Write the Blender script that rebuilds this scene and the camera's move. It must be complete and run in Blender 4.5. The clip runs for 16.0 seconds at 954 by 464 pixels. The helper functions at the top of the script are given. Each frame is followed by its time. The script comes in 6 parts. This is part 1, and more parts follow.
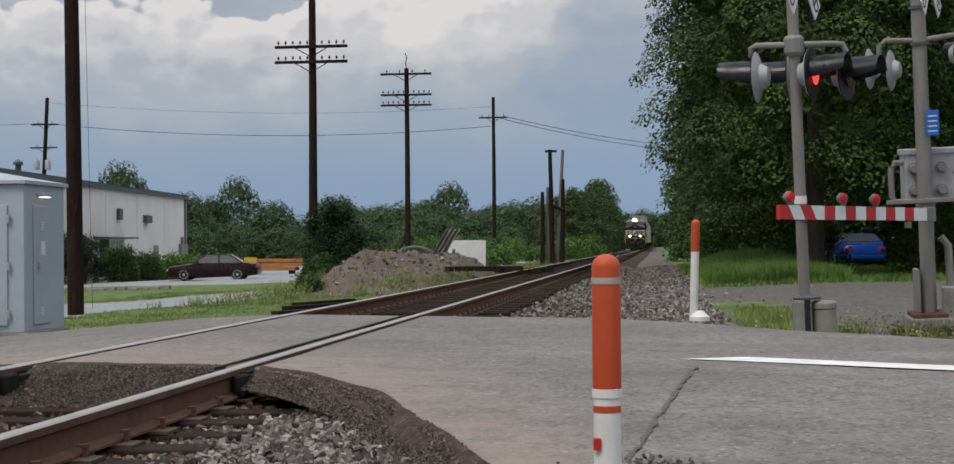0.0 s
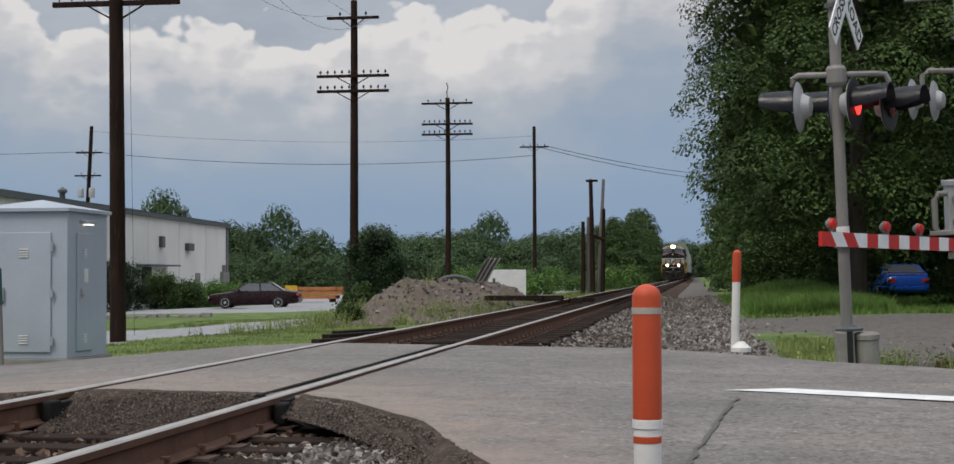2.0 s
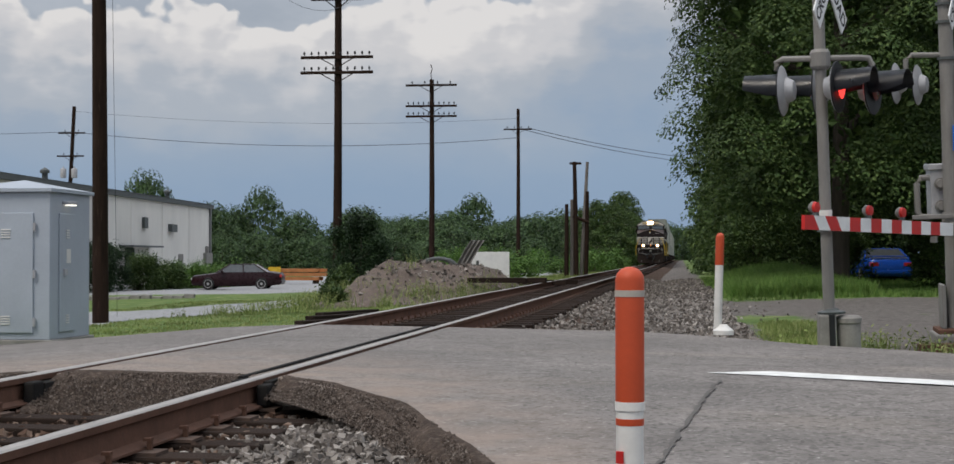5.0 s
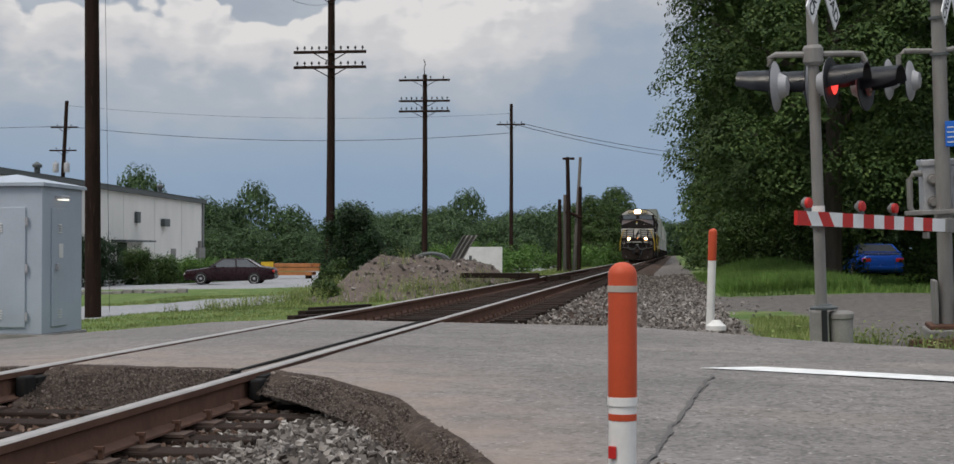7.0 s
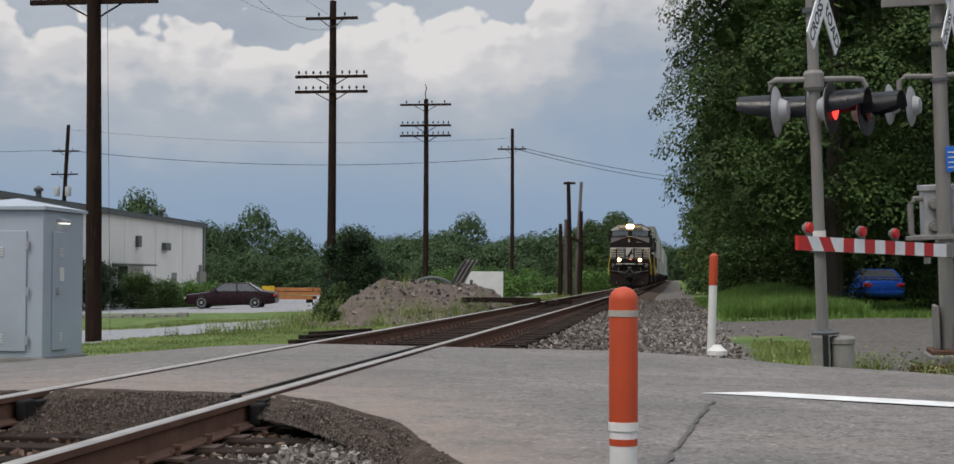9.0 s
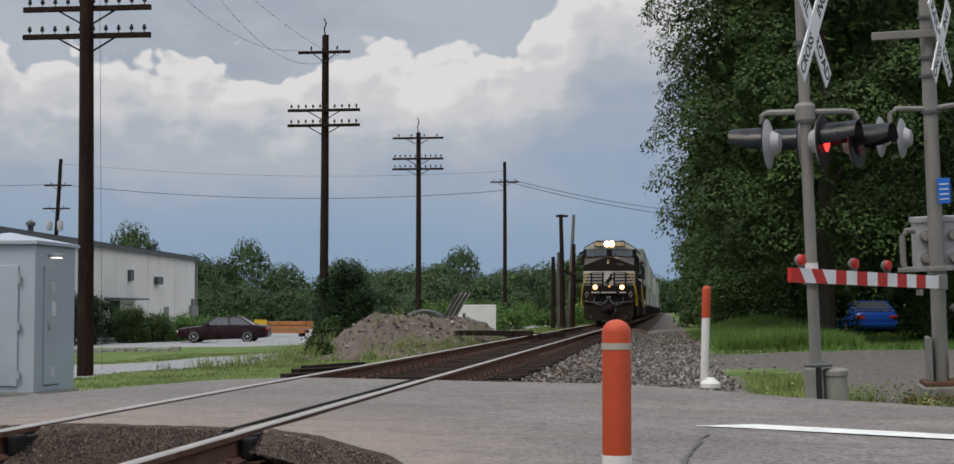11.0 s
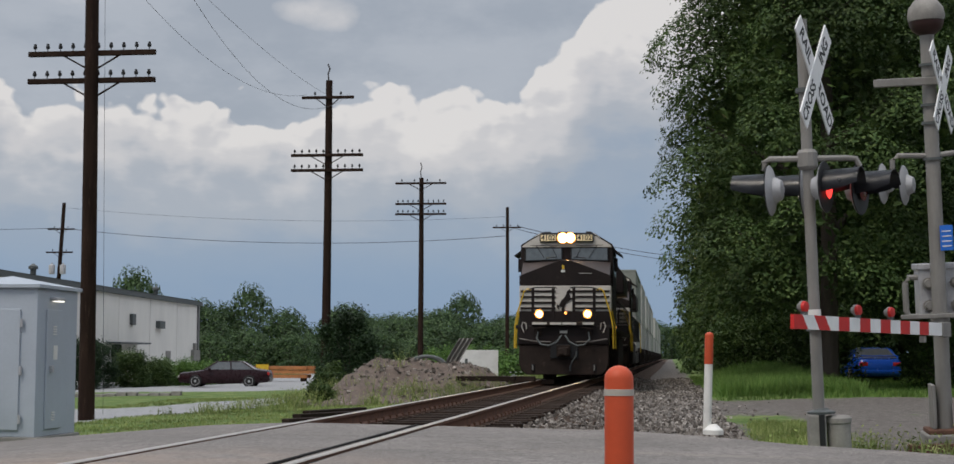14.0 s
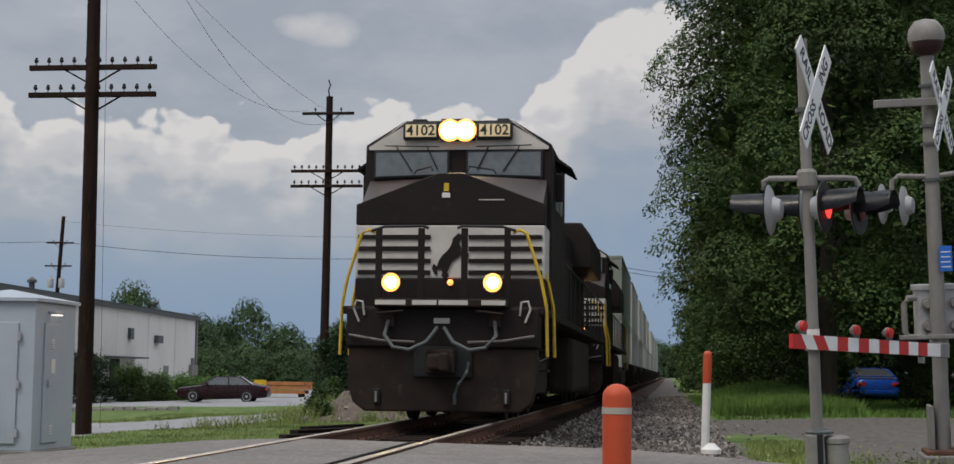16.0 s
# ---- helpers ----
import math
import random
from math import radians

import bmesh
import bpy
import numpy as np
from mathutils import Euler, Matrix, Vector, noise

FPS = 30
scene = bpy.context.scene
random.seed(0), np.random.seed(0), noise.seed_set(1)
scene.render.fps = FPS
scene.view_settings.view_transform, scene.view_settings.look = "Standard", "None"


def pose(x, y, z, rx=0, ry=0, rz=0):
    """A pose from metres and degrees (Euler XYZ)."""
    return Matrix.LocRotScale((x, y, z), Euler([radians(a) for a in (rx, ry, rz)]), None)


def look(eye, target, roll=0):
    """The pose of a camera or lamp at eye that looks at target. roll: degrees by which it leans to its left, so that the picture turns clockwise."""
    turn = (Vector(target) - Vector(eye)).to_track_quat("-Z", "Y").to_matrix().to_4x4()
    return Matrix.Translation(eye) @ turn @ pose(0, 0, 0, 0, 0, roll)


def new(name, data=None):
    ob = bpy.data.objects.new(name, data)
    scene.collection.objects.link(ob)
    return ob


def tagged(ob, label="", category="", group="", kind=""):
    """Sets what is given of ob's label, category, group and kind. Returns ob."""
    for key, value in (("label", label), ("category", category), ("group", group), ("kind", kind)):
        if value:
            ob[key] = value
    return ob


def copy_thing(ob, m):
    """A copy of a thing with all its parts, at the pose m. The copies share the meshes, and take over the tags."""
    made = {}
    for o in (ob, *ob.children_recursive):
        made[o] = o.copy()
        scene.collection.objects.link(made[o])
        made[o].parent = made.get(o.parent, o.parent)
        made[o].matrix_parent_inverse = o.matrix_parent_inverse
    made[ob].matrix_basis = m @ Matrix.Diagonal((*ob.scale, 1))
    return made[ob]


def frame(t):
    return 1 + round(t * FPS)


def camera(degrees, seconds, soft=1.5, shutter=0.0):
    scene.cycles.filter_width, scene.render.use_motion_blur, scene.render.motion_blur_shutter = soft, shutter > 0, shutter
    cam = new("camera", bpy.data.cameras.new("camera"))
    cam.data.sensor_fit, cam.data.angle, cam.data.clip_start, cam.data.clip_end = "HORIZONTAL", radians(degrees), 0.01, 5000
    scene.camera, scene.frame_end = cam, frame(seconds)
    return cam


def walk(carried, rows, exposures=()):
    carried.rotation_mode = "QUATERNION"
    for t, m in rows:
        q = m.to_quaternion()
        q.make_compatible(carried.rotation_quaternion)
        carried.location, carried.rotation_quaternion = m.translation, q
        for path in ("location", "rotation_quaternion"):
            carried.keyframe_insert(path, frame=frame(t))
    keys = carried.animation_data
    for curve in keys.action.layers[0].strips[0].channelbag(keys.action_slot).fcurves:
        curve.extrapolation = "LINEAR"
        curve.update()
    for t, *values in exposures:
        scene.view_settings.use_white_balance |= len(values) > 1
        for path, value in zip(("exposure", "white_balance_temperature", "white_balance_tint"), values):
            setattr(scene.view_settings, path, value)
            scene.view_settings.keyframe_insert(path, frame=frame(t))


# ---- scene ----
cam = camera(34.82, 16.0)
EYE = (0.0, 0.0, 0.745)
TURNS = [(0, 90.537, 0.477, 6.757), (0.5, 90.561, 0.621, 6.997), (1, 90.585, 0.785, 7.478), (1.5, 91.134, 0.703, 8.510), (2, 91.645, 0.197, 8.273), (2.5, 91.411, 0.092, 7.684), (3, 91.123, 0.142, 7.789), (3.5, 90.949, 0.056, 7.958), (6, 90.982, -0.104, 7.383), (6.5, 90.963, -0.136, 7.332), (7, 90.789, -0.102, 7.384), (7.5, 91.083, -0.179, 7.494), (8, 91.453, -0.142, 7.548), (8.5, 91.642, -0.087, 7.422), (9, 91.709, -0.191, 7.418), (11.5, 93.124, 0.010, 7.086), (12, 93.237, -0.012, 6.988), (12.5, 93.758, -0.025, 6.824), (13, 94.086, -0.046, 6.883), (13.5, 94.281, -0.142, 7.022), (14, 94.660, -0.235, 7.229), (14.5, 95.772, -0.229, 7.277), (15, 95.737, -0.230, 7.278), (15.5, 95.296, -0.341, 7.320), (16, 95.302, -0.694, 7.159)]
walk(cam, [(t, pose(*EYE, rx, ry, rz)) for t, rx, ry, rz in TURNS], exposures=[(0, 0.07), (9, 0.10), (13, 0.07), (15, 0.02), (16, -0.04)])

# ---- sky and light ----
world = bpy.data.worlds.new("sky")
scene.world = world
world.use_nodes = True
wn, wl = world.node_tree.nodes, world.node_tree.links
wn.clear()


def wnode(kind, **values):
    n = wn.new(kind)
    for key, value in values.items():
        n.inputs[key.replace("_", " ")].default_value = value
    return n


def wmath(op, a, b=None, clamp=False):
    n = wn.new("ShaderNodeMath")
    n.operation, n.use_clamp = op, clamp
    for k, v in enumerate((a, b)):
        if v is None:
            continue
        if isinstance(v, (int, float)):
            n.inputs[k].default_value = v
        else:
            wl.new(v, n.inputs[k])
    return n.outputs[0]


def wramp(fac, stops, mode="EASE"):
    n = wn.new("ShaderNodeValToRGB")
    n.color_ramp.interpolation = mode
    els = n.color_ramp.elements
    while len(els) < len(stops):
        els.new(0.5)
    for e, (p, c) in zip(els, stops):
        e.position, e.color = p, (*c, 1) if len(c) == 3 else (c[0], c[0], c[0], 1)
    wl.new(fac, n.inputs[0])
    return n.outputs[0]


def wmix(fac, a, b, blend="MIX"):
    n = wn.new("ShaderNodeMix")
    n.data_type, n.blend_type = "RGBA", blend
    for k, v in ((0, fac), (6, a), (7, b)):
        if isinstance(v, (int, float)):
            n.inputs[k].default_value = v
        elif isinstance(v, tuple):
            n.inputs[k].default_value = (*v, 1)
        else:
            wl.new(v, n.inputs[k])
    return n.outputs[2]


coord = wn.new("ShaderNodeTexCoord").outputs["Generated"]
axes = wn.new("ShaderNodeSeparateXYZ")
wl.new(coord, axes.inputs[0])
U, V = axes.outputs[0], axes.outputs[2]


def wnoise(scale, detail, rough=0.55, stretch=(1, 1, 1)):
    m = wn.new("ShaderNodeMapping")
    m.inputs["Scale"].default_value = stretch
    wl.new(coord, m.inputs[0])
    n = wnode("ShaderNodeTexNoise", Scale=scale, Detail=detail, Roughness=rough)
    wl.new(m.outputs[0], n.inputs["Vector"])
    return n.outputs[0]


# the cumulus bank: its upper rim by azimuth (ramp holds the rim's height)
u01 = wmath("ADD", wmath("MULTIPLY", U, 1.0), 0.5, True)
rim = wramp(u01, [(0.0, (0.20,)), (0.06, (0.20,)), (0.10, (0.158,)), (0.26, (0.160,)), (0.33, (0.168,)), (0.40, (0.160,)), (0.425, (0.185,)), (0.455, (0.232,)), (0.52, (0.24,)), (0.7, (0.19,)), (1.0, (0.22,))])
puff = wmath("SUBTRACT", wnoise(26, 5, 0.5, (1, 1, 1.5)), 0.5)
roll_ = wmath("SUBTRACT", wnoise(9, 4, 0.55), 0.5)
warp = wn.new("ShaderNodeTexNoise")
warp.inputs["Scale"].default_value, warp.inputs["Detail"].default_value = 34, 3
wl.new(coord, warp.inputs["Vector"])


def billow(scale, shift):
    """Rounded cloud heads: domes over a warped cell pattern."""
    v = wn.new("ShaderNodeVectorMath")
    v.operation = "MULTIPLY_ADD"
    wl.new(warp.outputs["Color"], v.inputs[0])
    v.inputs[1].default_value = (0.022, 0.022, 0.022)
    wl.new(coord, v.inputs[2])
    m = wn.new("ShaderNodeMapping")
    m.inputs["Location"].default_value = shift
    m.inputs["Scale"].default_value = (1, 1, 1.25)
    wl.new(v.outputs[0], m.inputs[0])
    c = wnode("ShaderNodeTexVoronoi", Scale=scale)
    c.feature = "SMOOTH_F1"
    c.inputs["Smoothness"].default_value = 0.25
    wl.new(m.outputs[0], c.inputs["Vector"])
    return wmath("SUBTRACT", 0.5, c.outputs["Distance"])


def heads(shift):
    return wmath("ADD", billow(34, shift), wmath("MULTIPLY", billow(85, shift), 0.42))


H0, H1 = heads((0, 0, 0)), heads((-0.004, 0, 0.0075))
relief = wmath("SUBTRACT", H0, H1)
depth = wmath("ADD", wmath("SUBTRACT", rim, V), wmath("ADD", wmath("MULTIPLY", H0, 0.026), wmath("ADD", wmath("MULTIPLY", puff, 0.014), wmath("MULTIPLY", roll_, 0.035))))
bank = wmath("MULTIPLY", wmath("ADD", depth, 0.002), 260.0, True)
near_rim = wramp(wmath("MULTIPLY", depth, 8.0, True), [(0.0, (1.0,)), (0.2, (0.55,)), (0.6, (0.1,))])
shade = wmath("ADD", wmath("SUBTRACT", wmath("MULTIPLY", depth, 7.2), wmath("MULTIPLY", wmath("SUBTRACT", rim, 0.16), 2.8)), wmath("MULTIPLY", wmath("SUBTRACT", wnoise(7, 5, 0.6, (1, 1, 2.6)), 0.5), 0.95))
shade = wmath("ADD", wmath("SUBTRACT", shade, wmath("MULTIPLY", wmath("MULTIPLY", relief, near_rim), 0.42)), -0.02, True)
bank_col = wramp(shade, [(0.0, (0.70, 0.675, 0.66)), (0.14, (0.57, 0.56, 0.57)), (0.36, (0.395, 0.42, 0.465)), (0.60, (0.30, 0.355, 0.44)), (1.0, (0.235, 0.315, 0.44))])
low = wramp(V, [(0.0, (0.21, 0.305, 0.46)), (0.04, (0.22, 0.315, 0.46)), (0.10, (0.28, 0.355, 0.47)), (1.0, (0.28, 0.355, 0.47))])
bank_col = wmix(wramp(V, [(0.0, (0.9,)), (0.045, (0.75,)), (0.10, (0.15,)), (0.13, (0.0,))]), bank_col, low)
high = wramp(wnoise(5, 6, 0.6, (1, 1, 2.2)), [(0.36, (0.335, 0.37, 0.425)), (0.54, (0.41, 0.44, 0.49)), (0.70, (0.57, 0.575, 0.60))])
# one small cloud high up
du = wmath("MULTIPLY", wmath("ADD", U, 0.226), 34.0)
dv = wmath("MULTIPLY", wmath("SUBTRACT", V, 0.221), 80.0)
wisp = wmath("SUBTRACT", wmath("ADD", 1.0, wmath("MULTIPLY", puff, 2.4)), wmath("ADD", wmath("MULTIPLY", du, du), wmath("MULTIPLY", dv, dv)))
high = wmix(wmath("MULTIPLY", wisp, 0.9, True), high, (0.60, 0.59, 0.595))
clouds = wmix(bank, high, bank_col)
# an overcast dome is about three times brighter overhead than at the rim
dome = wramp(V, [(0.0, (1.0,)), (0.28, (1.0,)), (0.6, (2.2,)), (1.0, (3.2,))])
clouds = wmix(1.0, clouds, dome, "MULTIPLY")
sky = wn.new("ShaderNodeTexSky")
sky.sky_type, sky.sun_disc, sky.sun_elevation, sky.sun_rotation = "NISHITA", False, radians(55), radians(195)
air = wmix(1.0, sky.outputs[0], (0.1, 0.1, 0.1), "MULTIPLY")
both = wmix(0.93, air, clouds)
bg = wn.new("ShaderNodeBackground")
bg.inputs[1].default_value = 1.0
wl.new(both, bg.inputs[0])
wo = wn.new("ShaderNodeOutputWorld")
wl.new(bg.outputs[0], wo.inputs[0])

sun = new("sun", bpy.data.lights.new("sun", "SUN"))
sun.data.energy, sun.data.angle, sun.data.color = 1.7, radians(20), (1.0, 0.90, 0.78)
sun.matrix_world = look((-20, -14, 50), (0, 12, 0))

# ---- mesh helpers ----


def finish(name, bm, material, parent=None, label="", smooth=False):
    bmesh.ops.recalc_face_normals(bm, faces=bm.faces)
    me = bpy.data.meshes.new(name)
    bm.to_mesh(me)
    bm.free()
    if smooth:
        me.polygons.foreach_set("use_smooth", [True] * len(me.polygons))
        me.set_sharp_from_angle(angle=radians(40))
    for m in material if isinstance(material, (list, tuple)) else [material]:
        me.materials.append(m)
    ob = new(name, me)
    if parent:
        ob.parent = parent
    if label:
        ob["label"] = label
    return ob


def part(name, bm, material, parent, label="", smooth=False):
    return finish(name, bm, material, parent, label, smooth)


def thing(name, at=(0, 0, 0), turn=0.0, label="", category="", group="", kind=""):
    ob = new(name)
    ob.matrix_basis = pose(*at, 0, 0, turn)
    return tagged(ob, label, category, group, kind)


def box(bm, x0, x1, y0, y1, z0, z1, bevel=0.0, mi=0):
    vs = [bm.verts.new(p) for p in ((x0, y0, z0), (x1, y0, z0), (x1, y1, z0), (x0, y1, z0), (x0, y0, z1), (x1, y0, z1), (x1, y1, z1), (x0, y1, z1))]
    fs = [bm.faces.new([vs[i] for i in q]) for q in ((0, 3, 2, 1), (4, 5, 6, 7), (0, 1, 5, 4), (1, 2, 6, 5), (2, 3, 7, 6), (3, 0, 4, 7))]
    for f in fs:
        f.material_index = mi
    if bevel:
        bmesh.ops.bevel(bm, geom=list({e for f in fs for e in f.edges}), offset=bevel, segments=2, affect="EDGES", profile=0.5)
    return bm


def tube(bm, a, b, r0, r1=None, seg=12, caps=True, mi=0):
    a, b = Vector(a), Vector(b)
    r1 = r0 if r1 is None else r1
    q = (b - a).to_track_quat("Z", "Y")
    ring = lambda c, r: [bm.verts.new(c + q @ Vector((r * math.cos(2 * math.pi * k / seg), r * math.sin(2 * math.pi * k / seg), 0))) for k in range(seg)]
    lo, hi = ring(a, r0), ring(b, r1)
    fs = [bm.faces.new((lo[k], lo[(k + 1) % seg], hi[(k + 1) % seg], hi[k])) for k in range(seg)]
    if caps:
        fs += [bm.faces.new(lo[::-1]), bm.faces.new(hi)]
    for f in fs:
        f.material_index = mi
    return bm


def pipe(bm, pts, r, seg=8, mi=0):
    """A bent round bar through the points."""
    pts = [Vector(p) for p in pts]
    rings = []
    for i, p in enumerate(pts):
        d = (pts[min(i + 1, len(pts) - 1)] - pts[max(i - 1, 0)]).normalized()
        s = d.cross(Vector((0.31, 0.17, 0.93)) if abs(d.z) < 0.9 else Vector((1, 0.1, 0))).normalized()
        u = d.cross(s)
        rings.append([bm.verts.new(p + r * (math.cos(2 * math.pi * k / seg) * s + math.sin(2 * math.pi * k / seg) * u)) for k in range(seg)])
    for lo, hi in zip(rings, rings[1:]):
        for k in range(seg):
            bm.faces.new((lo[k], lo[(k + 1) % seg], hi[(k + 1) % seg], hi[k])).material_index = mi
    bm.faces.new(rings[0][::-1]).material_index = mi
    bm.faces.new(rings[-1]).material_index = mi
    return bm


def prism(bm, pts, lo, hi, axis="y", bevel=0.0, mi=0):
    """A flat outline drawn out along an axis. Outline (x, z) for y, (y, z) for x, (x, y) for z."""
    def at(p, d):
        return {"y": (p[0], d, p[1]), "x": (d, p[0], p[1]), "z": (p[0], p[1], d)}[axis]
    a = [bm.verts.new(at(p, lo)) for p in pts]
    b = [bm.verts.new(at(p, hi)) for p in pts]
    n = len(pts)
    fs = [bm.faces.new(a[::-1]), bm.faces.new(b)] + [bm.faces.new((a[k], a[(k + 1) % n], b[(k + 1) % n], b[k])) for k in range(n)]
    for f in fs:
        f.material_index = mi
    if bevel:
        bmesh.ops.bevel(bm, geom=list({e for f in fs for e in f.edges}), offset=bevel, segments=2, affect="EDGES", profile=0.5)
    return bm


def lathe(bm, prof, centre=(0, 0, 0), seg=20, axis="z", mi=0):
    """Turns a profile of (radius, height) about an axis."""
    c = Vector(centre)
    rings = []
    for r, h in prof:
        ring = []
        for k in range(seg):
            a = 2 * math.pi * k / seg
            p = (r * math.cos(a), r * math.sin(a), h)
            p = {"z": p, "x": (p[2], p[0], p[1]), "y": (p[0], p[2], p[1])}[axis]
            ring.append(bm.verts.new(c + Vector(p)))
        rings.append(ring)
    for lo, hi in zip(rings, rings[1:]):
        for k in range(seg):
            bm.faces.new((lo[k], lo[(k + 1) % seg], hi[(k + 1) % seg], hi[k])).material_index = mi
    bm.faces.new(rings[0][::-1]).material_index = mi
    bm.faces.new(rings[-1]).material_index = mi
    return bm


def B():
    return bmesh.new()


def step(x, stops):
    """Piecewise linear curve through stops."""
    if x <= stops[0][0]:
        return stops[0][1]
    for (a, p), (b, q) in zip(stops, stops[1:]):
        if x <= b:
            return p + (q - p) * (x - a) / (b - a)
    return stops[-1][1]


def letters(name, text, size, material, parent, m, depth=0.004):
    cu = bpy.data.curves.new(name, "FONT")
    cu.body, cu.size, cu.extrude, cu.align_x, cu.align_y, cu.resolution_u = text, size, depth, "CENTER", "CENTER", 3
    cu.offset = size * 0.018
    tmp = bpy.data.objects.new(name, cu)
    scene.collection.objects.link(tmp)
    me = bpy.data.meshes.new_from_object(tmp.evaluated_get(bpy.context.evaluated_depsgraph_get()))
    bpy.data.objects.remove(tmp)
    me.materials.clear()
    me.materials.append(material)
    ob = new(name, me)
    ob.parent, ob.matrix_basis = parent, m
    return ob


# ---- materials ----


def paint(name, col, rough=0.6, metal=0.0, var=0.25, scale=6.0, fine=60.0, bump=0.15, dark=None, spots=0.0, spot_col=(0.1, 0.06, 0.04), stretch=(1, 1, 1), per=0.0, emit=0.0, emit_col=None, distance=0.01, spec=0.35, spot_at=0.6):
    """A surface: two scales of tone, patches of wear, fine relief."""
    m = bpy.data.materials.new(name)
    m.use_nodes = True
    n, l = m.node_tree.nodes, m.node_tree.links
    b = n["Principled BSDF"]
    b.inputs["Roughness"].default_value, b.inputs["Metallic"].default_value = rough, metal
    b.inputs["Specular IOR Level"].default_value = spec
    co = n.new("ShaderNodeTexCoord")
    mp = n.new("ShaderNodeMapping")
    mp.inputs["Scale"].default_value = stretch
    l.new(co.outputs["Object"], mp.inputs[0])

    def tex(sc, det):
        t = n.new("ShaderNodeTexNoise")
        t.inputs["Scale"].default_value, t.inputs["Detail"].default_value, t.inputs["Roughness"].default_value = sc, det, 0.6
        l.new(mp.outputs[0], t.inputs["Vector"])
        return t.outputs[0]

    def mix(fac, a, c, blend="MIX"):
        x = n.new("ShaderNodeMix")
        x.data_type, x.blend_type = "RGBA", blend
        for k, v in ((0, fac), (6, a), (7, c)):
            if isinstance(v, (int, float)):
                x.inputs[k].default_value = v
            elif isinstance(v, tuple):
                x.inputs[k].default_value = (*v, 1)
            else:
                l.new(v, x.inputs[k])
        return x.outputs[2]

    def ramp(fac, a, c, lo, hi):
        r = n.new("ShaderNodeMapRange")
        r.inputs[1].default_value, r.inputs[2].default_value, r.inputs[3].default_value, r.inputs[4].default_value = a, c, lo, hi
        l.new(fac, r.inputs[0])
        return r.outputs[0]

    big, small = tex(scale, 5), tex(fine, 3)
    dk = dark or tuple(c * (1 - var) for c in col)
    lt = tuple(min(1, c * (1 + var * 0.6)) for c in col)
    c1 = mix(ramp(big, 0.3, 0.7, 0, 1), dk, lt)
    c2 = mix(ramp(small, 0.3, 0.7, 0, var), c1, tuple(c * 0.55 for c in col))
    if spots:
        c2 = mix(ramp(tex(scale * 2.3, 6), spot_at, spot_at + 0.14, 0, spots), c2, spot_col)
    if per:
        oi = n.new("ShaderNodeObjectInfo")
        v = ramp(oi.outputs["Random"], 0, 1, 1 - per, 1 + per)
        g = n.new("ShaderNodeHueSaturation")
        l.new(v, g.inputs["Value"])
        l.new(c2, g.inputs["Color"])
        c2 = g.outputs[0]
    l.new(c2, b.inputs["Base Color"])
    l.new(ramp(big, 0.2, 0.8, max(0.02, rough - 0.12), min(1, rough + 0.12)), b.inputs["Roughness"])
    if bump:
        bp = n.new("ShaderNodeBump")
        bp.inputs["Strength"].default_value, bp.inputs["Distance"].default_value = bump, distance
        l.new(small, bp.inputs["Height"])
        l.new(bp.outputs[0], b.inputs["Normal"])
    if emit:
        b.inputs["Emission Color"].default_value = (*(emit_col or col), 1)
        b.inputs["Emission Strength"].default_value = emit
    return m


def leafy(name, a, b, c):
    """Leaves: tone by island, a little light through them."""
    m = bpy.data.materials.new(name)
    m.use_nodes = True
    n, l = m.node_tree.nodes, m.node_tree.links
    p = n["Principled BSDF"]
    g = n.new("ShaderNodeNewGeometry")
    r = n.new("ShaderNodeValToRGB")
    r.color_ramp.elements[0].color, r.color_ramp.elements[1].color = (*a, 1), (*c, 1)
    r.color_ramp.elements.new(0.55).color = (*b, 1)
    l.new(g.outputs["Random Per Island"], r.inputs[0])
    co = n.new("ShaderNodeTexCoord")
    t = n.new("ShaderNodeTexNoise")
    t.inputs["Scale"].default_value, t.inputs["Detail"].default_value = 0.45, 4
    l.new(co.outputs["Object"], t.inputs["Vector"])
    mr = n.new("ShaderNodeMapRange")
    mr.inputs[1].default_value, mr.inputs[2].default_value, mr.inputs[3].default_value, mr.inputs[4].default_value = 0.34, 0.66, 0.6, 1.45
    l.new(t.outputs[0], mr.inputs[0])
    h = n.new("ShaderNodeHueSaturation")
    l.new(mr.outputs[0], h.inputs["Value"])
    l.new(r.outputs[0], h.inputs["Color"])
    l.new(h.outputs[0], p.inputs["Base Color"])
    p.inputs["Roughness"].default_value = 0.6
    p.inputs["Specular IOR Level"].default_value = 0.25
    tr = n.new("ShaderNodeBsdfTranslucent")
    l.new(h.outputs[0], tr.inputs[0])
    mx = n.new("ShaderNodeMixShader")
    mx.inputs[0].default_value = 0.25
    l.new(p.outputs[0], mx.inputs[1])
    l.new(tr.outputs[0], mx.inputs[2])
    l.new(mx.outputs[0], n["Material Output"].inputs[0])
    return m


def lamp_glow(name, col, power):
    m = bpy.data.materials.new(name)
    m.use_nodes = True
    b = m.node_tree.nodes["Principled BSDF"]
    b.inputs["Base Color"].default_value = (*col, 1)
    b.inputs["Emission Color"].default_value = (*col, 1)
    b.inputs["Emission Strength"].default_value = power
    return m




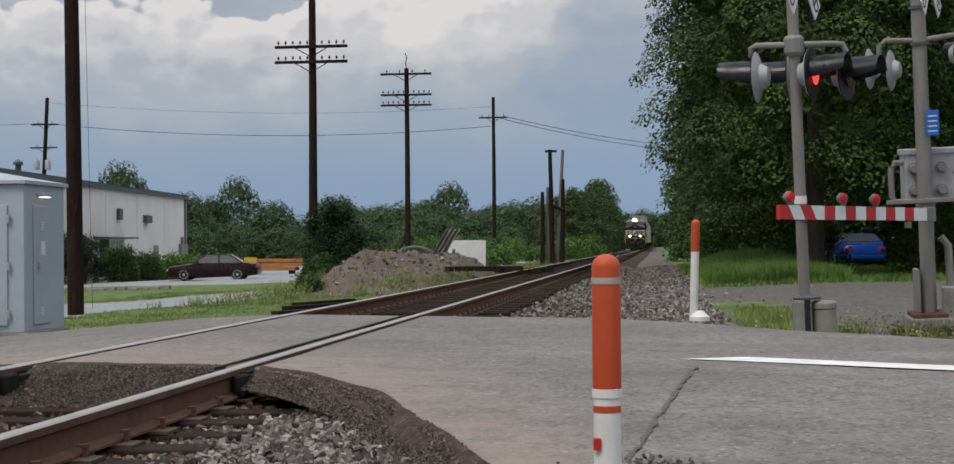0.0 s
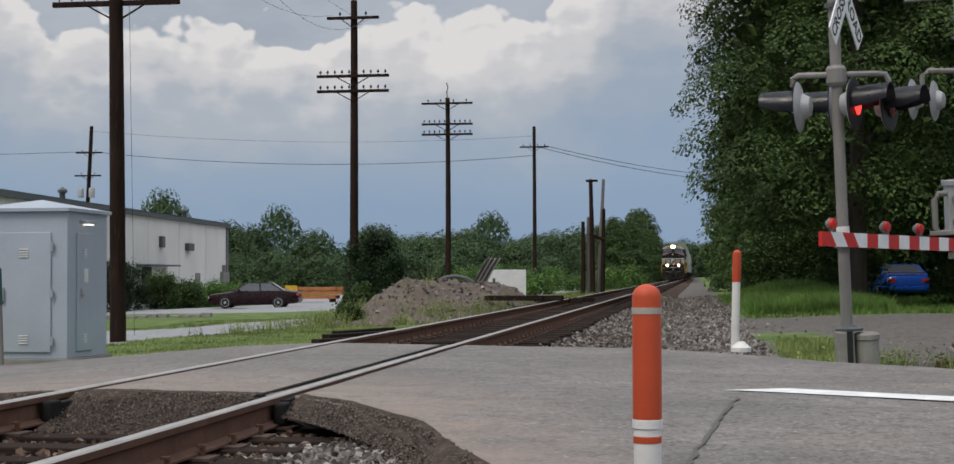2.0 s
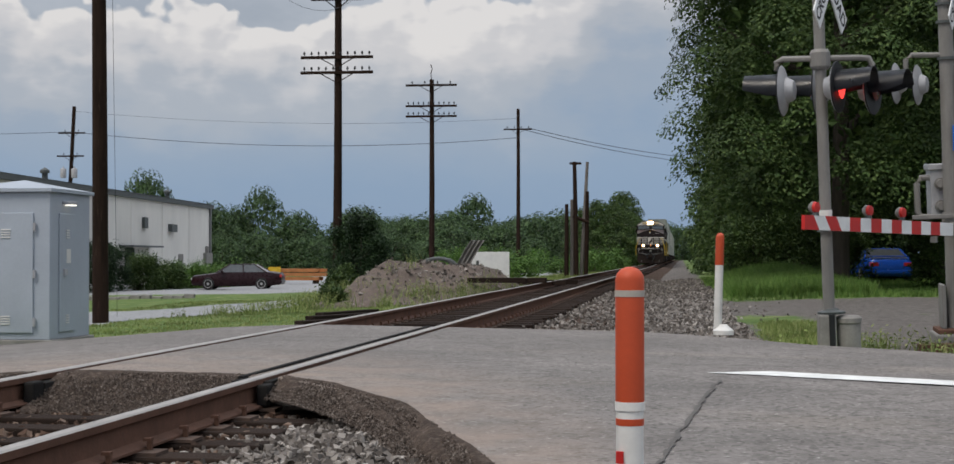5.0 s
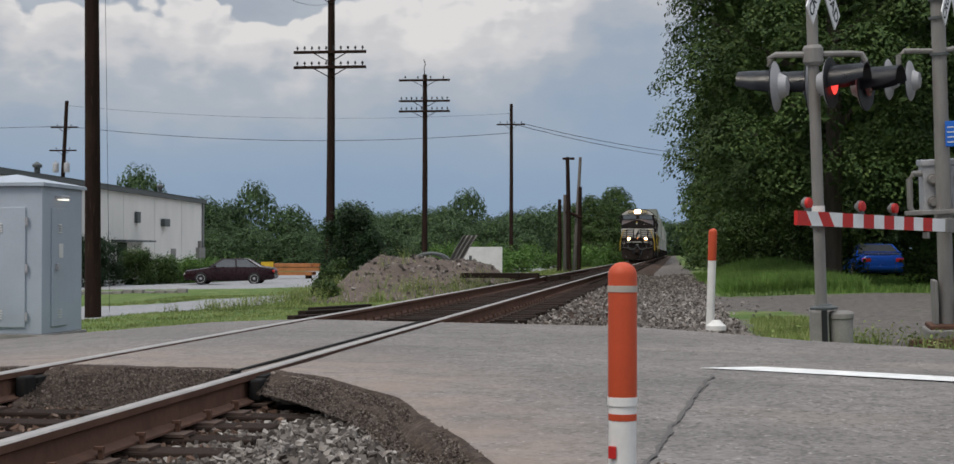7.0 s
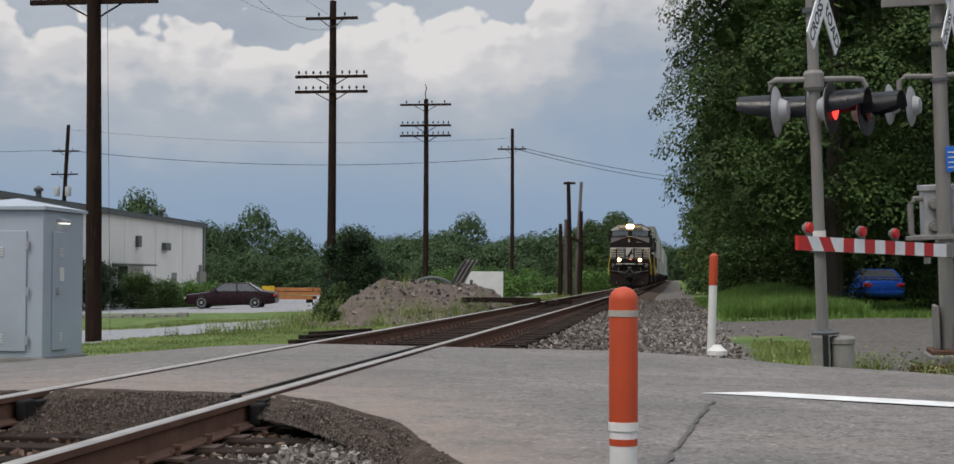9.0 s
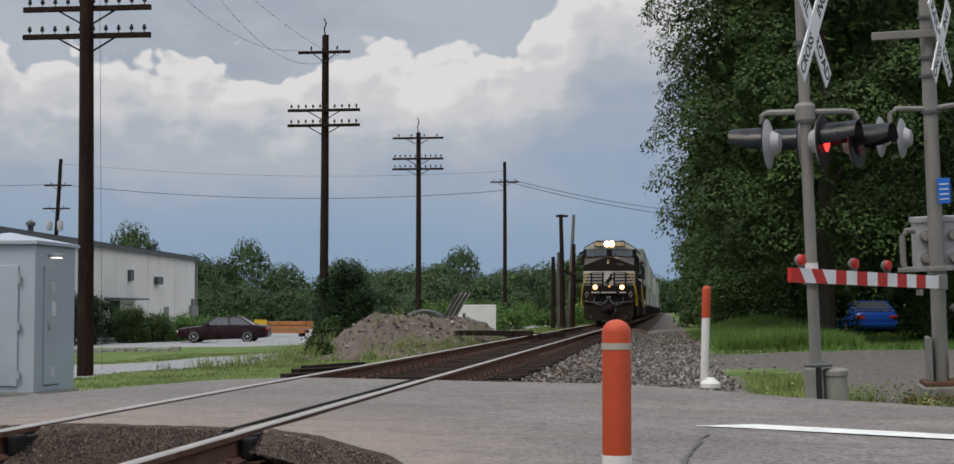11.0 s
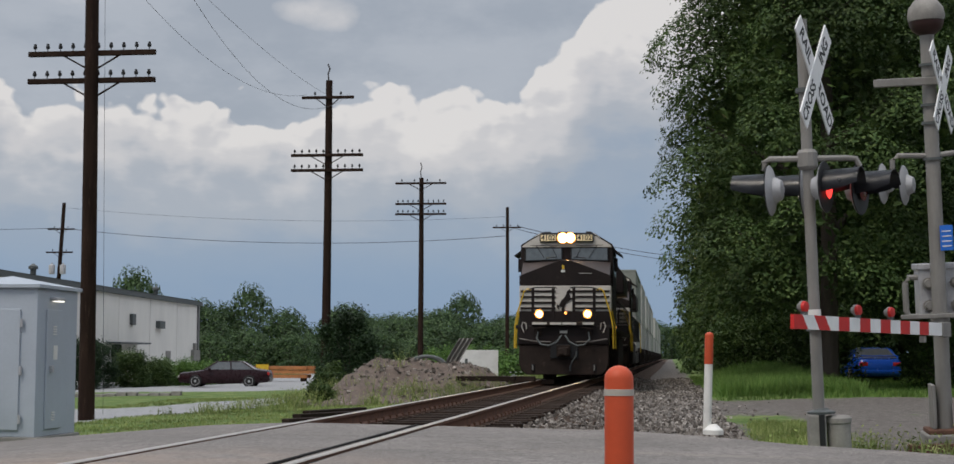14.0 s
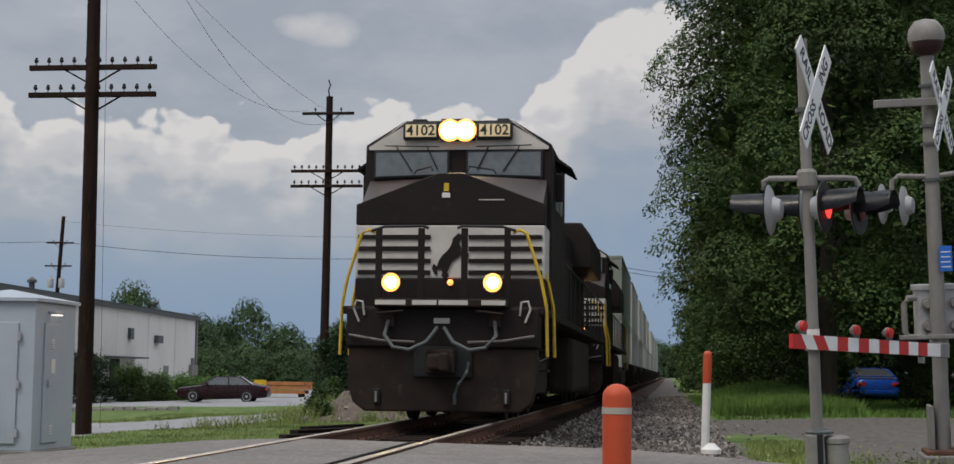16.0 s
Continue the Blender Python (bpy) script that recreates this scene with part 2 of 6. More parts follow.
def asphalt():
    """Old road surface: aggregate, tracks along the road, pale dust, darker patches."""
    m = paint("asphalt", (0.222, 0.204, 0.192), 0.9, spec=0.2, var=0.3, scale=0.6, fine=60, bump=0.9, spots=0.35, spot_col=(0.25, 0.222, 0.196), distance=0.012)
    n, l = m.node_tree.nodes, m.node_tree.links
    b = n["Principled BSDF"]
    base = b.inputs["Base Color"].links[0].from_socket
    co = n.new("ShaderNodeTexCoord")

    def layer(col, scale, stretch, lo, hi, amount, kind="noise"):
        nonlocal base
        mp = n.new("ShaderNodeMapping")
        mp.inputs["Scale"].default_value = stretch
        mp.inputs["Rotation"].default_value = (0, 0, radians(14))
        l.new(co.outputs["Object"], mp.inputs[0])
        if kind == "noise":
            t = n.new("ShaderNodeTexNoise")
            t.inputs["Detail"].default_value = 6
            out = t.outputs[0]
        else:
            t = n.new("ShaderNodeTexVoronoi")
            out = t.outputs["Color"]
        t.inputs["Scale"].default_value = scale
        l.new(mp.outputs[0], t.inputs["Vector"])
        r = n.new("ShaderNodeMapRange")
        r.inputs[1].default_value, r.inputs[2].default_value, r.inputs[4].default_value = lo, hi, amount
        l.new(out, r.inputs[0])
        x = n.new("ShaderNodeMix")
        x.data_type = "RGBA"
        l.new(r.outputs[0], x.inputs[0])
        l.new(base, x.inputs[6])
        x.inputs[7].default_value = (*col, 1)
        base = x.outputs[2]

    layer((0.11, 0.102, 0.096), 1.6, (0.12, 1.2, 1), 0.52, 0.70, 0.42)
    layer((0.115, 0.105, 0.098), 7.0, (1, 1, 1), 0.48, 0.66, 0.55)
    layer((0.27, 0.235, 0.20), 0.9, (0.3, 0.8, 1), 0.55, 0.72, 0.6)
    layer((0.07, 0.065, 0.061), 42, (1, 1, 1), 0.55, 0.9, 0.75, "cell")
    layer((0.42, 0.40, 0.375), 60, (1, 1, 1), 0.80, 1.0, 0.8, "cell")
    # tan dust tracked on from the slope
    at = n.new("ShaderNodeAttribute")
    at.attribute_name = "dust"
    t = n.new("ShaderNodeTexNoise")
    t.inputs["Scale"].default_value, t.inputs["Detail"].default_value = 2.2, 7
    l.new(co.outputs["Object"], t.inputs["Vector"])
    r = n.new("ShaderNodeMapRange")
    r.inputs[1].default_value, r.inputs[2].default_value, r.inputs[4].default_value = 0.25, 0.7, 0.9
    l.new(t.outputs[0], r.inputs[0])
    k = n.new("ShaderNodeMath")
    k.operation = "MULTIPLY"
    l.new(at.outputs["Fac"], k.inputs[0])
    l.new(r.outputs[0], k.inputs[1])
    x = n.new("ShaderNodeMix")
    x.data_type = "RGBA"
    l.new(k.outputs[0], x.inputs[0])
    l.new(base, x.inputs[6])
    x.inputs[7].default_value = (0.29, 0.226, 0.184, 1)
    l.new(x.outputs[2], b.inputs["Base Color"])
    return m


ASPHALT = asphalt()
WHITE_LINE = paint("road_paint", (0.72, 0.72, 0.70), 0.7, var=0.2, scale=8, spots=0.5, spot_col=(0.3, 0.3, 0.29))
STEEL = paint("worn_rail_steel", (0.46, 0.42, 0.385), 0.40, 0.6, var=0.2, scale=3, fine=50, bump=0.03)
RUST = paint("rail_rust", (0.135, 0.072, 0.050), 0.85, 0.0, spec=0.15, var=0.35, scale=5, fine=60, bump=0.2, spots=0.3, spot_col=(0.05, 0.035, 0.03))
TIE = paint("creosoted_tie", (0.030, 0.0205, 0.016), 0.9, spec=0.1, var=0.4, scale=4, fine=40, bump=0.5, stretch=(0.4, 3, 3), per=0.3, spots=0.4, spot_col=(0.075, 0.058, 0.047))
BROWN_BED = paint("dusty_track_bed", (0.070, 0.046, 0.034), 0.95, spec=0.1, var=0.45, scale=16, fine=40, bump=0.9, spots=0.4, spot_col=(0.06, 0.045, 0.035), distance=0.03)
BLACK = paint("grimy_black_paint", (0.0165, 0.0115, 0.0110), 0.62, spec=0.18, var=0.4, scale=1.6, fine=30, bump=0.05, spots=0.55, spot_col=(0.036, 0.027, 0.023))
GRIME = paint("road_grime", (0.030, 0.0215, 0.018), 0.85, spec=0.15, var=0.4, scale=2.5, fine=40, bump=0.1, spots=0.7, spot_col=(0.062, 0.047, 0.037))
CREAM = paint("cream_white_paint", (0.52, 0.49, 0.45), 0.55, var=0.18, scale=2, fine=40, bump=0.03, spots=0.35, spot_col=(0.33, 0.30, 0.27))
YELLOW = paint("safety_yellow", (0.62, 0.40, 0.03), 0.5, var=0.2, scale=5, bump=0.03)
POLE = paint("weathered_pole", (0.030, 0.018, 0.0135), 0.95, spec=0.1, var=0.5, scale=2, fine=30, bump=0.6, stretch=(4, 4, 0.5), spots=0.6, spot_col=(0.085, 0.058, 0.044))
GREYPOLE = paint("silvered_wood", (0.20, 0.18, 0.165), 0.9, var=0.4, scale=2, fine=30, bump=0.6, stretch=(4, 4, 0.3), spots=0.4, spot_col=(0.07, 0.055, 0.05))
GALV = paint("galvanised_mast", (0.225, 0.215, 0.20), 0.6, 0.15, var=0.22, scale=3, fine=35, bump=0.05, stretch=(3, 3, 0.6), spots=0.3, spot_col=(0.20, 0.18, 0.16))
SILVER = paint("aluminium_paint", (0.40, 0.40, 0.41), 0.55, 0.25, var=0.2, scale=5, bump=0.04)
MATTBLACK = paint("matt_black", (0.013, 0.0135, 0.015), 0.6, var=0.3, scale=4, bump=0.04)
CABINET = paint("cabinet_grey", (0.36, 0.40, 0.45), 0.55, var=0.10, scale=1.5, fine=30, bump=0.03, spots=0.15, spot_col=(0.28, 0.30, 0.33))
ORANGE = paint("orange_plastic", (0.46, 0.066, 0.021), 0.5, var=0.14, scale=4, fine=50, bump=0.05, spots=0.3, spot_col=(0.36, 0.055, 0.02))
WHITEPL = paint("white_plastic", (0.66, 0.65, 0.62), 0.5, var=0.12, scale=5, bump=0.03, spots=0.3, spot_col=(0.42, 0.38, 0.34))
RED = paint("red_sheeting", (0.50, 0.022, 0.018), 0.45, var=0.15, scale=6, bump=0.02)
WHITE = paint("white_sheeting", (0.72, 0.72, 0.71), 0.5, var=0.1, scale=6, bump=0.02, spots=0.2, spot_col=(0.5, 0.5, 0.49))
SIGNBLACK = paint("sign_black", (0.02, 0.02, 0.02), 0.6, bump=0)
BLUE = paint("blue_sheeting", (0.02, 0.14, 0.55), 0.45, var=0.1, bump=0)
SIDING = paint("white_metal_siding", (0.74, 0.71, 0.665), 0.6, var=0.10, scale=0.5, fine=15, bump=0.03, spots=0.2, spot_col=(0.42, 0.40, 0.37), stretch=(1, 1, 0.35))
TRIM = paint("dark_metal_trim", (0.09, 0.10, 0.10), 0.6, var=0.2, bump=0.03)
CONCRETE = paint("weathered_concrete", (0.25, 0.238, 0.22), 0.9, var=0.3, scale=5, fine=50, bump=0.35, spots=0.4, spot_col=(0.17, 0.16, 0.14))
GLASS = paint("dark_glass", (0.02, 0.024, 0.028), 0.16, var=0.1, bump=0, spec=0.4)
TYRE = paint("tyre_rubber", (0.018, 0.018, 0.018), 0.85, bump=0.1)
RED_ON = lamp_glow("lit_red_lens", (0.9, 0.05, 0.04), 1.6)
RED_OFF = paint("unlit_red_lens", (0.12, 0.01, 0.01), 0.25, bump=0)
HEAD = lamp_glow("headlight_glass", (1.0, 0.74, 0.40), 260.0)
DITCH = lamp_glow("ditch_light_glass", (1.0, 0.62, 0.28), 110.0)
# emission here imitates the warm glare round the lamps, not a lit part
WARM = lamp_glow("warm_glare_ring", (1.0, 0.40, 0.09), 2.2)
LEAF_A = leafy("leaves_deep", (0.027, 0.052, 0.014), (0.047, 0.084, 0.021), (0.098, 0.142, 0.040))
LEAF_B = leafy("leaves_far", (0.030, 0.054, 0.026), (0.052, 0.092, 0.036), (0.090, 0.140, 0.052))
LEAF_C = leafy("leaves_bright", (0.045, 0.10, 0.02), (0.08, 0.16, 0.03), (0.13, 0.21, 0.05))
LEAF_D = leafy("leaves_cedar", (0.012, 0.028, 0.012), (0.022, 0.045, 0.018), (0.035, 0.065, 0.022))
BARK = paint("bark", (0.075, 0.06, 0.048), 0.9, var=0.4, scale=3, fine=25, bump=0.7, stretch=(3, 3, 0.5))

# ---- ground, road, track ----
NEAR = [(-60, 5), (-6, 8.3), (-3.95, 9.4), (-2.5, 9.15), (-2.06, 8.6), (-1.5, 7.75), (-0.95, 6.4), (-0.5, 5.1), (-0.2, 3.8), (0.0, 1), (0.5, -3), (20, -14), (60, -37)]
FAR = [(-60, 13), (-9, 16.2), (-7, 16.7), (-4, 16.9), (-2.8, 16.5), (-0.5, 16.35), (0.3, 15.5), (1.23, 14.5), (2.53, 13.5), (6, 11.3), (60, -20)]
TRACK_X, GAUGE = -3.38, 1.505


def road_z(x, y):
    z = step(x, [(-60, -1.2), (-25, -0.8), (-14, -0.5), (-7.5, -0.24), (-5.2, -0.05), (-4.3, -0.014), (-2.4, -0.014), (-1.2, -0.03), (0.5, -0.05), (2.5, -0.09), (6, -0.2), (60, -1.0)])
    if x > -2.4:
        z -= 0.09 * max(0.0, min(1.0, (9.0 - y) / 3.5)) * min(1.0, (x + 2.4) / 1.2)
    return z


def land_z(x, y):
    z = step(x, [(-300, -1.5), (-60, -1.2), (-25, -0.97), (-13, -0.75), (-9, -0.66), (-6.6, -0.55), (-5.7, -0.45), (-1.2, -0.45), (0, -0.32), (2, -0.30), (6, -0.26), (12, -0.15), (40, 0.8), (300, 2)])
    if y < 9 and x < 0.5:
        z = min(z, -0.36)
    z += 0.05 * noise.noise(Vector((x * 0.35, y * 0.35, 3))) + 0.02 * noise.noise(Vector((x * 1.7, y * 1.7, 5)))
    if y < 9.6 and -6.4 < x < -0.9:
        return -0.5
    # grassy rise under the trees
    z += 0.5 * math.exp(-(((x - 3.0) / 1.5) ** 2 + ((y - 50) / 6.5) ** 2))
    gap = max(step(x, NEAR) - y, y - step(x, FAR), 0.0)
    k = max(0.0, 1 - gap / (0.8 if y < 9.5 and x < 0 else 2.6))
    return z + (road_z(x, y) - 0.075 - z) * k * k * (3 - 2 * k)


def lines(lo, hi, fine_lo, fine_hi, stepf, grow=1.22):
    out = list(np.arange(fine_lo, fine_hi + 1e-6, stepf))
    d, p = stepf, fine_lo
    while p > lo:
        d *= grow
        p -= d
        out.insert(0, p)
    d, p = stepf, fine_hi
    while p < hi:
        d *= grow
        p += d
        out.append(p)
    return [float(v) for v in out]


def sheet(name, xs, ys, z, material, parent=None, keep=None, masks=None):
    verts = [(x, y, z(x, y)) for y in ys for x in xs]
    n = len(xs)
    faces = []
    for j in range(len(ys) - 1):
        for i in range(n - 1):
            if keep is None or keep((xs[i] + xs[i + 1]) / 2, (ys[j] + ys[j + 1]) / 2):
                faces.append((j * n + i, j * n + i + 1, (j + 1) * n + i + 1, (j + 1) * n + i))
    me = bpy.data.meshes.new(name)
    me.from_pydata(verts, [], faces)
    me.materials.append(material)
    me.polygons.foreach_set("use_smooth", [True] * len(me.polygons))
    for key, fn in (masks or {}).items():
        at = me.attributes.new(key, "FLOAT", "POINT")
        at.data.foreach_set("value", [fn(v[0], v[1]) for v in verts])
    ob = new(name, me)
    if parent:
        ob.parent = parent
    return ob


def soft(d, w):
    return max(0.0, min(1.0, 0.5 - d / (2 * w)))


def gravel_mask(x, y):
    """1 where stone and dust lie, 0 where grass grows."""
    wob = 0.5 * noise.noise(Vector((x * 0.5, y * 0.25, 1))) + 0.25 * noise.noise(Vector((x * 1.6, y * 1.0, 2)))
    right = step(y, [(15, 1.0), (22, 1.0), (40, 1.0), (80, 0.9), (150, 0.6)])
    m = soft(max(-6.2 + (0.6 if y > 20 else 0) - x, x - right) + 0.5 * wob, 0.3)
    if 12 < y < 48 and x > 0:
        # the dusty track that leaves the line, and the trodden earth round the masts
        mid = step(x, [(0.5, 32), (2.5, 33), (5, 34), (8, 33), (14, 27)])
        m = max(m, soft(abs(y - mid) - 5.0 + 2.5 * wob, 0.9), soft(max(y - 29 + 4 * wob, 2.1 - x + 0.5 * wob), 0.4))
    drive_n = step(x, [(-30, 24), (-13, 32.5), (-11, 47), (-9, 60)])
    drive_f = step(x, [(-30, 33), (-16, 42), (-14, 52), (-12, 66)])
    if y > 20 and x < -9.5:
        a = y - drive_n
        b = y - drive_f
        m = max(m, soft(max(-a, b) + wob, 0.5))
        if y > 66 and x > -34:
            m = max(m, soft(66.5 - y + wob, 1.0))
    if y < 9:
        m = 1.0
    return m


def ground_material():
    m = bpy.data.materials.new("grass_and_gravel")
    m.use_nodes = True
    n, l = m.node_tree.nodes, m.node_tree.links
    b = n["Principled BSDF"]
    b.inputs["Roughness"].default_value = 0.95
    b.inputs["Specular IOR Level"].default_value = 0.2
    co = n.new("ShaderNodeTexCoord")

    def tex(sc, det=5):
        t = n.new("ShaderNodeTexNoise")
        t.inputs["Scale"].default_value, t.inputs["Detail"].default_value, t.inputs["Roughness"].default_value = sc, det, 0.65
        l.new(co.outputs["Object"], t.inputs["Vector"])
        return t.outputs[0]

    def ramp(f, stops):
        r = n.new("ShaderNodeValToRGB")
        while len(r.color_ramp.elements) < len(stops):
            r.color_ramp.elements.new(0.5)
        for e, (p, c) in zip(r.color_ramp.elements, stops):
            e.position, e.color = p, (*c, 1)
        l.new(f, r.inputs[0])
        return r.outputs[0]

    grass = ramp(tex(1.2), [(0.3, (0.055, 0.098, 0.024)), (0.5, (0.095, 0.145, 0.04)), (0.7, (0.19, 0.215, 0.08))])
    stone = ramp(tex(9, 8), [(0.3, (0.06, 0.052, 0.047)), (0.5, (0.112, 0.100, 0.091)), (0.7, (0.195, 0.178, 0.163))])
    at = n.new("ShaderNodeAttribute")
    at.attribute_name = "gravel"
    drive = n.new("ShaderNodeAttribute")
    drive.attribute_name = "drive"
    pale = n.new("ShaderNodeMix")
    pale.data_type = "RGBA"
    l.new(drive.outputs["Fac"], pale.inputs[0])
    l.new(stone, pale.inputs[6])
    l.new(ramp(tex(6, 8), [(0.3, (0.19, 0.195, 0.20)), (0.7, (0.34, 0.342, 0.348))]), pale.inputs[7])
    stone = pale.outputs[2]
    edge = n.new("ShaderNodeMath")
    edge.operation = "ADD"
    fz = n.new("ShaderNodeMapRange")
    fz.inputs[1].default_value, fz.inputs[2].default_value, fz.inputs[3].default_value, fz.inputs[4].default_value = 0.35, 0.65, -0.3, 0.3
    l.new(tex(5), fz.inputs[0])
    l.new(at.outputs["Fac"], edge.inputs[0])
    l.new(fz.outputs[0], edge.inputs[1])
    sh = n.new("ShaderNodeMapRange")
    sh.inputs[1].default_value, sh.inputs[2].default_value = 0.4, 0.6
    l.new(edge.outputs[0], sh.inputs[0])
    mx = n.new("ShaderNodeMix")
    mx.data_type = "RGBA"
    l.new(sh.outputs[0], mx.inputs[0])
    l.new(grass, mx.inputs[6])
    l.new(stone, mx.inputs[7])
    l.new(mx.outputs[2], b.inputs["Base Color"])
    bp = n.new("ShaderNodeBump")
    bp.inputs["Strength"].default_value, bp.inputs["Distance"].default_value = 0.8, 0.04
    l.new(tex(22, 4), bp.inputs["Height"])
    l.new(bp.outputs[0], b.inputs["Normal"])
    return m


GROUND = ground_material()
ground = sheet("ground", lines(-2600, 2600, -16, 8, 0.3), lines(-2600, 4200, 4, 62, 0.4), land_z, GROUND, masks={"gravel": gravel_mask, "drive": lambda x, y: 1.0 if x < -9.4 and y > 20 else 0.0})
tagged(ground, "patchy green grass, grey gravel and dust beside the line", "ground", kind="structure")

# the road, open where the rails' flangeways run
road_xs = [x for x in lines(-60, 60, -9, 6, 0.25) if not -4.6 < x < -2.1] + [-4.6, -4.23, -4.065, -3.8, -3.38, -2.95, -2.695, -2.53, -2.1]
road_xs = sorted(set(round(x, 3) for x in road_xs))


def road_mesh():
    bm = B()
    dust = bm.verts.layers.float.new("dust")
    N = 40
    cols = []
    for x in road_xs:
        a, b = step(x, NEAR), step(x, FAR)
        wig = 0.10 * noise.noise(Vector((x * 1.3, 4, 0))) + 0.05 * noise.noise(Vector((x * 5, 2, 0)))
        a, b = a + wig * 0.6 + (0.22 if x < 0 else 0.0), b + 0.6 * wig
        col = [bm.verts.new((x, a - 0.06, road_z(x, a) - 0.16))]
        for k in range(N + 1):
            y = a + (b - a) * k / N
            v = bm.verts.new((x, y, road_z(x, y) + 0.006 * noise.noise(Vector((x * 0.8, y * 0.8, 7)))))
            v[dust] = max(0.0, 1 - (y - a) / 3.2) if -7 < x < 0.6 else 0.0
            col.append(v)
        col.append(bm.verts.new((x, b + 0.06, road_z(x, b) - 0.16)))
        cols.append(col)
    for (x0, c0), (x1, c1) in zip(zip(road_xs, cols), zip(road_xs[1:], cols[1:])):
        if (x0, x1) in ((-4.23, -4.065), (-2.695, -2.53)):
            continue
        for k in range(N + 2):
            bm.faces.new((c0[k], c1[k], c1[k + 1], c0[k + 1]))
    return bm


road = finish("road", road_mesh(), ASPHALT, smooth=True)
tagged(road, "worn grey asphalt road across the railway line", "road", kind="structure")
bm = B()
run = [(0.17 + 0.063 * k, 10.72 - 0.0205 * k) for k in range(70)]
for k, ((x0, y0), (x1, y1)) in enumerate(zip(run, run[1:])):
    a, b = 0.21 * min(1.0, k / 7), 0.21 * min(1.0, (k + 1) / 7)
    q = [(x0, y0 - 0.21), (x1, y1 - 0.21), (x1, y1 - 0.21 + 2 * b), (x0, y0 - 0.21 + 2 * a + 0.004)]
    bm.faces.new([bm.verts.new((x, y, road_z(x, y) + 0.0095)) for x, y in q])
bmesh.ops.remove_doubles(bm, verts=bm.verts, dist=0.001)
tagged(finish("road_line", bm, WHITE_LINE), "worn white painted edge line on the asphalt", "road marking", kind="structure")
bm = B()
pts = [(0.24 - 0.40 * k / 44 + 0.035 * noise.noise(Vector((k * 0.35, 1, 0))) + 0.012 * noise.noise(Vector((k * 1.3, 5, 0))), 9.9 - 4.2 * k / 44) for k in range(45)]
for (x0, y0), (x1, y1) in zip(pts, pts[1:]):
    w = random.uniform(0.004, 0.015)
    bm.faces.new([bm.verts.new((x, y, road_z(x, y) + 0.009)) for x, y in ((x0 - w, y0), (x0 + w, y0), (x1 + w, y1), (x1 - w, y1))])
CRACK = paint("bitumen_crack", (0.10, 0.092, 0.085), 0.8, var=0.3, scale=20, bump=0.3)
tagged(finish("road_crack", bm, CRACK), "dark jagged crack in the asphalt", "crack", kind="structure")

# the track: ties, rails, plates, spikes, one bed
bed = sheet("track_bed", [TRACK_X + d for d in (-3.0, -2.4, -1.9, -1.5, -1.1, -0.8, -0.5, 0, 0.5, 0.8, 1.1, 1.5, 1.9, 2.4, 3.0)], lines(-8, 600, 2, 34, 0.25, 1.08),
            lambda x, y: step(abs(x - TRACK_X), [(0, -0.285), (1.5, -0.285), (1.9, -0.32), (3.0, -0.62)]) + 0.03 * noise.noise(Vector((x * 2.5, y * 2.5, 1))) - (0.12 if 9.9 < y < 15.6 else 0), BROWN_BED)
tagged(bed, "brown dusty ballast bed under the rails", "ballast", kind="structure")
track = thing("railway_track", label="rusty single railway track on dark creosoted ties", category="railway track", kind="structure")
prof = [(-0.076, -0.176), (0.076, -0.176), (0.076, -0.164), (0.012, -0.145), (0.009, -0.055), (0.035, -0.042), (0.037, -0.008), (0.028, 0.0), (-0.028, 0.0), (-0.037, -0.008), (-0.035, -0.042), (-0.009, -0.055), (-0.012, -0.145), (-0.076, -0.164)]
rail_ys = [-10, 0, 6, 9, 12, 16, 20, 30, 45, 70, 110, 180, 300, 420, 600]
for side in (-1, 1):
    bm = B()
    rings = [[bm.verts.new((px, y, pz)) for px, pz in prof] for y in rail_ys]
    for lo, hi in zip(rings, rings[1:]):
        for k in range(len(prof)):
            f = bm.faces.new((lo[k], lo[(k + 1) % len(prof)], hi[(k + 1) % len(prof)], hi[k]))
            f.material_index = 1 if k in (6, 7, 8) else 0
    rail = part("rail", bm, (RUST, STEEL), track, "steel rail, polished on its head and rusty on its web")
    rail.location.x = TRACK_X + side * GAUGE / 2
bm = B()
box(bm, -1.30, 1.30, -0.115, 0.115, -0.18, 0, 0.012)
tie0 = part("tie", bm, TIE, track)
tie0.location = (TRACK_X, -2, -0.19)
bm = B()
box(bm, -0.17, 0.17, -0.09, 0.09, 0, 0.016)
plate0 = part("tie_plate", bm, paint("dull_tie_plate", (0.085, 0.058, 0.046), 0.85, spec=0.2, var=0.35, scale=9, bump=0.2), track)
bm = B()
box(bm, -0.012, 0.012, -0.012, 0.012, 0, 0.045)
box(bm, -0.012, 0.03, -0.018, 0.018, 0.045, 0.06)
spike0 = part("spike", bm, RUST, track)


def copy_part(ob, x, y, z, turn=0.0):
    c = ob.copy()
    scene.collection.objects.link(c)
    c.matrix_basis = pose(x, y, z, 0, 0, turn)
    return c


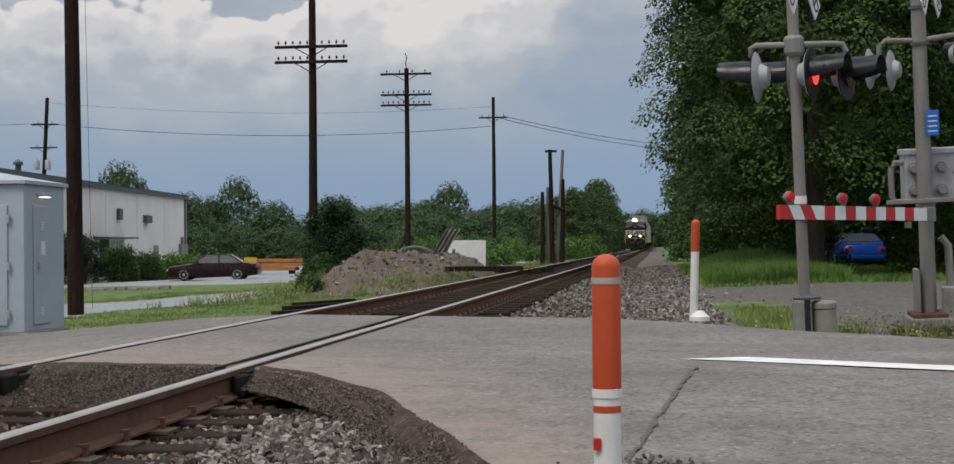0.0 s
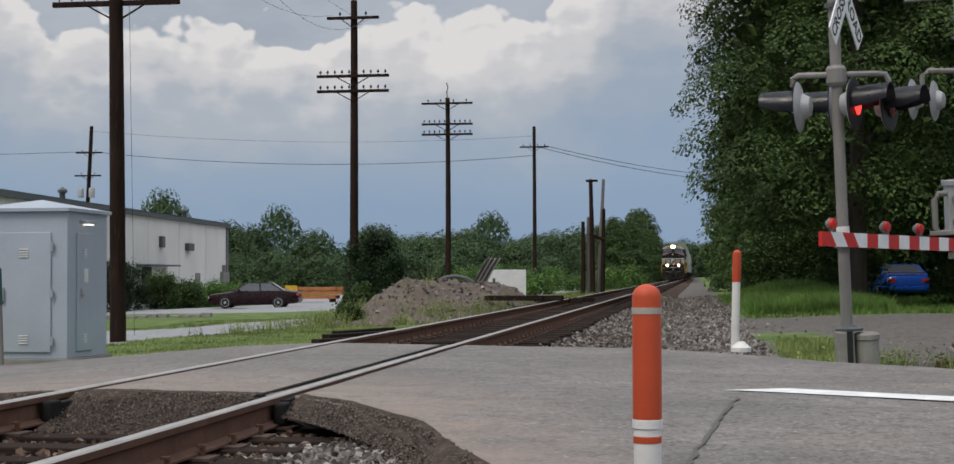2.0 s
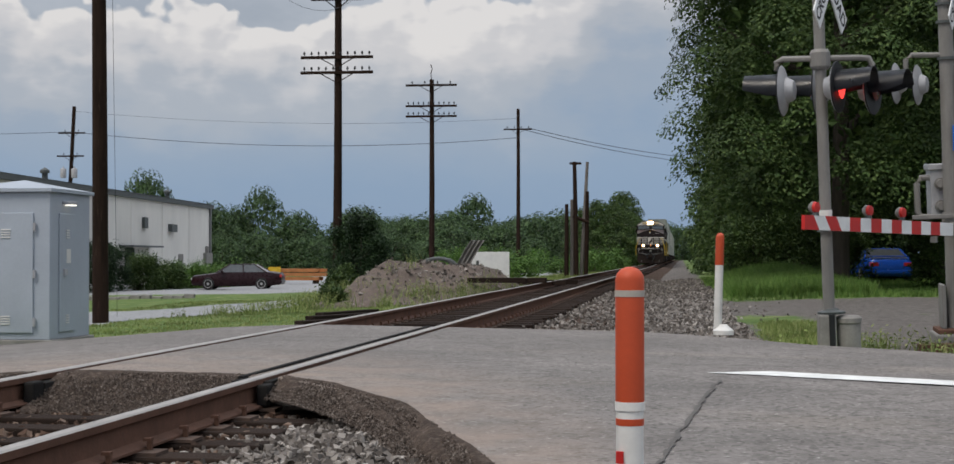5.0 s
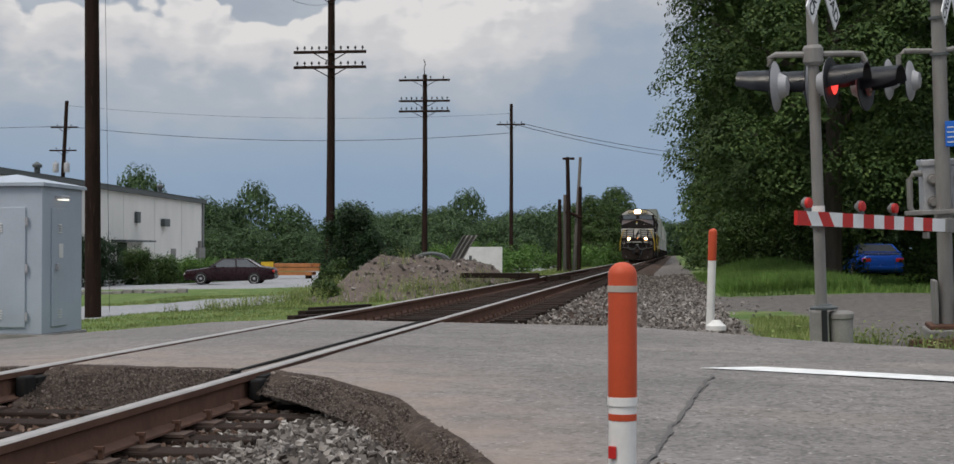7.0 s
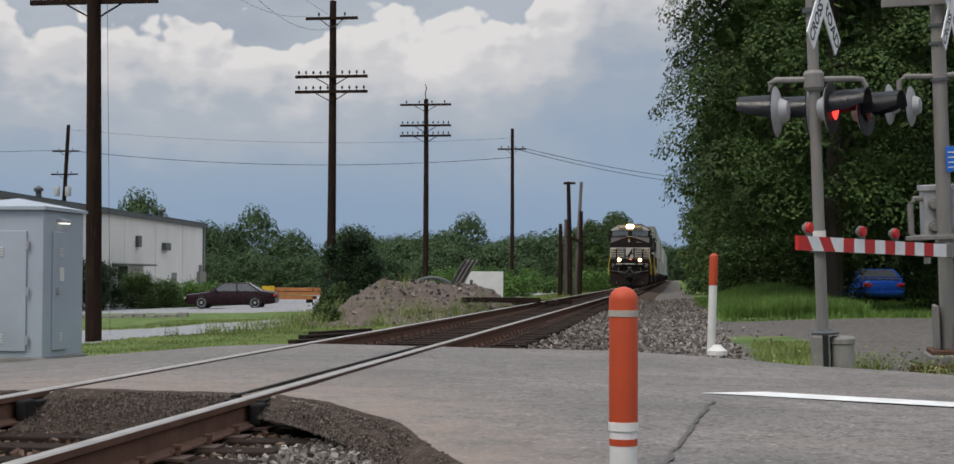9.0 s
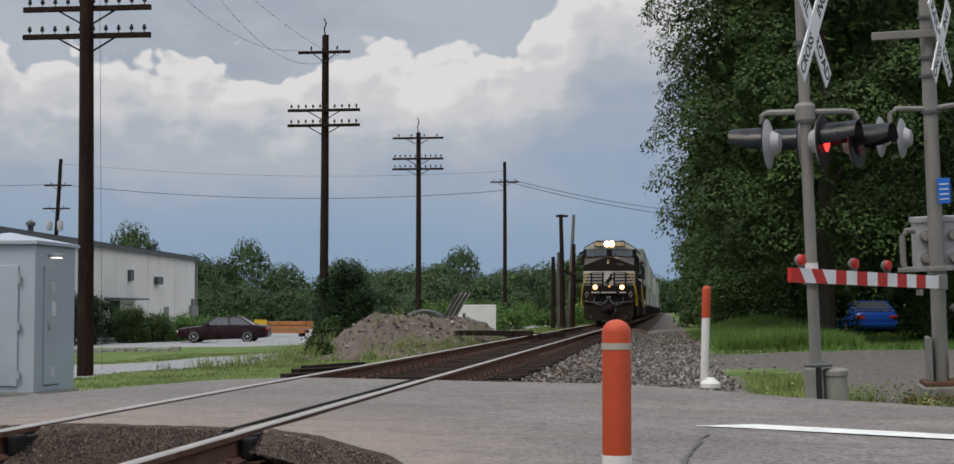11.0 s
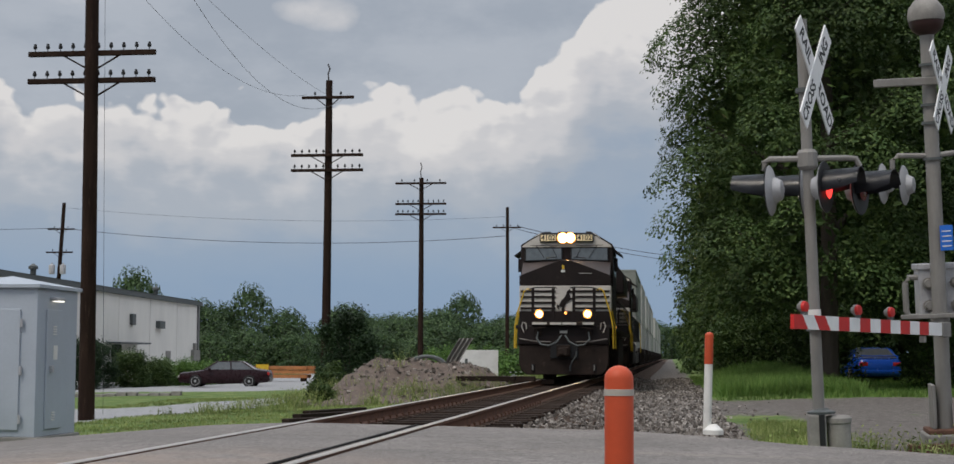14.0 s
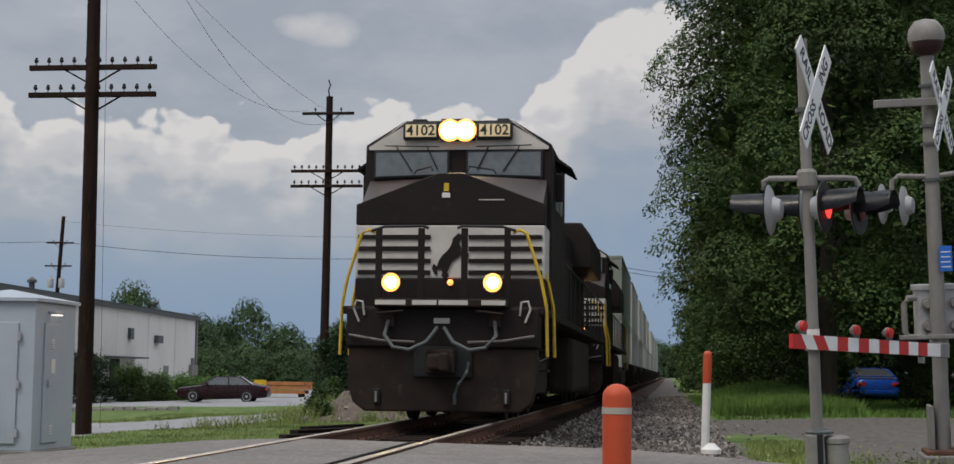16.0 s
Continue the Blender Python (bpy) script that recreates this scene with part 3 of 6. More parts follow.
rng = random.Random(5)
far_ties = B()
first = True
for k in range(1120):
    y = -2 + 0.53 * k
    if 9.7 < y < 16.3:
        continue
    if y < 110:
        t = tie0 if first else copy_part(tie0, 0, 0, 0)
        t.matrix_basis = pose(TRACK_X + rng.uniform(-0.06, 0.06), y, -0.195 + rng.uniform(-0.012, 0.004), 0, 0, rng.uniform(-1.5, 1.5))
        for side in (-1, 1):
            if y < 45:
                p = plate0 if first and side < 0 else copy_part(plate0, 0, 0, 0)
                p.matrix_basis = pose(TRACK_X + side * GAUGE / 2, y, -0.193)
            if y < 30:
                for q in (-1, 1):
                    s = spike0 if first and side < 0 and q < 0 else copy_part(spike0, 0, 0, 0)
                    s.matrix_basis = pose(TRACK_X + side * GAUGE / 2 + q * 0.095, y + q * 0.04, -0.18, 0, 0, 0 if q < 0 else 180)
        first = False
    else:
        box(far_ties, TRACK_X - 1.3, TRACK_X + 1.3, y - 0.11, y + 0.11, -0.36, -0.19)
part("far_ties", far_ties, TIE, track)["kind"] = "stuff"

# rubber strips and end blocks where the rails run through the road
RUBBER = paint("flangeway_rubber", (0.02, 0.019, 0.018), 0.9, spec=0.1, var=0.3, scale=8, bump=0.2)
for side in (-1, 1):
    x = TRACK_X + side * GAUGE / 2
    for q, w, z in ((-side, 0.085, -0.05), (side, 0.05, -0.026)):
        bm = B()
        box(bm, min(x + q * 0.038, x + q * (0.038 + w)), max(x + q * 0.038, x + q * (0.038 + w)), 9.25, 16.6, -0.17, z, 0.004)
        part("flangeway_strip", bm, RUBBER, track, "black rubber flangeway strip")
    if side > 0:
        bm = B()
        box(bm, x - 0.14, x - 0.105, 9.3, 16.5, -0.1, 0.001, 0.003)
        part("flangeway_strip", bm, RUBBER, track, "raised black rubber seal beside the flangeway")
    bm = B()
    box(bm, x + 0.04, x + 0.115, 9.08, 9.24, -0.17, -0.035, 0.015)
    part("end_block", bm, RUBBER, track, "black tarred end block")
    bm = B()
    box(bm, x - 0.13, x - 0.04, 9.1, 9.3, -0.12, -0.012, 0.015)
    part("end_block", bm, RUBBER, track, "black tarred end block")

# loose stones


def stones(name, n, spot, size, material, label, seed):
    rng = random.Random(seed)
    base = [(-0.5, -0.35, -0.3), (0.45, -0.45, -0.35), (0.5, 0.4, -0.25), (-0.4, 0.5, -0.35), (-0.35, -0.4, 0.3), (0.4, -0.25, 0.42), (0.35, 0.45, 0.28), (-0.45, 0.3, 0.38)]
    quads = ((0, 3, 2, 1), (4, 5, 6, 7), (0, 1, 5, 4), (1, 2, 6, 5), (2, 3, 7, 6), (3, 0, 4, 7))
    verts, faces = [], []
    for _ in range(n):
        x, y, z = spot(rng)
        s = size * rng.uniform(0.5, 1.25)
        q = Euler((rng.uniform(0, 6.3), rng.uniform(0, 6.3), rng.uniform(0, 6.3))).to_matrix()
        o = len(verts)
        sc = (rng.uniform(0.8, 1.5), rng.uniform(0.7, 1.1), rng.uniform(0.5, 0.9))
        for p in base:
            v = q @ Vector([s * (c + rng.uniform(-0.14, 0.14)) * k for c, k in zip(p, sc)])
            verts.append((x + v.x, y + v.y, z + v.z))
        faces += [tuple(o + i for i in f) for f in quads]
    me = bpy.data.meshes.new(name)
    me.from_pydata(verts, [], faces)
    me.materials.append(material)
    return tagged(new(name, me), label, "gravel", kind="stuff")


def island_stone(name, a, b, c):
    m = paint(name, b, 0.92, var=0.25, scale=20, fine=110, bump=0.25, spec=0.12)
    n, l = m.node_tree.nodes, m.node_tree.links
    g = n.new("ShaderNodeNewGeometry")
    r = n.new("ShaderNodeValToRGB")
    r.color_ramp.elements[0].color, r.color_ramp.elements[1].color = (*a, 1), (*c, 1)
    r.color_ramp.elements.new(0.6).color = (*b, 1)
    l.new(g.outputs["Random Per Island"], r.inputs[0])
    l.new(r.outputs[0], n["Principled BSDF"].inputs["Base Color"])
    return m


BALLAST = island_stone("ballast_grey", (0.062, 0.053, 0.046), (0.172, 0.152, 0.136), (0.345, 0.316, 0.286))
BALLAST_BROWN = island_stone("ballast_brown", (0.030, 0.019, 0.014), (0.10, 0.062, 0.045), (0.22, 0.16, 0.125))


def near_right(rng):
    while True:
        x, y = rng.uniform(-2.75, -0.3), rng.uniform(4.0, 9.2)
        if y < step(x, NEAR) + 0.06 + 0.06 * noise.noise(Vector((x * 4, y * 4, 6))):
            return x, y, step(x, [(-2.7, -0.255), (-2.12, -0.232), (-1.85, -0.188), (-1.6, -0.175), (-1.0, -0.195), (0, -0.22)]) + rng.uniform(-0.03, 0.02)


def inside(rng):
    while True:
        x, y = rng.uniform(-5.6, -2.2), rng.choice((rng.uniform(5, 9.6), rng.uniform(16.2, 30), rng.uniform(16.2, 60)))
        return x, y, -0.262 + rng.uniform(-0.03, 0.02) - max(0, abs(x + 3.38) - 1.6) * 0.25


def shoulder(rng):
    y = 16.4 + 60 * rng.random() ** 1.8
    x = rng.uniform(-2.2, 0.95 if y > 18 else 0.6)
    if rng.random() < 0.06 and 26 < y < 36:
        x += 1.8 * rng.random()
    return x, y, max(land_z(x, y), step(x, [(-2.2, -0.25), (-1.5, -0.32), (-0.4, -0.5)])) + rng.uniform(-0.01, 0.02)


stones("ballast", 9500, near_right, 0.041, BALLAST, "loose angular grey ballast beside the rail", 1)
stones("ballast", 8000, lambda r: (r.uniform(-5.6, -2.2), r.uniform(4.5, 9.0), -0.238 + r.uniform(-0.03, 0.02)), 0.05, BALLAST_BROWN, "brown rust-stained ballast between the ties", 12)
stones("ballast", 6500, inside, 0.046, BALLAST_BROWN, "brown rust-stained ballast between the ties", 2)
stones("ballast", 11000, shoulder, 0.058, BALLAST, "grey ballast shoulder along the far track", 3)


# the crumbled slope at the road's near edge
APRON = paint("crumbled_edge", (0.075, 0.056, 0.045), 0.98, spec=0.1, var=0.5, scale=9, fine=40, bump=1.0, spots=0.5, spot_col=(0.17, 0.135, 0.112), distance=0.03, spot_at=0.52)


def apron_mesh():
    bm = B()
    xs = [x for x in np.arange(-5.6, -0.15, 0.06)]
    cols = []
    for x in xs:
        y0 = step(x, NEAR) + 0.36 + 0.10 * noise.noise(Vector((x * 3.1, 8, 0))) + 0.05 * noise.noise(Vector((x * 9, 3, 0)))
        n = 14
        col = []
        for k in range(n + 1):
            f = k / n
            dx = 0.10 * f * min(1.0, max(0.0, (x + 2.45) / 1.2))
            z = road_z(x, y0) + 0.010 - 0.004 * f - (0.27 if x < -2.6 else 0.115) * max(0.0, f - 0.12) ** 1.15 + 0.05 * noise.noise(Vector((x * 3, f * 3 + y0, 2))) * min(1, 3 * f) + 0.02 * noise.noise(Vector((x * 11, f * 9 + y0, 4))) * min(1, 3 * f)
            col.append(bm.verts.new((x - dx, y0 - (0.86 if x < -2.6 else 0.42) * f, z)))
        cols.append((x, col))
    for (xa, a), (xb, b) in zip(cols, cols[1:]):
        if any(xa < r + 0.09 and xb > r - 0.09 for r in (-4.1325, -2.6275)):
            continue
        for k in range(14):
            bm.faces.new((a[k], b[k], b[k + 1], a[k + 1]))
    return bm


tagged(finish("road_shoulder", apron_mesh(), APRON, smooth=True), "dark crumbled asphalt slope at the edge of the road", "road shoulder", kind="structure")


def spill(rng):
    x = rng.uniform(-5.4, -0.2)
    f = rng.random() ** 0.8 * 1.18 - 0.13
    y0 = step(x, NEAR) + 0.30
    g = max(0.0, min(1.0, f))
    dx = 0.10 * f * min(1.0, max(0.0, (x + 2.45) / 1.2))
    if min(abs(x - dx + 4.1325), abs(x - dx + 2.6275)) < 0.11:
        return spill(rng)
    return x - dx, y0 - (0.86 if x < -2.6 else 0.42) * f, road_z(x, y0) + 0.002 - (0.27 if x < -2.6 else 0.115) * max(0.0, g - 0.12) ** 1.15


stones("asphalt_crumbs", 20000, spill, 0.0115, island_stone("crumbled_asphalt", (0.055, 0.043, 0.036), (0.095, 0.075, 0.063), (0.19, 0.16, 0.138)), "dark crumbled asphalt along the road edge", 4)


def broken(rng):
    x, y = rng.gauss(-0.02, 0.1), rng.gauss(5.85, 0.14)
    return x, y, road_z(x, y) + 0.004


stones("asphalt_crumbs", 260, broken, 0.022, bpy.data.materials["crumbled_asphalt"], "loose dark asphalt crumbs at a broken spot in the road", 6)

# ---- poles and wires ----


def utility_pole(at, top, r0, r1, arms, label, lean=(0, 0), spike=0.0, material=None, turn=0.0):
    """arms: (height, length, pins)."""
    ob = thing("utility_pole", at, turn, label, "utility pole", "poles along the line")
    bm = B()
    n = 7
    h = top - at[2]
    rings = []
    for k in range(n + 1):
        f = k / n
        c = Vector((lean[0] * f + 0.02 * math.sin(3 * f), lean[1] * f, -0.3 + (h + 0.3) * f))
        r = r0 + (r1 - r0) * f
        rings.append([bm.verts.new(c + Vector((r * math.cos(a * math.pi / 6), r * math.sin(a * math.pi / 6), 0))) for a in range(12)])
    for lo, hi in zip(rings, rings[1:]):
        for k in range(12):
            bm.faces.new((lo[k], lo[(k + 1) % 12], hi[(k + 1) % 12], hi[k]))
    bm.faces.new(rings[-1])
    part("shaft", bm, material or POLE, ob, smooth=True)
    for z, length, pins in arms:
        z -= at[2]
        cx = lean[0] * z / h
        bm = B()
        box(bm, cx - length / 2, cx + length / 2, -r1 - 0.11, -r1 - 0.01, z - 0.06, z + 0.06, 0.01)
        arm = part("crossarm", bm, POLE, ob)
        for s in (-1, 1):
            bm = B()
            tube(bm, (cx + s * length * 0.22, -r1 - 0.06, z - 0.05), (cx, -r1 - 0.02, z - 0.42), 0.022, seg=6)
            part("brace", bm, POLE, ob)
        for k in range(pins):
            x = cx - length / 2 + length * (k + 0.5) / pins
            if abs(x - cx) < 0.1:
                x += 0.14
            bm = B()
            lathe(bm, [(0.012, 0.06), (0.012, 0.12), (0.045, 0.13), (0.05, 0.18), (0.03, 0.21), (0.036, 0.235), (0.012, 0.25)], (x, -r1 - 0.06, z), 8)
            part("insulator", bm, MATTBLACK, arm)
    if spike:
        bm = B()
        pipe(bm, [(lean[0], 0, h - 0.1), (lean[0] - 0.05, 0, h + spike * 0.4), (lean[0] + 0.03, 0, h + spike * 0.7), (lean[0] - 0.06, 0, h + spike)], 0.03, 6)
        part("ground_rod", bm, POLE, ob)
    return ob


utility_pole((-13.26, 33.6, -0.74), 12.2, 0.19, 0.14, [(11.45, 2.2, 2), (7.06, 3.06, 10), (7.70, 3.06, 10)], "tall dark creosoted wooden pole with two crossarms in the grass", lean=(0.0, -0.4))
utility_pole((-14.12, 61.6, -0.75), 12.2, 0.20, 0.14, [(11.45, 2.2, 2), (9.03, 3.05, 10), (8.40, 3.05, 10)], "dark wooden pole with three crossarms behind a cedar", lean=(0.03, 0), spike=0.7)
utility_pole((-14.64, 88.8, -0.8), 11.3, 0.18, 0.13, [(10.95, 3.05, 4), (9.72, 3.05, 10), (9.11, 3.05, 10)], "dark wooden pole with three crossarms beyond the dirt mound", spike=0.9)
utility_pole((-13.29, 124.3, -0.8), 13.0, 0.18, 0.13, [(11.30, 2.35, 4)], "slim wooden pole with one crossarm before the woods")
yard = utility_pole((-50.3, 119.6, -1.1), 13.2, 0.19, 0.15, [(11.0, 2.3, 2), (9.1, 2.3, 2)], "leaning wooden pole with two transformer cans behind the building", lean=(0.75, 0))
for dx in (-0.45, 0.5):
    bm = B()
    lathe(bm, [(0.05, -0.62), (0.24, -0.6), (0.25, 0.1), (0.22, 0.16), (0.06, 0.2), (0.05, 0.34)], (dx + 0.45, -0.4, 9.0), 12)
    part("transformer", bm, SILVER, yard, "grey transformer can", smooth=True)


def stub(at, top, r, material, lean, label):
    ob = thing("pole_stub", at, 0, label, "pole stub", "broken poles by the track")
    bm = B()
    h = top - at[2]
    tube(bm, (0, 0, -0.2), (lean * 0.5 + 0.02, 0, h * 0.5), r, r * 0.92, 10, False)
    tube(bm, (lean * 0.5 + 0.02, 0, h * 0.5), (lean, 0, h), r * 0.92, r * 0.75, 10)
    part("shaft", bm, material, ob, smooth=True)
    return ob


stub((-7.12, 94.9, -0.4), 4.1, 0.15, POLE, 0.02, "short dark broken pole standing beside the track")
s2 = stub((-6.50, 95.0, -0.4), 6.75, 0.16, POLE, -0.12, "dark broken pole with remains of a crossarm")
bm = B()
box(bm, -0.42, 0.32, -0.08, 0.08, 6.98, 7.12, 0.01)
part("crossarm_stump", bm, POLE, s2)
bm = B()
tube(bm, (-0.2, 0, 3.75), (0.75, 0, 3.35), 0.1, seg=8)
part("brace", bm, POLE, s2)
stub((-6.25, 95.3, -0.4), 6.75, 0.13, GREYPOLE, 0.42, "leaning silvered wooden pole beside a dark one")
stub((-5.92, 95.1, -0.4), 4.9, 0.15, POLE, 0.1, "dark pole stub close to the track")
stub((-6.80, 95.2, -0.4), 4.4, 0.13, GREYPOLE, 0.0, "grey weathered pole stub among darker ones")


def wire(pts_a, pts_b, sag, r, name="overhead_wire"):
    a, b = Vector(pts_a), Vector(pts_b)
    bm = B()
    pipe(bm, [a.lerp(b, k / 16) - Vector((0, 0, sag * 4 * (k / 16) * (1 - k / 16))) for k in range(17)], r, 5)
    return tagged(finish(name, bm, MATTBLACK), "thin dark overhead wire strung between poles", "wire", "overhead wires")


for dx, za, sg in ((-0.9, 11.6, 1.5), (-0.1, 11.9, 0.5), (0.9, 11.6, 2.4)):
    wire((-13.2 + dx, 33.0, za), (-14.1 + dx, 61.5, 11.6), sg, 0.006)
wire((-12.98, 33.4, 9.3), (-12.75, 33.3, -0.6), 0.0, 0.005, "guy_wire")
wire((-49.7, 119.4, 11.1), (-13.3, 124, 10.6), 0.9, 0.022)
wire((-49.7, 119.4, 11.1), (-90, 110, 11.6), 0.6, 0.018)
wire((-13.3, 124.2, 11.4), (10, 175, 11.0), 0.8, 0.025)
wire((-12.4, 124.2, 11.4), (11, 175, 11.6), 0.8, 0.025)
wire((-49.6, 119.4, 12.8), (-13.3, 124, 12.2), 0.7, 0.010)

# ---- crossing signals ----


HOOD = paint("glossy_hood_black", (0.016, 0.018, 0.024), 0.34, var=0.3, scale=6, bump=0.03, spec=0.6)


def flasher_part(parent, at, aim, lit):
    m = pose(*at, 0, 0, aim)

    def put(name, bm, mat, label=""):
        bm.transform(m)
        return part(name, bm, mat, parent, label, True)

    bm = B()
    lathe(bm, [(0.03, -0.006), (0.224, -0.006), (0.228, 0.0), (0.224, 0.004), (0.03, 0.004)], (0, 0, 0), 28, "y")
    put("target", bm, MATTBLACK, "round black background disc")
    bm = B()
    lathe(bm, [(0.03, 0.125), (0.085, 0.11), (0.118, 0.045), (0.205, 0.02), (0.226, 0.005)], (0, 0, 0), 28, "y")
    put("target_back", bm, SILVER, "pale grey cast back of the lamp")
    bm = B()
    lathe(bm, [(0.105, -0.03), (0.07, -0.045), (0.01, -0.05)], (0, 0, 0), 18, "y")
    put("lens", bm, RED_ON if lit else RED_OFF, "lit red lens" if lit else "dark red lens")
    # the hood: a long half tube, open below
    bm = B()
    n = 18
    rows = []
    for y, w in ((-0.006, 1.12), (-0.17, 1.13), (-0.32, 1.15)):
        cut = radians(215 if y > -0.1 else 198 if y > -0.3 else 165)
        rows.append([bm.verts.new((0.135 * w * math.sin(-cut / 2 + cut * k / n), y, 0.135 * w * math.cos(-cut / 2 + cut * k / n))) for k in range(n + 1)])
    for lo, hi in zip(rows, rows[1:]):
        for k in range(n):
            bm.faces.new((lo[k], lo[k + 1], hi[k + 1], hi[k]))
    bmesh.ops.solidify(bm, geom=bm.faces[:], thickness=0.006)
    put("hood", bm, HOOD, "long black visor")


def leaning(at, top):
    """Pose whose z axis runs from the foot to the top."""
    d = Vector(top) - Vector(at)
    return Matrix.Translation(at) @ Vector((0, 0, 1)).rotation_difference(d).to_matrix().to_4x4(), d.length


FACING = 66.0


def crossbuck(parent, z, y):
    """Two crossed white blades, lettered."""
    m = pose(0, 0, z, 0, 0, FACING) @ pose(0, -y, 0)
    for s, words in ((1, ("RAIL", "ROAD")), (-1, ("CROSS", "ING"))):
        bm = B()
        box(bm, -0.58, 0.58, -0.006, 0.006, -0.105, 0.105)
        k = m @ pose(0, -0.012 * (s < 0), 0, 0, 48 * s, 0)
        bm.transform(k)
        blade = part("crossbuck_blade", bm, WHITE, parent, "white board with black letters")
        for w, x in zip(words, (-0.33, 0.33)):
            letters("lettering", w, 0.17 if len(w) < 5 else 0.155, SIGNBLACK, parent, k @ pose(x if s > 0 else x, -0.0075, 0, 90, 0, 0), 0.001)


def signal_mast_small():
    m, h = leaning((1.47, 15.53, -0.094), (1.323, 15.37, 4.13))
    h /= 1.126
    ob = tagged(new("crossing_signal"), "leaning grey crossing signal mast with red flashers and crossbuck", "crossing signal", "crossing signals")
    ob.matrix_basis = m @ Matrix.Scale(1.126, 4)
    bm = B()
    tube(bm, (0, 0, 0.2), (0, 0, h), 0.051, 0.049, 16)
    part("mast", bm, GALV, ob, smooth=True)
    bm = B()
    box(bm, -0.10, 0.05, -0.12, 0.14, -0.25, 0.25, 0.02)
    part("foundation", bm, CONCRETE, ob, "weathered concrete foundation block")
    bm = B()
    lathe(bm, [(0.10, -0.25), (0.105, 0.16), (0.115, 0.17), (0.115, 0.21), (0.09, 0.23)], (0.165, 0.0, 0), 18)
    part("barrel_base", bm, CONCRETE, ob, "pale round concrete footing", True)
    bm = B()
    box(bm, -0.015, 0.035, -0.128, -0.119, -0.2, 0.25)
    part("strap", bm, MATTBLACK, ob, "black cable strap")
    bm = B()
    lathe(bm, [(0.06, 0.245), (0.12, 0.25), (0.125, 0.27), (0.07, 0.285), (0.06, 0.30)], (0.02, 0, 0), 14)
    part("mast_shoe", bm, TRIM, ob)
    bm = B()
    lathe(bm, [(0.050, 0), (0.057, 0.0), (0.057, 0.07), (0.050, 0.07)], (0, 0, 1.10), 14)
    part("reflective_band", bm, WHITEPL, ob, "white reflective band")
    for k in range(3):
        bm = B()
        lathe(bm, [(0.066, 0), (0.078, 0.0), (0.078, 0.04), (0.066, 0.04)], (0, 0, (0.98, 2.5, 3.1)[k]), 14)
        part("clamp", bm, TRIM, ob)
    # pipe arms along and across the road
    ax = Vector((math.cos(radians(FACING)), math.sin(radians(FACING)), 0))
    bm = B()
    pipe(bm, [(-0.38, 0, 2.42), (-0.38, 0, 2.49), (-0.33, 0, 2.52), (0.33, 0.0, 2.50), (0.42, 0, 2.49), (0.45, 0, 2.42)], 0.028, 8)
    part("lamp_arm", bm, GALV, ob, smooth=True)
    bm = B()
    lathe(bm, [(0.07, -0.09), (0.09, -0.06), (0.09, 0.06), (0.07, 0.09)], (0, 0, 2.50), 12)
    part("junction_box", bm, GALV, ob)
    flasher_part(ob, (-0.34, 0.0, 2.24), -106, False)
    flasher_part(ob, (-0.02, 0.28, 2.24), -104, False)
    flasher_part(ob, (0.13, -0.16, 2.24), 68, True)
    flasher_part(ob, (0.45, 0.05, 2.22), 64, False)
    crossbuck(ob, 3.24, 0.10)
    return ob


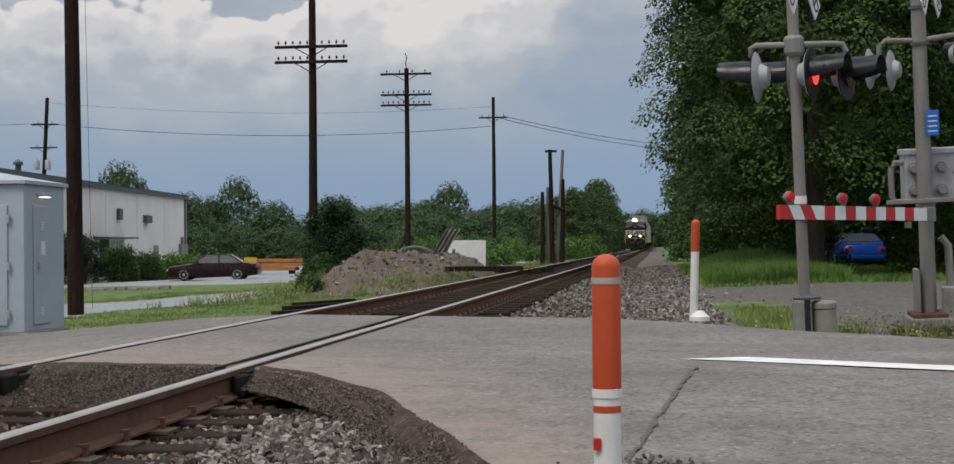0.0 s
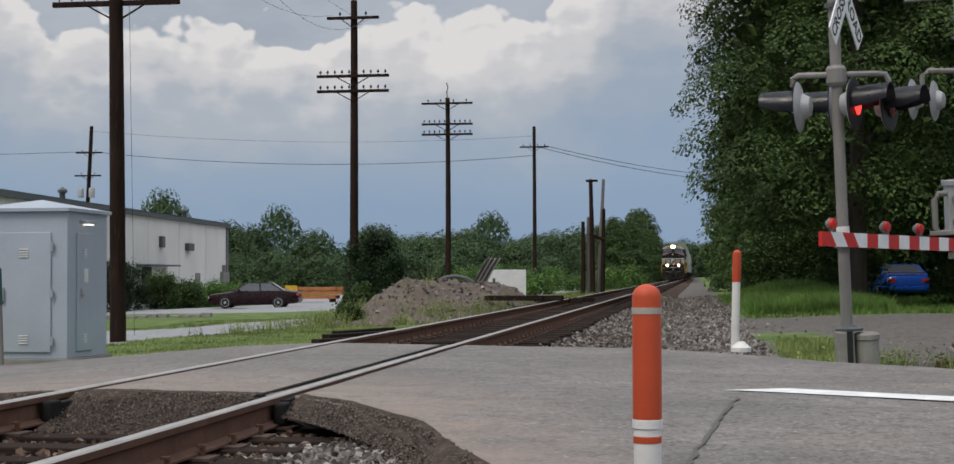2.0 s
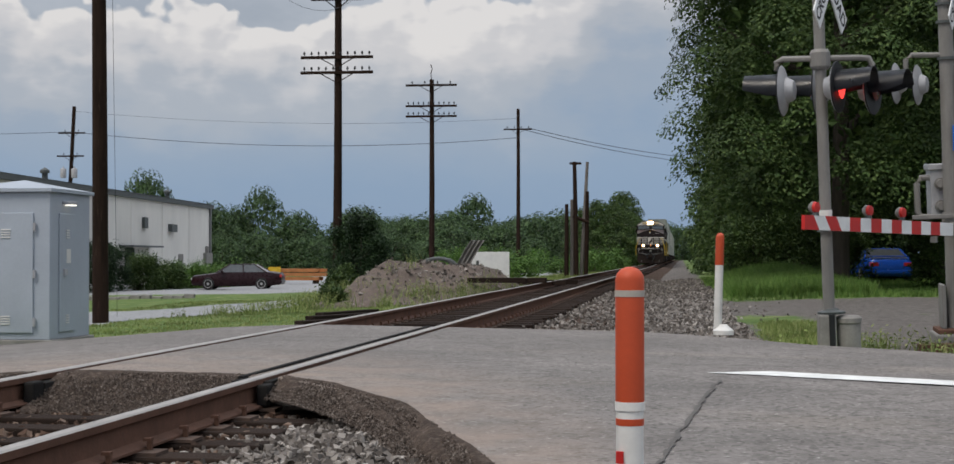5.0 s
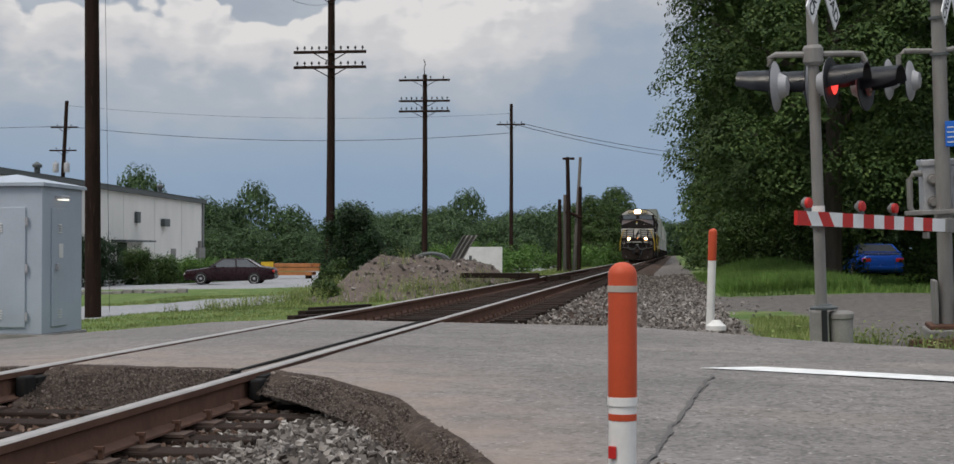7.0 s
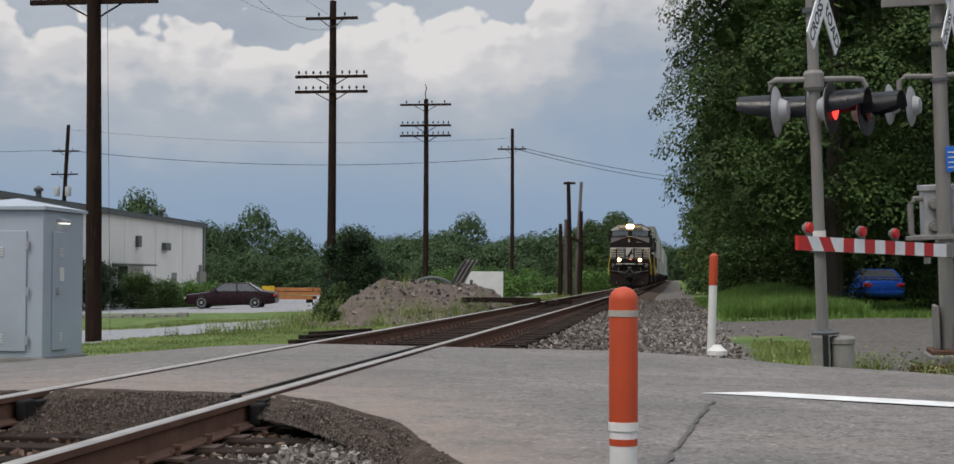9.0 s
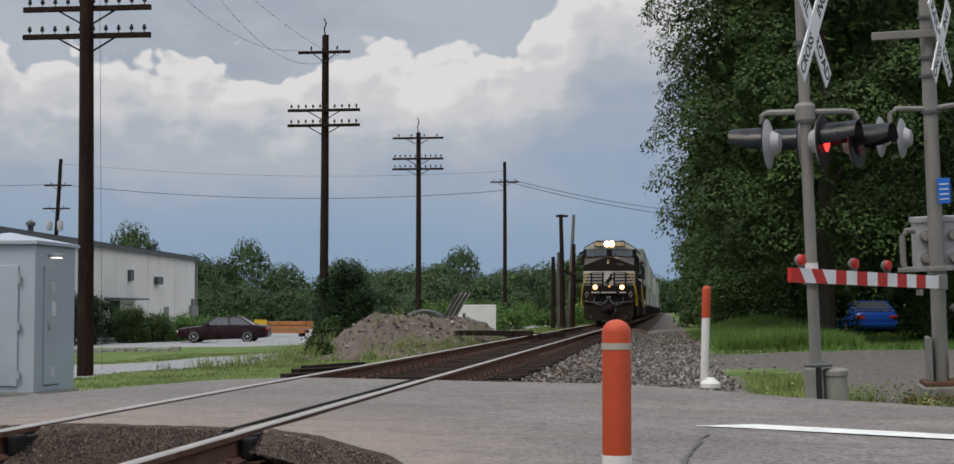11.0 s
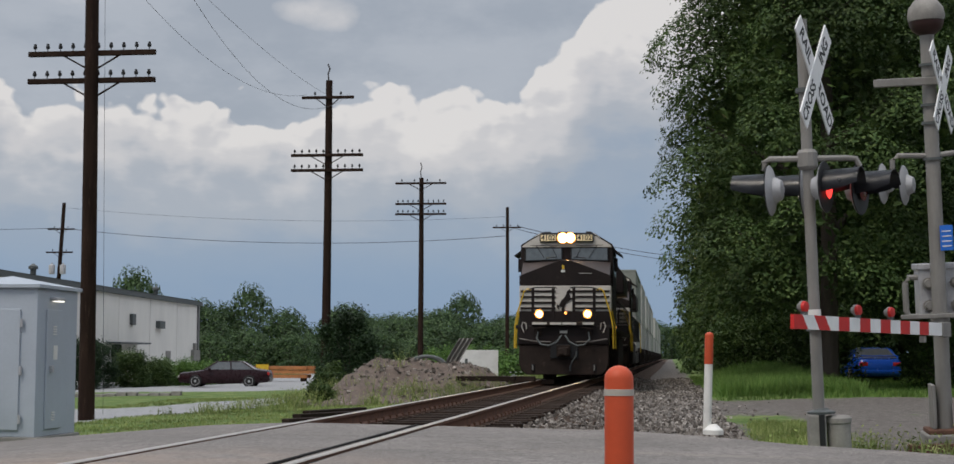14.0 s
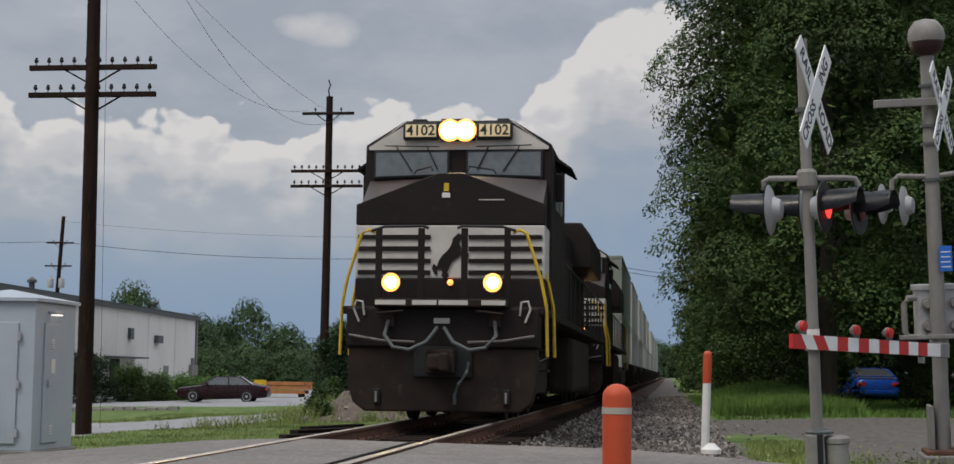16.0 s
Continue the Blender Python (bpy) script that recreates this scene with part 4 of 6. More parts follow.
def signal_mast_gate():
    m, h = leaning((3.03, 17.55, -0.2), (2.86, 17.25, 4.35))
    ob = tagged(new("crossing_signal"), "tall grey crossing gate mast with bell and flashers", "crossing signal", "crossing signals")
    ob.matrix_basis = m
    bm = B()
    tube(bm, (0, 0, 0.1), (0, 0, h), 0.086, 0.077, 18)
    part("mast", bm, GALV, ob, smooth=True)
    bm = B()
    box(bm, -0.24, 0.24, -0.24, 0.24, -0.3, 0.12, 0.02)
    part("foundation", bm, CONCRETE, ob)
    bm = B()
    box(bm, -0.21, 0.21, -0.21, 0.21, 0.12, 0.17, 0.01)
    part("mast_shoe", bm, RUST, ob, "rusty cast shoe")
    bm = B()
    box(bm, -0.15, -0.105, -0.12, 0.12, 0.17, 0.66, 0.01)
    part("conduit_box", bm, GALV, ob)
    # bell
    bm = B()
    lathe(bm, [(0.07, 0.16), (0.195, 0.165), (0.205, 0.22), (0.19, 0.31), (0.12, 0.40), (0.02, 0.425)], (0, 0, h - 0.02), 24)
    part("bell", bm, CONCRETE, ob, "dome-shaped grey bell", True)
    bm = B()
    lathe(bm, [(0.07, 0.0), (0.10, 0.02), (0.16, 0.06), (0.185, 0.12), (0.19, 0.16)], (0, 0, h - 0.02), 24)
    part("gong", bm, paint("dark_gong", (0.035, 0.014, 0.012), 0.5, bump=0.03), ob, "dark brown gong", True)
    for z in (3.15, 3.55, 3.75, 4.05, 4.2):
        bm = B()
        lathe(bm, [(0.09, 0), (0.104, 0.0), (0.104, 0.03), (0.09, 0.03)], (0, 0, z), 14)
        part("clamp", bm, TRIM, ob)
    bm = B()
    box(bm, -0.62, 0.12, -0.14, -0.1, 3.98, 4.07, 0.01)
    part("sign_bracket", bm, GALV, ob)
    bm = B()
    pipe(bm, [(-0.44, 0, 3.05), (-0.44, 0, 3.17), (-0.38, 0, 3.22), (0, 0, 3.20), (0.4, 0, 3.24), (0.52, 0, 3.2), (0.55, 0, 3.08)], 0.03, 8)
    part("lamp_arm", bm, GALV, ob, smooth=True)
    flasher_part(ob, (-0.57, -0.1, 2.91), -112, False)
    flasher_part(ob, (-0.31, 0.1, 2.89), -112, False)
    flasher_part(ob, (0.42, -0.12, 3.02), 60, True)
    flasher_part(ob, (0.62, 0.1, 3.02), 235, False)
    crossbuck(ob, 3.95, 0.14)
    # blue notice
    bm = B()
    box(bm, 0.02, 0.16, -0.12, -0.112, 2.14, 2.42, 0.004)
    plate = part("notice", bm, BLUE, ob, "small blue notice plate")
    for k in range(4):
        bm = B()
        box(bm, 0.04, 0.14, -0.124, -0.1205, 2.36 - 0.055 * k - 0.012, 2.36 - 0.055 * k)
        part("notice_line", bm, WHITE, plate)
    # gate mechanism
    bm = B()
    box(bm, -0.20, 0.62, 0.09, 0.42, 1.41, 1.95, 0.02)
    body = part("gate_mechanism", bm, SILVER, ob, "grey cast gate motor box")
    bm = B()
    box(bm, -0.22, 0.64, 0.07, 0.44, 1.93, 2.0, 0.012)
    part("mechanism_lid", bm, SILVER, body)
    for z in (1.53, 1.78):
        for x in (-0.1, 0.2):
            bm = B()
            lathe(bm, [(0.03, -0.09), (0.045, -0.09), (0.05, -0.03), (0.065, -0.03), (0.065, 0.0)], (x, 0.09, z), 14, "y")
            part("boss", bm, GALV, body, "round cast boss", True)
    bm = B()
    pipe(bm, [(-0.20, 0.15, 1.41), (-0.30, 0.15, 1.41), (-0.34, 0.15, 1.47), (-0.34, 0.15, 1.79), (-0.30, 0.15, 1.85), (-0.20, 0.15, 1.85)], 0.035, 8)
    part("yoke", bm, GALV, body, smooth=True)
    for x, z in ((-0.08, 1.72), (0.35, 1.72), (0.5, 1.85), (0.5, 1.55)):
        bm = B()
        box(bm, x - 0.03, x + 0.03, 0.078, 0.092, z - 0.02, z + 0.02, 0.004)
        part("latch", bm, GALV, body)
    bm = B()
    box(bm, -0.44, 0.7, -0.13, -0.09, 1.395, 1.445, 0.008)
    part("arm_support", bm, GALV, ob, "steel support bar")
    bm = B()
    lathe(bm, [(0.086, 1.28), (0.105, 1.28), (0.105, 1.46), (0.086, 1.46)], (0, 0, 0), 16)
    part("collar", bm, GALV, ob, smooth=True)
    bm = B()
    pipe(bm, [(0.16, 0.05, 1.0), (0.24, 0.05, 0.9), (0.25, 0.05, 0.1)], 0.045, 8)
    part("conduit", bm, GALV, ob, smooth=True)
    bm = B()
    tube(bm, (0.26, -0.1, -0.1), (0.26, -0.1, 0.45), 0.14, seg=14)
    part("barrel_base", bm, CONCRETE, ob, smooth=True)
    bm = B()
    box(bm, -0.45, 0.35, -0.34, -0.2, -0.2, 0.03, 0.01)
    part("kerb_beam", bm, RUST, ob, "rusty brown base beam")
    return ob


signal_mast_small()
signal_mast_gate()

# the barrier arm turns on its mast
GATE_FOOT = Vector((2.97, 17.25, 1.055))
gate = tagged(new("barrier_arm"), "red and white striped barrier arm lowered across the road", "barrier arm")
tip = Vector((1.165, 14.95, 1.09))
gl = (tip - GATE_FOOT).length
gate_yaw = math.degrees(math.atan2(tip.y - GATE_FOOT.y, tip.x - GATE_FOOT.x))
gate_pitch = math.degrees(math.asin((tip.z - GATE_FOOT.z) / gl))
n = 14
for k in range(n):
    a, b = (0.02 + (gl - 0.02) * q / n for q in (k + (0.6 if k else 0) * (1 - k / n), k + 1 + 0.6 * (1 - (k + 1) / n)))
    sa, sb = (0.05 if q > n - 4 and q < n and q else 0.0 for q in (k, k + 1))
    bm = B()
    zc = 0.070
    prism(bm, [(a - sa, -zc), (b - sb, -zc), (b + sb, zc), (a + sa, zc)], -0.02, 0.02, "y")
    part("stripe", bm, RED if k % 2 else WHITE, gate, "red reflective stripe" if k % 2 else "white reflective stripe")
for d in (gl - 0.2, gl * 0.60, gl * 0.38):
    bm = B()
    lathe(bm, [(0.02, 0.035), (0.05, 0.03), (0.055, 0.0)], (d, 0, 0.15), 16, "y")
    part("arm_lamp", bm, RED, gate, "small red lamp", True)
    bm = B()
    lathe(bm, [(0.058, 0.0), (0.058, -0.025), (0.03, -0.06), (0.01, -0.065)], (d, 0, 0.15), 16, "y")
    part("lamp_back", bm, GALV, gate, "grey lamp housing", True)
    bm = B()
    box(bm, d - 0.02, d + 0.02, -0.025, 0.03, 0.07, 0.12, 0.005)
    part("lamp_bracket", bm, TRIM, gate)
bm = B()
box(bm, 0.42, 0.46, -0.03, 0.03, -0.15, -0.082)
part("arm_bracket", bm, GALV, gate)
bm = B()
box(bm, -0.12, 0.06, -0.035, 0.035, -0.08, 0.08, 0.01)
part("arm_clamp", bm, GALV, gate)

# ---- delineator posts ----


def delineator(at, h, r, split, lean, label, base):
    ob = thing("delineator_post", at, 0, label, "marker post", "marker posts")
    bm = B()
    tube(bm, (0, 0, 0), (lean * split, 0, split), r, r, 20)
    part("tube", bm, WHITEPL, ob, smooth=True)
    bm = B()
    lathe(bm, [(r * 1.03, split), (r * 1.05, split + 0.01), (r * 1.05, h - r * 0.95)] + [(r * 1.05 * math.cos(a * 0.2618), h - r * 0.95 + r * 0.95 * math.sin(a * 0.2618)) for a in range(1, 6)] + [(0.004, h)], (0, 0, 0), 24)
    bmesh.ops.transform(bm, matrix=Matrix.Shear("XY", 4, (lean, 0)), verts=bm.verts)
    part("sleeve", bm, ORANGE, ob, "orange plastic sleeve with a domed top", True)
    return ob


p = delineator((-0.175, 5.22, -0.17), 0.885, 0.047, 0.41, 0.0, "thick orange delineator post with white bands at the roadside", 0)
TAPE = paint("dull_reflective_tape", (0.40, 0.37, 0.32), 0.5, var=0.2, scale=8, bump=0.03)
for z, t, mat in ((0.782, 0.022, TAPE), (0.395, 0.03, WHITEPL)):
    bm = B()
    lathe(bm, [(0.048, z), (0.0512, z + 0.001), (0.0512, z + t), (0.048, z + t + 0.001)], (0, 0, 0), 24)
    part("reflective_band", bm, mat, p, "pale reflective band", True)
bm = B()
lathe(bm, [(0.046, 0.345), (0.0485, 0.346), (0.0485, 0.368), (0.046, 0.369)], (0, 0, 0), 24)
part("orange_band", bm, ORANGE, p, smooth=True)
bm = B()
box(bm, -0.046, -0.02, -0.0485, -0.03, 0.22, 0.26)
part("clip", bm, RED, p)
q = delineator((0.42, 18.22, -0.16), 1.20, 0.048, 0.82, 0.03, "slim leaning white delineator post with an orange sleeve", 0)
bm = B()
lathe(bm, [(0.12, 0.0), (0.12, 0.05), (0.06, 0.10), (0.04, 0.12)], (0.07, -0.03, 0), 16)
part("foot", bm, WHITEPL, q, "white plastic foot", True)

# ---- signal cabinet ----
cab = thing("signal_cabinet", (-7.42, 17.2, -0.27), 0, "grey-blue steel railway signal cabinet beside the road", "signal cabinet")
bm = B()
CW, CD, CH = 1.18, 1.22, 1.80
box(bm, -CW, 0, 0, CD, 0.04, CH, 0.01)
part("body", bm, CABINET, cab)
bm = B()
vs = [bm.verts.new(p) for p in ((-CW - 0.04, -0.05, CH), (0.04, -0.05, CH), (0.04, CD + 0.05, CH), (-CW - 0.04, CD + 0.05, CH), (-CW - 0.04, -0.05, CH + 0.04), (0.04, -0.05, CH + 0.04), (0.04, CD + 0.05, CH + 0.04), (-CW - 0.04, CD + 0.05, CH + 0.04), (-CW / 2, CD / 2, CH + 0.17))]
for f in ((0, 1, 5, 4), (1, 2, 6, 5), (2, 3, 7, 6), (3, 0, 4, 7), (0, 3, 2, 1), (4, 5, 8), (5, 6, 8), (6, 7, 8), (7, 4, 8)):
    bm.faces.new([vs[i] for i in f])
part("roof", bm, CABINET, cab, "low pyramid roof")
bm = B()
box(bm, -0.90, -0.20, -0.025, 0, 0.12, 1.55, 0.008)
door = part("front_door", bm, CABINET, cab)
for z in (1.25, 0.22):
    for k in range(4):
        bm = B()
        box(bm, -0.60, -0.48, -0.036, -0.024, z + 0.03 * k, z + 0.03 * k + 0.014, 0.003)
        part("vent_slat", bm, WHITEPL, door)
for z in (0.25, 0.82, 1.38):
    bm = B()
    tube(bm, (-0.18, -0.03, z - 0.05), (-0.18, -0.03, z + 0.05), 0.018, seg=8)
    part("hinge", bm, SILVER, door)
bm = B()
box(bm, -0.82, -0.78, -0.06, -0.025, 0.72, 0.9, 0.006)
part("door_handle", bm, SILVER, door)
bm = B()
box(bm, 0, 0.022, 0.25, 0.72, 0.12, 1.55, 0.008)
sdoor = part("side_door", bm, CABINET, cab)
for z in (1.25, 0.22):
    for k in range(4):
        bm = B()
        box(bm, 0.021, 0.032, 0.42, 0.52, z + 0.03 * k, z + 0.03 * k + 0.014, 0.003)
        part("vent_slat", bm, WHITEPL, sdoor)
bm = B()
box(bm, 0.021, 0.028, 0.44, 0.56, 0.95, 1.12)
part("notice", bm, WHITEPL, sdoor, "pale paper notice")
bm = B()
box(bm, 0.021, 0.06, 0.34, 0.40, 0.80, 0.88, 0.006)
part("door_handle", bm, SILVER, sdoor)
bm = B()
box(bm, 0.0, 0.10, 0.35, 0.60, 1.66, 1.70, 0.01)
lampb = part("lamp_bracket", bm, SILVER, cab)
bm = B()
box(bm, 0.02, 0.10, 0.40, 0.56, 1.645, 1.658)
part("lamp", bm, lamp_glow("cabinet_lamp", (1.0, 0.95, 0.85), 1.2), lampb, "small lit lamp")
bm = B()
box(bm, -CW - 0.05, 0.05, -0.05, CD + 0.05, -0.25, 0.04, 0.01)
part("plinth", bm, CONCRETE, cab)
post = thing("marker_stake", (-8.02, 16.75, -0.27), 0, "thin stake with a dark green sleeve before the cabinet", "marker stake")
bm = B()
tube(bm, (0, 0, -0.1), (-0.03, 0, 0.72), 0.025, seg=8)
part("stake", bm, GREYPOLE, post)
bm = B()
tube(bm, (-0.03, 0, 0.7), (-0.05, 0, 1.12), 0.033, seg=8)
part("sleeve", bm, paint("green_plastic", (0.02, 0.07, 0.06), 0.5), post)

# ---- the train ----
MOVERS = []
# lighter copy of the black paint; the sky's sheen is in its base colour
SHEEN = paint("sky_lit_black_paint", (0.045, 0.032, 0.030), 0.5, var=0.3, scale=2, bump=0.03, spec=0.6)


def wheelset(parent, y, r=0.50, x=0.0):
    bm = B()
    for s in (-1, 1):
        lathe(bm, [(0.03, s * 0.66), (r, s * 0.66), (r + 0.025, s * 0.70), (r, s * 0.72), (r, s * 0.79), (r * 0.8, s * 0.78), (0.12, s * 0.75), (0.11, s * 0.9)], (0, y, r), 20, "x")
    tube(bm, (-0.66, y, r), (0.66, y, r), 0.09, seg=10)
    part("wheelset", bm, GRIME, parent, smooth=True)


def locomotive(first):
    """Front face at y 0, body towards +y, rail top at z 0."""
    ob = tagged(new("locomotive"), "grimy black freight locomotive with cream stripes and yellow handrails" if first else "second black freight locomotive coupled behind the first", "locomotive", "train")
    L = 22.3
    # pilot plough
    bm = B()
    prism(bm, [(-1.43, 1.12), (1.43, 1.12), (1.43, 0.55), (1.36, 0.30), (1.18, 0.16), (-1.18, 0.16), (-1.36, 0.30), (-1.43, 0.55)], 0.05, 0.40, "y", 0.03)
    part("pilot", bm, GRIME, ob, "dusty black snow plough pilot")
    bm = B()
    box(bm, -1.46, 1.46, 0.0, 0.5, 1.12, 1.72, 0.03)
    part("pilot_beam", bm, BLACK, ob)
    bm = B()
    box(bm, -1.0, 1.0, -0.22, 0.1, 1.72, 1.84, 0.02)
    part("anticlimber", bm, GRIME, ob, "worn steel anticlimber shelf")
    for x0, x1 in ((-0.98, -0.52), (-0.42, -0.05), (-0.02, 0.42), (0.62, 0.98)):
        bm = B()
        box(bm, x0, x1, -0.226, -0.219, 1.75, 1.82)
        part("worn_edge", bm, CREAM, ob, "paint worn to pale metal")
    bm = B()
    box(bm, -0.12, 0.12, -0.02, 0.0, 1.48, 1.56)
    part("builder_plate", bm, CREAM, ob)
    for s in (-1, 1):
        bm = B()
        pipe(bm, [(s * 1.18, -0.03, 1.60), (s * 1.2, -0.05, 1.8), (s * 1.3, -0.05, 1.82), (s * 1.34, -0.05, 1.7), (s * 1.26, -0.03, 1.5)], 0.018, 6)
        part("uncoupling_loop", bm, CREAM, ob, smooth=True)
        bm = B()
        pipe(bm, [(s * 0.4, -0.06, 1.2), (s * 0.9, -0.08, 1.22), (s * 1.4, -0.05, 1.3)], 0.02, 6)
        part("cut_lever", bm, GREYPOLE, ob, smooth=True)
    # flat black panel stands for the shaded recess round the coupler
    bm = B()
    box(bm, -0.42, 0.46, 0.0, 0.05, 0.68, 1.14, 0.01)
    part("coupler_pocket", bm, MATTBLACK, ob)
    bm = B()
    box(bm, -0.22, 0.22, -0.12, 0.06, 0.72, 1.10, 0.04)
    box(bm, -0.15, 0.13, -0.50, -0.1, 0.78, 1.02, 0.05)
    box(bm, 0.05, 0.19, -0.62, -0.42, 0.76, 1.04, 0.04)
    part("coupler", bm, GRIME, ob, "heavy knuckle coupler")
    for s in (-1, 1):
        bm = B()
        pipe(bm, [(s * 0.80, -0.04, 1.52), (s * 0.84, -0.16, 1.30), (s * 0.7, -0.24, 1.12), (s * 0.45, -0.26, 1.08), (s * 0.2, -0.2, 1.2), (s * 0.05, -0.1, 1.42)], 0.03, 8)
        part("air_hose", bm, TRIM, ob, "hanging grey air hose", True)
        bm = B()
        box(bm, s * 0.80 - 0.09, s * 0.80 + 0.09, -0.06, 0.04, 1.42, 1.62, 0.02)
        part("hose_bracket", bm, GRIME, ob)
        # ditch lights
        bm = B()
        lathe(bm, [(0.14, 0.10), (0.15, 0.02), (0.13, -0.04), (0.115, -0.045)], (s * 0.77, -0.06, 2.09), 18, "y")
        can = part("ditch_light", bm, MATTBLACK, ob, "round ditch light", True)
        bm = B()
        lathe(bm, [(0.085, -0.012), (0.06, -0.02), (0.01, -0.028)], (s * 0.77, -0.10, 2.09), 18, "y")
        part("lens", bm, DITCH, can, "glowing amber-white lens")
        # added glowing ring imitates the glare round the lens
        bm = B()
        lathe(bm, [(0.142, 0.0), (0.135, -0.008), (0.086, -0.012)], (s * 0.77, -0.10, 2.09), 18, "y")
        part("glare_ring", bm, WARM, can, "warm glowing ring drawn for the lamp's glare")
        # steps
        for k, z in enumerate((0.45, 0.78, 1.1)):
            bm = B()
            box(bm, s * 1.2, s * 1.56, 0.45, 0.9, z, z + 0.03)
            part("step", bm, GRIME, ob)
        bm = B()
        prism(bm, [(0.42, 0.3), (0.95, 0.3), (0.95, 1.7), (0.42, 1.7)], s * 1.22, s * 1.25, "x")
        part("step_well", bm, BLACK, ob)
        # yellow handrails
        for dy, dx in ((0.0, 0.0), (0.9, 0.04)):
            bm = B()
            pipe(bm, [(s * 1.05, 0.10 + dy, 2.86), (s * 1.16, 0.08 + dy, 2.90), (s * 1.26, 0.08 + dy, 2.84), (s * (1.48 + dx), 0.1 + dy, 2.15), (s * (1.56 + dx), 0.14 + dy, 1.75), (s * (1.58 + dx), 0.15 + dy, 1.0)], 0.026, 8)
            part("handrail", bm, YELLOW, ob, "yellow grab rail", True)
        # front railing bars
        bm = B()
        pipe(bm, [(s * 0.22, 0.02, 2.92), (s * 0.3, 0.0, 2.95), (s * 0.9, 0.0, 2.94), (s * 1.1, 0.04, 2.88)], 0.022, 8)
        part("top_rail", bm, MATTBLACK, ob, smooth=True)
        for x in (0.33, 0.98):
            bm = B()
            box(bm, s * x - 0.05, s * x + 0.05, -0.01, 0.03, 1.72, 2.92, 0.008)
            part("stanchion", bm, BLACK, ob)
        # nose stripes: cream field with black bars
        for k, z in enumerate((2.26, 2.44, 2.63, 2.81)):
            bm = B()
            box(bm, min(s * 0.30, s * 1.44), max(s * 0.30, s * 1.44), 0.672, 0.70, z, z + 0.068)
            part("nose_stripe", bm, BLACK, ob, "black stripe")
        # sun visors and mirrors on the cab sides
        bm = B()
        prism(bm, [(s * 1.47, 4.36), (s * 1.80, 4.12), (s * 1.80, 4.09), (s * 1.47, 4.28)], 2.2, 3.6, "y")
        part("window_awning", bm, BLACK, ob)
        bm = B()
        box(bm, s * 1.6 - 0.06, s * 1.6 + 0.06, 2.05, 2.15, 3.55, 4.0, 0.02)
        part("mirror", bm, BLACK, ob)
    bm = B()
    lathe(bm, [(0.05, 0.03), (0.045, 0.0), (0.01, -0.02)], (0.02, 0.66, 2.14), 12, "y")
    part("marker_lamp", bm, lamp_glow("amber_marker", (1.0, 0.35, 0.08), 2.0), ob, "small amber lamp")
    # platform
    bm = B()
    box(bm, -1.53, 1.53, 0.05, L - 0.3, 1.62, 1.74, 0.015)
    part("deck", bm, BLACK, ob)
    # nose: cream lower band, black hood with a chevron top
    bm = B()
    box(bm, -1.485, 1.485, 0.70, 2.2, 2.20, 3.03, 0.02)
    part("nose_band", bm, CREAM, ob, "cream painted nose band")
    bm = B()
    box(bm, -1.485, 1.485, 0.70, 2.2, 1.74, 2.20, 0.02)
    part("nose_base", bm, BLACK, ob)
    bm = B()
    prism(bm, [(-1.485, 3.04), (1.485, 3.04), (1.485, 3.36), (0.20, 3.85), (-0.20, 3.85), (-1.485, 3.36)], 0.70, 0.84, "y", 0.015)
    part("nose_hood", bm, BLACK, ob, "black nose with a chevron top")
    bm = B()
    front = [(-1.44, 0.80, 3.32), (-0.20, 0.84, 3.83), (0.20, 0.84, 3.83), (1.44, 0.80, 3.32)]
    back = [(-1.44, 1.56, 3.84), (-0.22, 1.56, 3.91), (0.22, 1.56, 3.91), (1.44, 1.56, 3.84)]
    low = [(x, 1.56, 3.0) for x, _, _ in back]
    fv, bv, lv, gv = [[bm.verts.new(p) for p in r] for r in (front, back, low, [(x, y, 3.0) for x, y, _ in front])]
    for k in range(3):
        bm.faces.new((fv[k], fv[k + 1], bv[k + 1], bv[k]))
        bm.faces.new((lv[k], lv[k + 1], bv[k + 1], bv[k]))
        bm.faces.new((gv[k], gv[k + 1], fv[k + 1], fv[k]))
        bm.faces.new((gv[k], gv[k + 1], lv[k + 1], lv[k]))
    for k in (0, 3):
        bm.faces.new((gv[k], fv[k], bv[k], lv[k]))
    part("nose_top", bm, SHEEN, ob, "sloping dark nose top with sky sheen in its colour")
    bm = B()
    box(bm, -0.10, -0.02, 0.685, 0.70, 3.56, 3.69, 0.006)
    part("nose_plate", bm, YELLOW, ob)
    bm = B()
    box(bm, -0.125, 0.0, 0.685, 0.70, 3.46, 3.54, 0.006)
    part("nose_label", bm, WHITEPL, ob, "small white label")
    bm = B()
    box(bm, 0.45, 0.85, 0.69, 0.70, 3.42, 3.435)
    part("nose_seam", bm, CREAM, ob, "scraped pale seam")
    for s in (-1, 1):
        # door outlines and dents on the nose, toe steps on the pilot
        bm = B()
        pipe(bm, [(s * 0.28, 0.69, 3.90 - 0.02), (s * 0.30, 0.69, 3.95), (s * 0.62, 1.2, 3.96), (s * 0.66, 1.2, 3.90)], 0.014, 6)
        part("grab_bar", bm, MATTBLACK, ob, smooth=True)
        bm = B()
